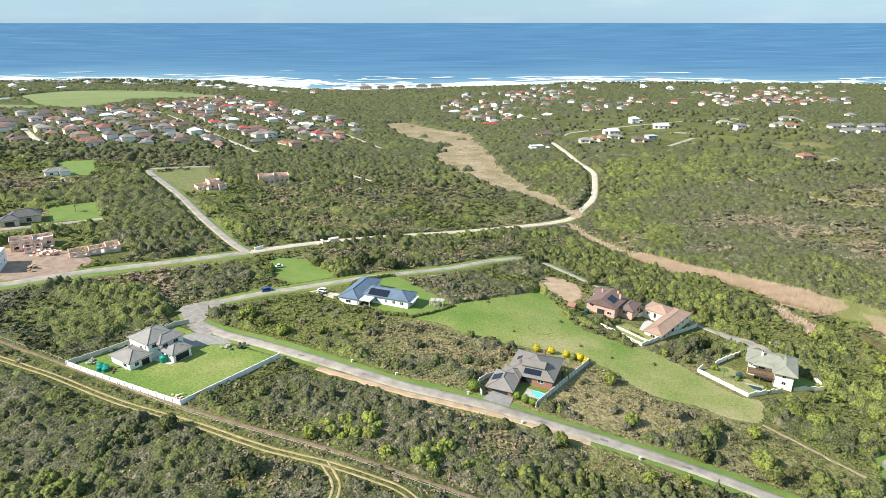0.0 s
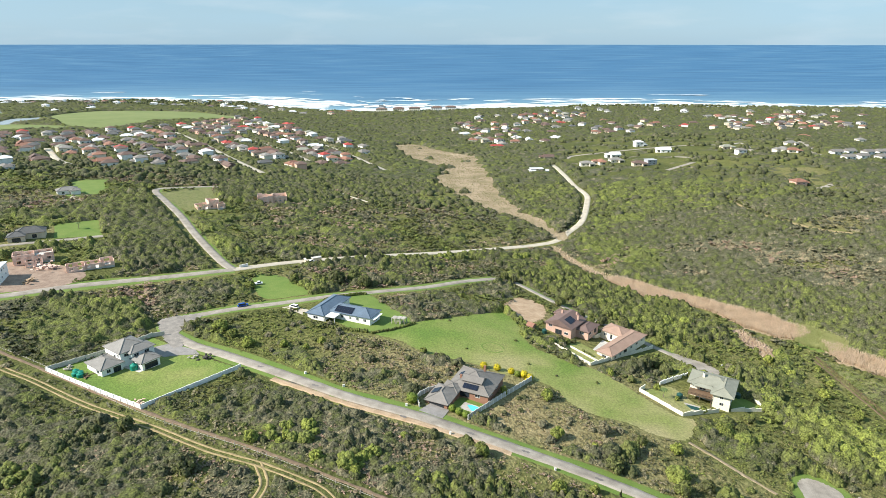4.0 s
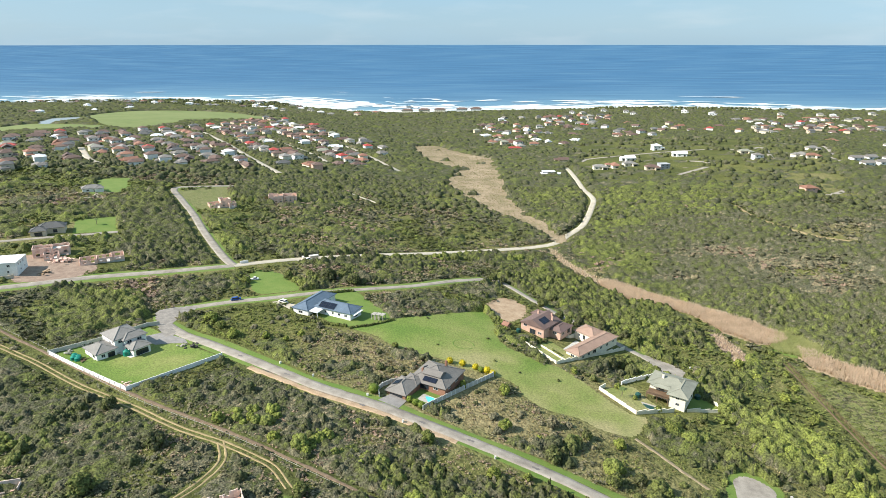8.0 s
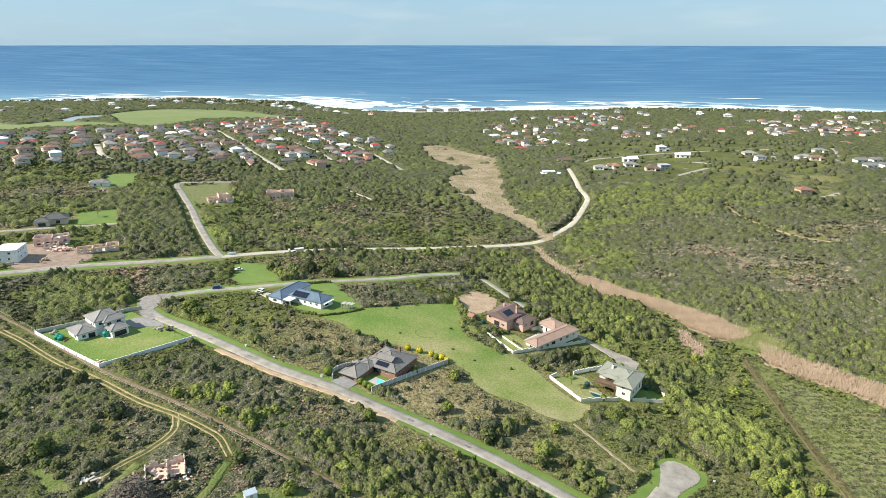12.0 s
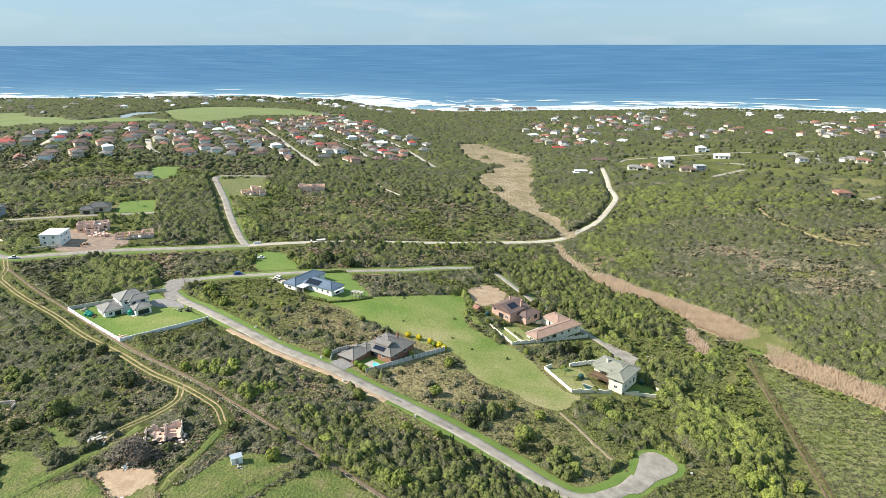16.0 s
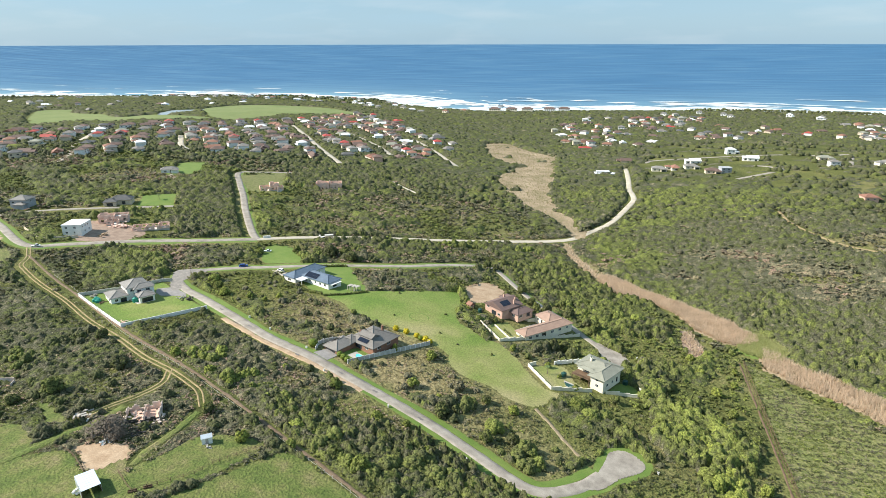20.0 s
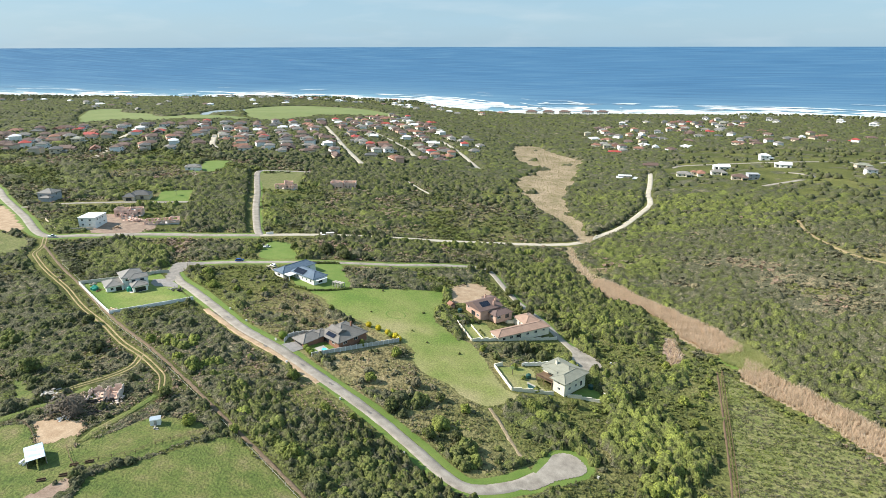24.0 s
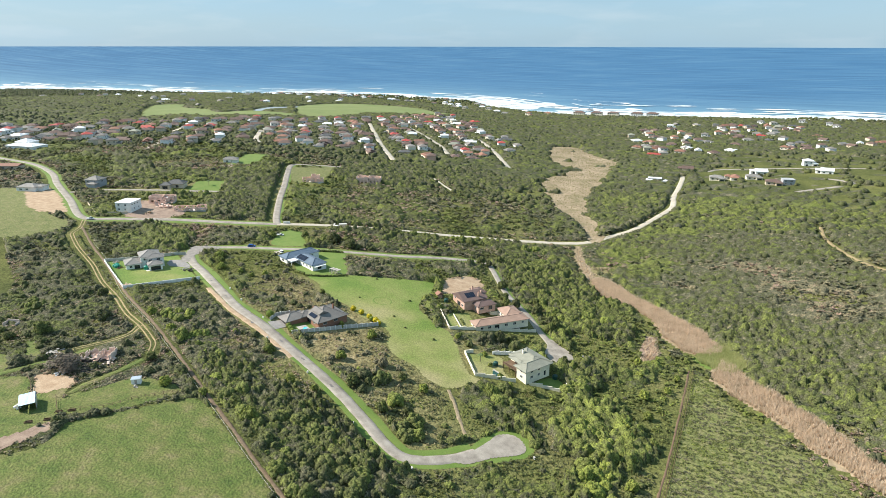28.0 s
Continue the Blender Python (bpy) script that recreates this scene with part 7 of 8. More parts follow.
zone(0.93, 0.43, [(154.6, 417.2), (214.2, 452.5), (318.4, 462.7), (294.1, 343.8), (268.7, 247.9), (233, 231.8), (205.9, 244.4), (196.3, 276.5), (174.6, 312.1), (149.2, 341.4)])
zone(0.85, 0.49, [(54.1, 584.7), (91.2, 578), (118.6, 595.2), (126.1, 544.2), (113.7, 475.2), (86.9, 453.9), (70.1, 491.8)])
zone(0.90, 0.45, [(-173.5, 674.8), (-101.8, 861.1), (-31.5, 754), (7.7, 600.6), (-62.8, 635)])
zone(0.60, 0.345, [(-73.6, 122.1), (-71.4, 148.4), (-42.8, 134.9), (-11.1, 122.3), (-16.9, 108.8), (-44.6, 108.4)])
zone(0.60, 0.40, [(-153.8, 164.6), (-101.4, 139.9), (-84.4, 144.9), (-53.7, 127.3), (-64, 107.3), (-102.9, 118.6)])
zone(0.22, 0.43, [(-85.4, 211.5), (-58, 238.8), (-16.1, 239.6), (4.8, 209.6), (8.4, 174.2), (-25.4, 179.5), (-53.2, 188.6)])
zone(0.10, 0.22, [(-65.2, 217.5), (-41.5, 232.4), (-15.3, 230.2), (-15.7, 204.4), (-41.5, 203.4)])
zone(0.16, 0.20, [(30.8, 153.4), (57, 172.9), (72.6, 162.6), (102.3, 163.8), (120.4, 147.6), (103.6, 139.4), (74.1, 142.4), (45.9, 147.7)])
zone(0.15, 0.33, [(141.1, 149.6), (159.1, 149.8), (155.7, 132.6), (134.9, 124.6), (130.5, 132.2)])
zone(0.85, 0.45, [(35.3, 108.3), (46.8, 113.2), (72.6, 112.5), (93.2, 109.7), (106.4, 105.8), (113.6, 94.2), (89.9, 75.4), (72.2, 88)])
zone(0.06, 0.20, [(126.2, 183.6), (137, 190.1), (143.2, 177.2), (140.6, 162.1), (144.4, 154.5), (134, 153.7), (129.5, 167)])
zone(0.75, 0.46, [(102.8, 175.2), (114.7, 186.3), (126.9, 186.8), (128.8, 168.7), (130.2, 153.9), (118.6, 150.3), (106.7, 157.9)])
zone(0.30, 0.30, [(257.1, 414.9), (281.3, 426.4), (311, 443.4), (288.7, 383.8), (266.7, 381.1)])
zone(0.05, 0.20, [(119.4, 178.8), (124.5, 188.8), (132.2, 173.6), (141.7, 161.9), (149.3, 154.5), (141.9, 151.2), (129.5, 161.7)])
zone(0.06, 0.36, [(155.7, 204.2), (174, 228.9), (178.5, 215.9), (178.7, 182.3), (167.5, 184.4), (160.1, 194)])
zone(0.10, 0.32, [(132.7, 245.8), (144.8, 260.8), (162.1, 241.7), (157.3, 225.7), (144, 222.6)])
zone(0.55, 0.34, [(-8.3, 252.1), (43.6, 307.5), (50.2, 286.2), (38.4, 253.3), (14.5, 231), (0.5, 228.5)])



def zoned(x, y, density, tone):
    """Density and tone of the growth, with the stretches worked in along uneven edges."""
    wide = 5 + 0.02 * np.clip(y - 100, 0, 900)
    jx, jy = x + 2 * wide * (vnoise(x, y, 9, 181) - 0.5), y + 2 * wide * (vnoise(x, y, 9, 182) - 0.5)
    for d_, t_, outline in ZONES:
        m = inside(outline, jx, jy)
        density, tone = np.where(m, 0.9 * d_ + 0.1 * density, density), np.where(m, 0.85 * t_ + 0.15 * tone, tone)
    return density, tone


def growth(x, y):
    """Density and tone of the growth at a place."""
    east, dry_, heath, lush = east_slope(x, y), dry_zone(x, y), heathy(x, y), np.clip(lushness(x, y), 0, 1)
    bright = np.clip((vnoise(x, y, 48, 31) - 0.5 + 0.30 * lush - 0.12 * dry_) * 4 + 0.35, 0, 1)
    # Beyond y 480 the tone fades to the bluer dark green: haze painted in.
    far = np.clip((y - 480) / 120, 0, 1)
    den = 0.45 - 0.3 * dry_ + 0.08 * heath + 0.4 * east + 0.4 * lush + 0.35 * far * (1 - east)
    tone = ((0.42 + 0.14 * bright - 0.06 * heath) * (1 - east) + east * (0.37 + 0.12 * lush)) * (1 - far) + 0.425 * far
    den, tone = zoned(x, y, den, tone)
    den = np.clip(den + (vnoise(x, y, 15, 5, 3) - 0.5) * 1.7 * (1 - 0.6 * den) * np.clip(0.3 + 2 * den, 0, 1) - 0.32 * russet(x, y), 0.0, 1)
    return den, np.clip(tone - 0.20 * russet(x, y), 0.05, 0.9)


def domes(x, y, size, seed):
    """Rounded crowns side by side: the height from 0 to 1, and a number for each crown."""
    u, v = x / size, y / size
    iu, iv_ = np.floor(u), np.floor(v)
    best, num = np.full(np.shape(x), 9.0), np.zeros(np.shape(x))
    for du in (-1, 0, 1):
        for dv in (-1, 0, 1):
            cu, cv = iu + du, iv_ + dv
            d = np.hypot(u - cu - 0.1 - 0.8 * lattice(cu, cv, seed), v - cv - 0.1 - 0.8 * lattice(cu, cv, seed + 1)) * (1.25 - 0.5 * lattice(cu, cv, seed + 2))
            near = d < best
            best, num = np.where(near, d, best), np.where(near, lattice(cu, cv, seed + 3), num)
    return np.sqrt(np.clip(1 - (best / 0.66) ** 2, 0, 1)), num


def canopy(x0, x1, y0, y1, step, near_, far_, size):
    """Closed growth, crown against crown, over all places between two distances from the flight."""
    X, Y = np.meshgrid(np.arange(x0, x1, step), np.arange(y0, y1, step))
    X, Y = X + rv.uniform(-0.3, 0.3, X.shape) * step, Y + rv.uniform(-0.3, 0.3, X.shape) * step
    x, y = X.ravel(), Y.ravel()
    dist = from_camera(x, y)
    on = seen(x, y) & (dist >= near_ - step) & (dist < far_ + step) & (np.interp(x, SHORE[:, 0], SHORE[:, 1]) - y > 16)
    den, tone, k = np.zeros(len(x)), np.zeros(len(x)), np.zeros(len(x))
    den[on], tone[on] = growth(x[on], y[on])
    k[on] = np.clip((den[on] - 0.42) * 4, 0, 1) * free(x[on], y[on], 0.6 if far_ < 400 else 2.5)
    if y1 > 600:
        for s_ in STREETS:
            k *= from_line(s_, x, y)[0] > 6
    for hx, hy in town_spots:
        m = (np.abs(x - hx) < 14) & (np.abs(y - hy) < 14)
        k[m] *= np.hypot(x[m] - hx, y[m] - hy) > 11
    big, num = domes(x, y, size, 3)
    small, num2 = domes(x, y, size * 0.45, 9)
    east = east_slope(x, y) * (y < 520)
    up = (0.8 + 2.2 * den) * (0.5 + 0.9 * vnoise(x, y, 19, 14)) * (1 - 0.2 * east) * (1 - 0.45 * heathy(x, y)) * np.where((tone < 0.37) & (den < 0.85), 0.5, 1.0)
    h = k * up * (0.12 + 0.95 * big * (0.45 + 0.9 * num) + 0.45 * small + rv.uniform(-0.34, 0.34, len(x)))
    Z = ground(x, y) + np.where(k > 0.02, h, -0.4)
    tint = tone + 0.22 * (num - 0.5) + 0.10 * (num2 - 0.5) + 0.14 * (vnoise(x, y, 26, 33) - 0.5) - 0.08 * (num2 < 0.12) + rv.normal(0, 0.06, len(x))
    keep = (k > 0.02).reshape(X.shape)
    cells = keep[:-1, :-1] | keep[1:, :-1] | keep[:-1, 1:] | keep[1:, 1:]
    i = np.arange(X.size).reshape(X.shape)
    f = np.stack([i[:-1, :-1], i[:-1, 1:], i[1:, 1:], i[1:, :-1]], -1)[cells]
    used, f = np.unique(f, return_inverse=True)
    f = f.reshape(-1, 4)
    me = np_mesh("canopy", np.stack([x, y, Z], -1)[used], f)
    me.materials.append(M_LEAF)
    set_attr(me, "tint", np.clip(tint, 0.05, 0.9)[used])
    tagged(new("canopy", me), "closed evergreen scrub, crown against crown", "scrub", kind="stuff")


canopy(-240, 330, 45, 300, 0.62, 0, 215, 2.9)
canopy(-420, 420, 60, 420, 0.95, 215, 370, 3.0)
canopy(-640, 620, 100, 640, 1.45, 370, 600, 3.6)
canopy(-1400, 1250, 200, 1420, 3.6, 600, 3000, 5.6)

N = 150000
x, y = rv.uniform(-520, 620, N), rv.uniform(45, 540, N)
dist = from_camera(x, y)
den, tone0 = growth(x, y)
ring_ = np.where(dist < 215, 0.32, np.where(dist < 370, 0.22, 0.10))
ok = seen(x, y) & (rv.uniform(size=N) < (0.02 + den) * ring_)
ok[ok] = free(x[ok], y[ok], 1.2)
x, y, dist, den, tone0 = x[ok], y[ok], dist[ok], den[ok], tone0[ok]
east = east_slope(x, y)
r = np.clip(rv.lognormal(0.40, 0.32, len(x)) * (0.8 + 0.4 * den), 0.7, 3.6) * np.where(dist < 370, 1.0, 1.15)
tint = np.clip(tone0 + 0.14 * (vnoise(x, y, 6, 33) - 0.5) + rv.normal(0, 0.03, len(x)) - 0.14 * (rv.uniform(size=len(x)) < 0.06), 0.05, 0.9)
tall = r * rv.uniform(0.75, 1.1, len(x)) * (1 - 0.15 * east) + 0.5 * den
for name, sel, shp in (("bushes", dist < 215, HIGH), ("bushes", (dist >= 215) & (dist < 370), MIDDLE), ("bushes", dist >= 370, LOW)):
    mass(name, shp, x[sel], y[sel], r[sel], tint[sel], M_LEAF, "thick evergreen coastal bushes in uneven clumps", "bushes", tall[sel])

# Close thickets with tall rounded crowns
THICKETS = [([(127, 186), (139, 198), (146, 216), (158, 208), (164, 190), (167, 160), (168, 128), (156, 138), (148, 156), (138, 168), (133, 178)], 2.5, 0.48, 0.62),
            ([(38, 106), (52, 96), (70, 87), (92, 78), (108, 84), (104, 100), (92, 108), (70, 112), (52, 112)], 2.4, 0.24, 0.62),
            ([(56, 332), (75, 300), (92, 276), (112, 258), (126, 240), (146, 240), (150, 262), (128, 285), (108, 312), (92, 348), (74, 372)], 2.3, 0.26, 0.62),
            ([(103, 171), (112, 158), (124, 162), (128, 176), (121, 184), (112, 179)], 2.2, 0.25, 0.75),
            ([(90, 208), (98, 206), (110, 214), (113, 222), (106, 225), (97, 218)], 2.3, 0.2, 0.9),
            ([(-64, 276), (-46, 260), (-20, 268), (-14, 280), (-34, 290), (-50, 284)], 2.8, 0.14, 0.9),
            ([(-36, 326), (10, 350), (60, 382), (66, 372), (20, 340), (-30, 312)], 2.0, 0.36, 0.6),
            ([(62, 146), (74, 140), (80, 148), (70, 152)], 2.0, 0.2, 0.7),
            ([(78, 128), (92, 124), (104, 121), (112, 124), (110, 134), (98, 140), (86, 140)], 2.0, 0.3, 0.5),
            ([(-36, 139), (-30, 134), (10, 117), (36, 105), (41, 111), (14, 125), (-24, 144)], 1.7, 0.36, 0.5),
            ([(-100, 108), (-92, 117), (-88, 128), (-82, 140), (-78, 136), (-84, 118), (-92, 106)], 1.7, 0.22, 0.9)]
tx, ty, tr, tt = [], [], [], []
for poly, rad, tone, share in THICKETS:
    p = np.array(poly, float)
    lo, hi = p.min(0), p.max(0)
    s_ = rad * 1.05
    X, Y = np.meshgrid(np.arange(lo[0], hi[0], s_), np.arange(lo[1], hi[1], s_))
    X, Y = X.ravel() + rv.uniform(-0.5, 0.5, X.size) * s_, Y.ravel() + rv.uniform(-0.5, 0.5, Y.size) * s_
    ok = inside(smooth_line(poly, 4, True), X, Y) & (rv.uniform(size=len(X)) < share * np.clip(0.5 + (vnoise(X, Y, 12, 91) - 0.45) * 4, 0.3, 1.2))
    X, Y = X[ok], Y[ok]
    ok = free(X, Y, 1.0) & (growth(X, Y)[0] > 0.4)
    X, Y = X[ok], Y[ok]
    tx.append(X)
    ty.append(Y)
    tr.append(rad * rv.lognormal(-0.14, 0.42, len(X)))
    tt.append(leafy(np.clip(tone + 0.8 * (vnoise(X, Y, 13, 92) - 0.52) + rv.normal(0, 0.06, len(X)), -0.42, 0.76)))
tx, ty, tr, tt = (np.concatenate(q) for q in (tx, ty, tr, tt))
mass("thicket", HIGH, tx, ty, np.clip(tr, 1.0, 3.8), tt, M_LEAF, "tall close thicket of rounded evergreen crowns", "thicket", np.clip(tr, 1.0, 3.8) * 1.25)

# Low scrub and heath: an unbroken carpet between the thickets
for near_, far_, step_, shp, size_ in ((0, 240, 1.6, SCRUB, 1.0), (240, 400, 2.6, CARPET, 1.65), (400, 2000, 4.0, CARPET, 2.4)):
    X, Y = np.meshgrid(np.arange(-520, 620, step_), np.arange(45, 520, step_))
    x, y = X.ravel() + rv.uniform(-0.6, 0.6, X.size) * step_, Y.ravel() + rv.uniform(-0.6, 0.6, Y.size) * step_
    dist = from_camera(x, y)
    ok = seen(x, y) & (dist >= near_) & (dist < far_)
    x, y = x[ok], y[ok]
    heath, east, dry_ = heathy(x, y), east_slope(x, y), dryness(x, y)
    zone = dry_zone(x, y)
    gap = np.clip(0.18 + 1.2 * (dry_ - 0.30) + 1.0 * (vnoise(x, y, 11, 15) - 0.55) - 0.36 * heath - 0.3 * east + 0.28 * zone, 0.02, 0.9)
    ok = rv.uniform(size=len(x)) > gap
    ok[ok] = free(x[ok], y[ok], 0.25)
    x, y, heath, east, zone = x[ok], y[ok], heath[ok], east[ok], zone[ok]
    size = 0.55 + 0.95 * vnoise(x, y, 17, 16)
    r = size_ * size * rv.uniform(0.75, 1.3, len(x))
    lush = np.clip(lushness(x, y), 0, 1)
    brown = np.clip(np.clip((vnoise(x, y, 42, 37) - 0.55) * 7, 0, 1) * (1 - lush) + 0.6 * russet(x, y), 0, 1.2)
    green = np.clip((vnoise(x, y, 48, 31) - 0.5 + 0.3 * lush) * 4 + 0.4, 0, 1) * (1 - 0.75 * heath) * (1 - 0.6 * east)
    tint = 0.27 + 0.36 * green - 0.03 * heath - 0.05 * east - 0.05 * zone + 0.22 * (vnoise(x, y, 9, 34) - 0.5) + rv.normal(0, 0.05, len(x)) - 0.22 * brown - 0.14 * (1 - heath) * (1 - east) * (1 - green)
    mass("low_scrub", shp, x, y, r, np.clip(tint, 0.0, 1.0), M_LEAF, "low grey-green heath and scrub", "scrub", r * 0.7)

# Dry grass between the bushes
N = 70000
x, y = rv.uniform(-200, 330, N), rv.uniform(45, 330, N)
dr = np.clip(dryness(x, y) + 0.15 * dry_zone(x, y), 0, 1)
ok = seen(x, y) & free(x, y, -1.2) & (rv.uniform(size=N) < np.clip(dr * 1.3 - 0.15, 0.02, 0.9) * (1 - 0.8 * heathy(x, y))) & (from_camera(x, y) < 330)
x, y, dr = x[ok], y[ok], dr[ok]
r = rv.uniform(0.5, 1.0, len(x))
mass("dry_grass", TUFT, x, y, r, np.clip(0.05 + dr * 0.8 + rv.normal(0, 0.2, len(x)), 0, 1), M_TUFT, "tussocks of dry straw-coloured grass", "grass", r * 0.75)

# Rough growth in rows on the fallow plot
N = 15000
x, y = rv.uniform(180, 290, N), rv.uniform(95, 240, N)
y = np.round(y / 3.1) * 3.1 + rv.normal(0, 0.75, N) + 3.0 * np.sin(x / 15) + 5 * (vnoise(x, y, 26, 66) - 0.5)
ok = inside(FALLOW, x, y)
x, y = x[ok], y[ok]
r = rv.uniform(0.4, 0.95, len(x))
mass("fallow_growth", SCRUB, x, y, r, np.clip(rv.normal(0.44, 0.13, len(x)) + 0.8 * (vnoise(x, y, 14, 64) - 0.5), 0.2, 0.85), M_LEAF, "low rough growth in long ribs", "scrub", r * 0.6)

# Tufts in the paddocks
N = 5200
x, y = rv.uniform(-35, 120, N), rv.uniform(10, 100, N)
ok = (inside(PADDOCK, x, y) | inside(SMALL_PADDOCK, x, y) | inside(ROUND_PADDOCK, x, y)) & (vnoise(x, y, 7, 51) > 0.5)
x, y = x[ok], y[ok]
r = rv.uniform(0.25, 0.5, len(x))
mass("paddock_tufts", TUFT, x, y, r, np.clip(rv.normal(0.25, 0.25, len(x)), 0, 1), M_TUFT, "short grazed grass tufts", "grass", r * 0.6)

# Reeds
def reeds(poly, n_, mat, label, h0, tint_mid):
    p = np.array(poly)
    x, y = rv.uniform(p[:, 0].min() - 6, p[:, 0].max() + 6, n_), rv.uniform(p[:, 1].min() - 6, p[:, 1].max() + 6, n_)
    ok = inside(smooth_line(poly, 4, True), x + 5 * (vnoise(x, y, 9, 71) - 0.5), y + 5 * (vnoise(x, y, 9, 72) - 0.5))
    x, y = x[ok], y[ok]
    r = rv.uniform(0.5, 0.9, len(x))
    mass("reeds", REED_TUFT, x, y, r, np.clip(rv.normal(tint_mid, 0.15, len(x)), 0, 1), mat, label, "reeds", h0 * rv.uniform(0.8, 1.1, len(x)), 0.0)


reeds(REEDS, 46000, M_REED, "dense dry tan reeds along the stream", 2.2, 0.8)
reeds(REED_LINK, 3400, M_REED, "thin dry reeds below the road crossing", 1.6, 0.6)
reeds(LOW_REEDS, 36000, M_REED, "dense dry tan reeds below the plot", 2.4, 0.8)
reeds(GREEN_REEDS, 9000, M_GREENREED, "pale green reeds across the stream", 1.8, 0.55)
reeds(UPPER_REEDS, 22000, M_TUFT, "dry grass and reeds on the valley floor", 1.0, 0.42)
reeds(REED_SPUR, 1500, M_REED, "thin brown reeds beside the stream", 1.6, 0.5)

# Far woods and gardens up to the shore
N = 60000
x, y = rv.uniform(-2100, 1500, N), 470 + 1170 * rv.uniform(size=N) ** 1.25
shore = np.interp(x, SHORE[:, 0], SHORE[:, 1]) - y
spots = np.array(town_spots)
ok = seen(x, y) & (shore > 14) & free(x, y, 2.0)
for s_ in STREETS:
    ok &= from_line(s_, x, y)[0] > 5
x, y = x[ok], y[ok]
near_house = np.array([np.min(np.hypot(spots[:, 0] - a, spots[:, 1] - b_)) for a, b_ in zip(x, y)])
west, east = inside(TOWN_WEST, x, y), inside(TOWN_EAST, x, y)
den = np.clip((vnoise(x, y, 60, 9, 4) - 0.45) * 4 + 0.6, 0.4, 1.0)
den = np.where(west, 1.2, den) * np.where(dryness(x, y) > 0.55, 0.5, 1)
ok = (near_house > np.where(west, 8.0, 9.5)) & (rv.uniform(size=len(x)) < den)
x, y, west = x[ok], y[ok], west[ok]
r = np.where(west, rv.uniform(1.8, 4.0, len(x)), rv.uniform(2.2, 4.6, len(x)))
# Same bluer far tone for the woods, haze put into their leaf colour.
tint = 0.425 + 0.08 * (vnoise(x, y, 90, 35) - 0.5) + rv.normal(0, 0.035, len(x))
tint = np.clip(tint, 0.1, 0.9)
gd = growth(x, y)[0]
sel = west | (gd > 0.40)
x, y, r, tint, west = x[sel], y[sel], r[sel], tint[sel], west[sel]
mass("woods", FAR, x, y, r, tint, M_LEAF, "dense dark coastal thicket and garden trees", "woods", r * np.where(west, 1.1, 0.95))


# Garden trees between the town houses
x, y = rv.uniform(-720, -70, 16000), rv.uniform(350, 1090, 16000)
ok = inside(TOWN_WEST, x, y)
for s_ in STREETS:
    ok &= from_line(s_, x, y)[0] > 5.5
x, y = x[ok], y[ok]
ok = np.array([np.min(np.hypot(spots[:, 0] - a, spots[:, 1] - b_)) for a, b_ in zip(x, y)]) > 7.0
x, y = x[ok], y[ok]
r = rv.uniform(1.2, 3.2, len(x))
mass("garden_trees", LOW, x, y, r, np.clip(rv.normal(0.43, 0.05, len(x)), 0.2, 0.7), M_LEAF, "dark garden trees and hedges between the town houses", "trees", r * 1.1)

# Trees that stand alone
def tree_master(k, tint, lobes=9, leaves=420, leaf=0.125, bare=False):
    rng = np.random.default_rng(100 + k)
    V, F = bush_shape(rng, lobes, leaves, leaf, core=not bare, flat=0.85)
    me = np_mesh("crown", V + (0, 0, 0.12), F)
    me.materials.append(M_LEAF)
    set_attr(me, "tint", np.clip(np.full(len(V), leafy(tint) if tint < 0.75 else (0.24 if tint < 0.9 else 0.03)) + np.repeat(rng.normal(0, 0.05, len(V) // 4 + 1), 4)[: len(V)], 0, 1))
    bm = bmesh.new()
    cone(bm, (0, 0, -0.3), (0.03, 0.02, 0.35), 0.075, 0.05, 8)
    for j in range(8 if bare else 5):
        a = j * 2.4 + k
        tip = (0.55 * math.cos(a), 0.55 * math.sin(a), 0.62 + 0.2 * math.sin(j * 3.1))
        cone(bm, (0.03, 0.02, 0.3), tip, 0.04, 0.012, 6)
        if bare:
            for q in range(4):
                b_ = a + (q - 1.5) * 0.5
                cone(bm, tip, (tip[0] + 0.4 * math.cos(b_), tip[1] + 0.4 * math.sin(b_), tip[2] + 0.12 * q - 0.1), 0.014, 0.005, 4)
    tm = bpy.data.meshes.new("trunk")
    bm.to_mesh(tm)
    bm.free()
    tm.materials.append(M_BARK)
    return me, tm


def bare_tree():
    me, tm = tree_master(40, 0.93, 9, 1500, 0.055, True)
    for q in (me, tm):
        q.materials[0] = M_TWIG
    return me, tm


TREES = {"dark": [tree_master(k, 0.10 + 0.05 * k) for k in range(4)], "green": [tree_master(10 + k, 0.36 + 0.07 * k) for k in range(4)], "bright": [tree_master(20 + k, 0.62 + 0.05 * k) for k in range(3)],
         "grey": [tree_master(30, 0.80)], "bare": [bare_tree()]}
TREE_LABEL = {"dark": "dense dark green coastal tree with a rounded uneven crown", "green": "green bushy tree among the scrub", "bright": "bright light-green bushy tree", "grey": "grey-green bush standing alone", "bare": "sprawling bare brown tree without leaves"}
tree_count = [0]


def tree(x, y, r, look_="green", h=None):
    crowns = TREES[look_]
    me, tm = crowns[tree_count[0] % len(crowns)]
    tree_count[0] += 1
    ob = tagged(new("tree"), TREE_LABEL[look_], "tree")
    ob.matrix_basis = pose(*at(x, y), 0, 0, tree_count[0] * 77) @ Matrix.Diagonal((r, r, h or r * 1.15, 1))
    part("trunk", tm, None, ob)
    part("crown", me, None, ob)


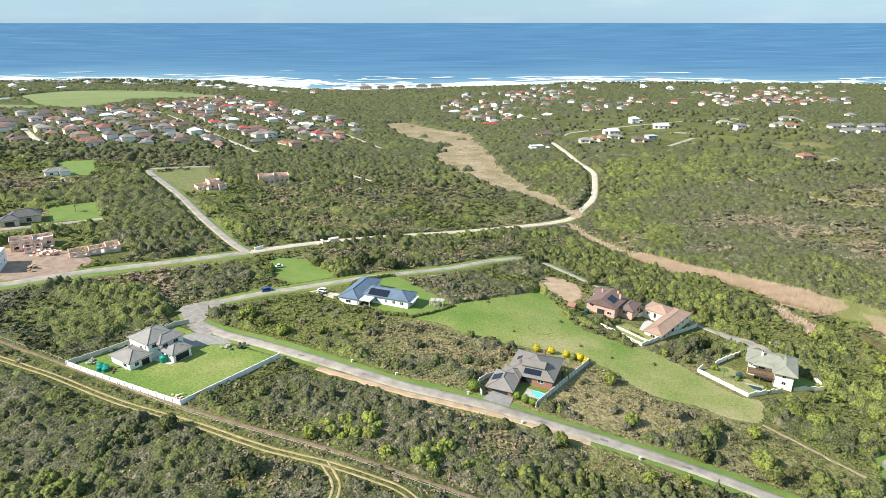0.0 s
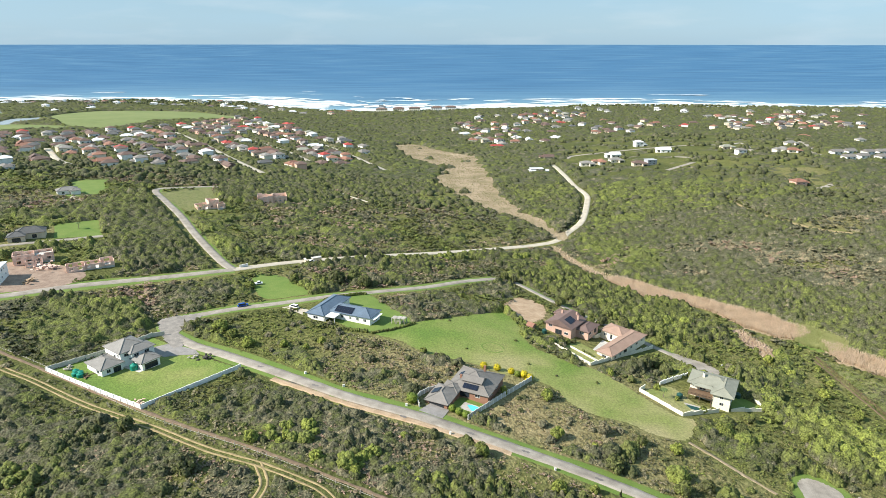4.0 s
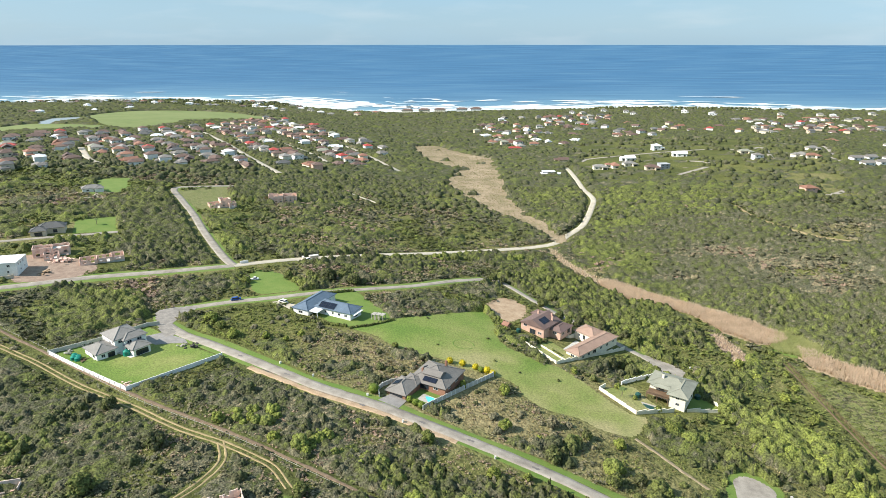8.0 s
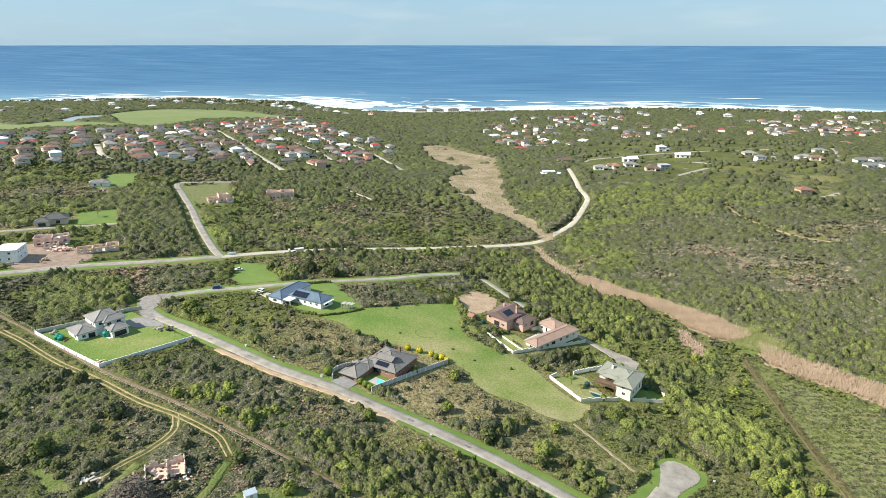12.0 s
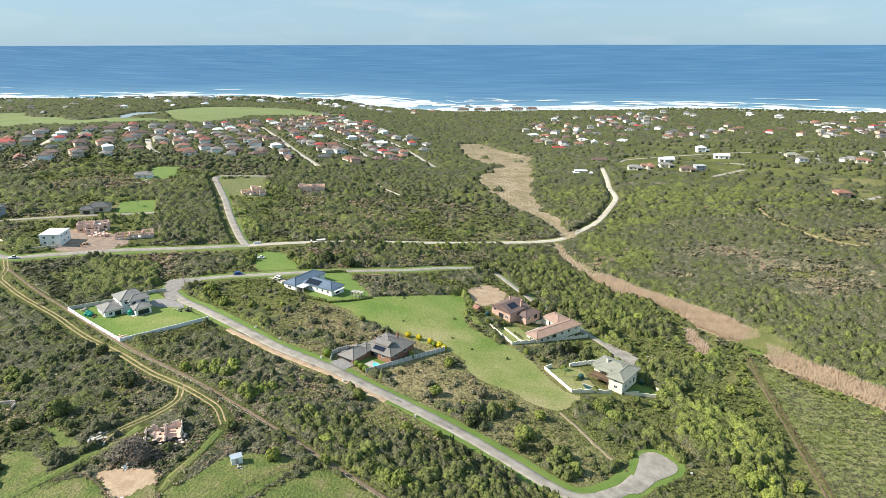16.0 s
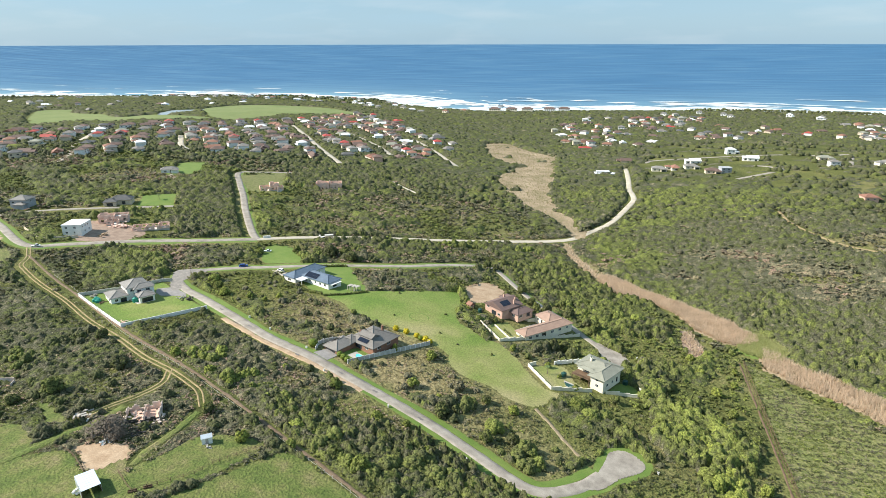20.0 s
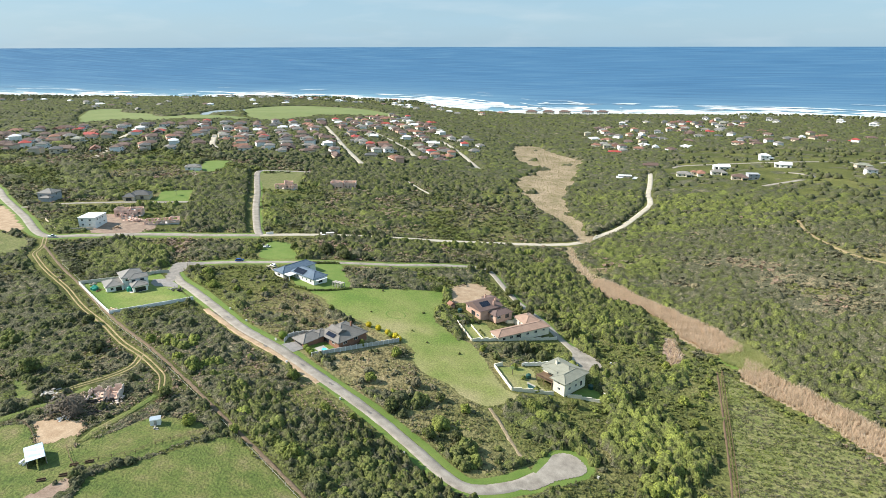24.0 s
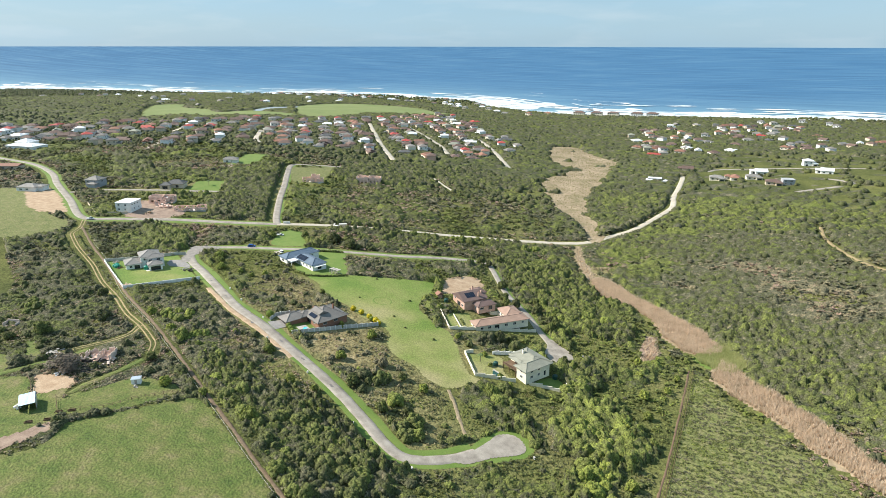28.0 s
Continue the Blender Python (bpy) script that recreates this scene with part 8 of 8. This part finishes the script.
for x, y, r in ((31.2, 135.5, 2.9), (69.9, 138, 3.4), (82.1, 154.9, 2.2), (92.7, 153, 2.4), (78.7, 148.4, 1.7), (66.8, 114.2, 2.6), (72.9, 114.6, 2.4), (87.2, 131.1, 2.8), (95.7, 135.1, 2.4), (57.5, 96.9, 3.6), (48, 100.4, 2.8), (127.9, 181, 2.4), (113.6, 169.9, 3.0), (121, 172, 2.6)):
    tree(x, y, r, "dark" if tree_count[0] % 3 else "green")
for x, y, r in ((55.1, 150.9, 2.6), (51.7, 123.8, 2.4), (57.6, 114.9, 2.0), (61.6, 125.7, 1.7), (34.6, 98.3, 2.0), (54.5, 174.6, 2.6), (83.1, 205.1, 1.6), (62.7, 225, 2.0), (8.6, 140, 1.5), (-43.2, 196.1, 1.9), (10.1, 197.8, 1.7), (112.5, 184, 1.7), (105, 190.5, 1.2), (99.5, 197, 1.6)):
    tree(x, y, r, "green")
for x, y, r in ((99.3, 214.5, 3.6), (94, 211.5, 2.6), (104.5, 218.5, 3.0), (115.3, 243.4, 3.2), (102.3, 259.6, 2.8), (81.9, 265.6, 2.8), (74.1, 282, 3.2), (131.5, 208.7, 2.6), (-38.8, 273.2, 4.8), (-25.2, 271, 4.2), (-31, 278, 4.4), (-59.8, 270.5, 3.2), (-50.5, 263.3, 2.8), (-72.7, 137.3, 3.2), (1.8, 104.1, 2.5), (70, 228, 1.6), (67.5, 226.2, 1.6), (73, 230.4, 1.4)):
    tree(x, y, r, "dark")
for x, y, r in ((47.4, 312.3, 3.2), (55.9, 324, 3), (52.6, 312.6, 2.4), (74.4, 282.8, 2.6), (80.6, 292.3, 2.8), (85.7, 258.7, 2.6), (91, 258.9, 3), (102.5, 263.2, 3.2), (97.6, 273.9, 2.2), (116.9, 247.5, 3.6), (112.4, 252.7, 2.6), (131.5, 213.1, 2.8), (92.3, 296.4, 2.4), (69.8, 305.7, 2)):
    tree(x, y, r, "dark", r * 1.35)
for x, y, r in ((-34.5, 133.7, 2.5), (-24.9, 136.2, 1.8), (-14, 126, 2.1), (-6.8, 126.6, 1.9), (-2.3, 121.2, 1.7), (20.1, 95.1, 2.4), (-34.2, 194.8, 1.5), (-29.5, 199.7, 2.0), (118.5, 179.5, 1.8), (83, 203, 1.5), (66, 148, 1.4)):
    tree(x, y, r, "bright")
for x, y, r in ((-54.8, 97.9, 4.2), (-46.9, 119.2, 3.8), (-60.8, 88.4, 2.6), (-73.7, 210.7, 3.6), (-57.2, 196, 3.0), (-66, 204, 2.8), (-78.4, 260.7, 2.8), (-57.2, 320, 2.4)):
    tree(x, y, r, "dark" if y < 130 else "green", r * 0.95)
tree(70.9, 158.2, 2.6, "grey")
for x, y, r in ((47.1, 221.3, 0.8), (50.6, 200.1, 0.7), (63.5, 211.4, 0.7), (75.8, 193.4, 0.8), (18.9, 233.9, 0.7), (59.5, 215.3, 0.6), (26.5, 206.2, 0.6), (39.5, 173.2, 1.5), (60.5, 193.8, 0.6)):
    tree(x, y, r, "dark" if r < 1 else "green", r * 0.8 if r < 1 else 2.6)
tree(-17.6, 83.4, 6.4, "bare", 4.4)
tree(-13.6, 82.0, 3.6, "bare", 3.2)
for x, y, r in ((163, 222, 2.4), (168, 206, 2.6), (172, 190, 2.4), (176, 216, 2.0), (166, 176, 2.8), (177, 172, 2.2), (172, 158, 2.6), (160, 236, 2.4), (178, 230, 1.6), (175, 142, 2.6)):
    tree(x, y, r, "bright" if tree_count[0] % 3 else "green")

# Clipped round shrubs at the grey house
M_GOLD = material("golden_leaves", [(0.3, (0.36, 0.30, 0.008)), (0.7, (0.52, 0.42, 0.012))], 0.5, 3.0, 0.8, 0, 0, 0, 0.15, island=0.25)
M_HEDGE = material("hedge_leaves", [(0.3, (0.10, 0.15, 0.016)), (0.7, (0.15, 0.19, 0.022))], 0.5, 3.0, 0.8, 0, 0, 0, 0.15, island=0.25)


def shrub_mesh(seed, mat):
    rng = np.random.default_rng(seed)
    iv, jf = ico()
    d = rng.normal(size=(260, 3))
    d /= np.linalg.norm(d, axis=1, keepdims=True)
    p = d * rng.uniform(0.92, 1.06, (260, 1)) + (0, 0, 0.9)
    nrm = d + rng.normal(size=d.shape) * 0.35
    a = np.cross(nrm, rng.normal(size=d.shape))
    a /= np.linalg.norm(a, axis=1, keepdims=True)
    b_ = np.cross(d, a)
    V = np.concatenate([iv * 0.93 + (0, 0, 0.9), np.stack([p - a * 0.13, p - b_ * 0.1, p + a * 0.13, p + b_ * 0.1], 1).reshape(-1, 3)])
    i = 12 + 4 * np.arange(260)
    F = np.concatenate([jf, np.stack([i, i + 1, i + 2], -1), np.stack([i, i + 2, i + 3], -1)])
    me = np_mesh("shrub", V, F)
    me.materials.append(mat)
    return me


gold, hedge = shrub_mesh(1, M_GOLD), shrub_mesh(2, M_HEDGE)
for x, y, r, me, text in ((33, 191.5, 1.45, gold, "g"), (38, 191, 1.45, gold, "g"), (43.2, 190, 1.4, gold, "g"), (45.4, 188.6, 1.3, hedge, "h"), (47.7, 188.5, 1.6, gold, "g"), (49.9, 187.6, 1.3, gold, "g"), (48.4, 185.3, 0.8, gold, "g"),
                          (22.2, 157.8, 1.3, hedge, "h"), (24.4, 156.4, 1.35, hedge, "h"), (26.6, 155.0, 1.3, hedge, "h"), (9.2, 160.6, 2.0, hedge, "h")):
    ob = tagged(new("clipped_shrub", me), "golden-yellow round clipped shrub beside the garden wall" if text == "g" else "green round clipped shrub beside the drive", "shrub", "clipped shrubs")
    ob.matrix_basis = pose(*at(x, y), 0, 0, x * 40) @ Matrix.Diagonal((r, r, r * 0.95, 1))


def hedge_row(pts, w_, h, label):
    p = smooth_line(pts, 0.7)
    rr = rv.uniform(0.8, 1.15, len(p)) * w_ / 2
    x_, y_ = p[:, 0] + rv.normal(0, 0.12, len(p)), p[:, 1] + rv.normal(0, 0.12, len(p))
    mass("hedge", MIDDLE, x_, y_, rr * 1.3, np.clip(rv.normal(0.55, 0.05, len(p)), 0, 0.9), M_LEAF, label, "hedge", np.full(len(p), h) * rv.uniform(0.8, 1.1, len(p)))


hedge_row([(-44, 229), (-40, 222), (-32, 216.5), (-22, 214), (-14, 213)], 1.4, 1.6, "dark clipped hedge before the blue-roofed house")
hedge_row([(-40.5, 238), (-37, 250), (-22.5, 259.5)], 1.4, 1.6, "dark hedge along the road")
hedge_row([(-12, 212), (-4, 217.5), (4.5, 226.5)], 1.2, 1.2, "low hedge along the garden's edge")
hedge_row([(75.5, 222.5), (79.2, 218.4)], 1.0, 0.9, "low dark hedge on the terrace")
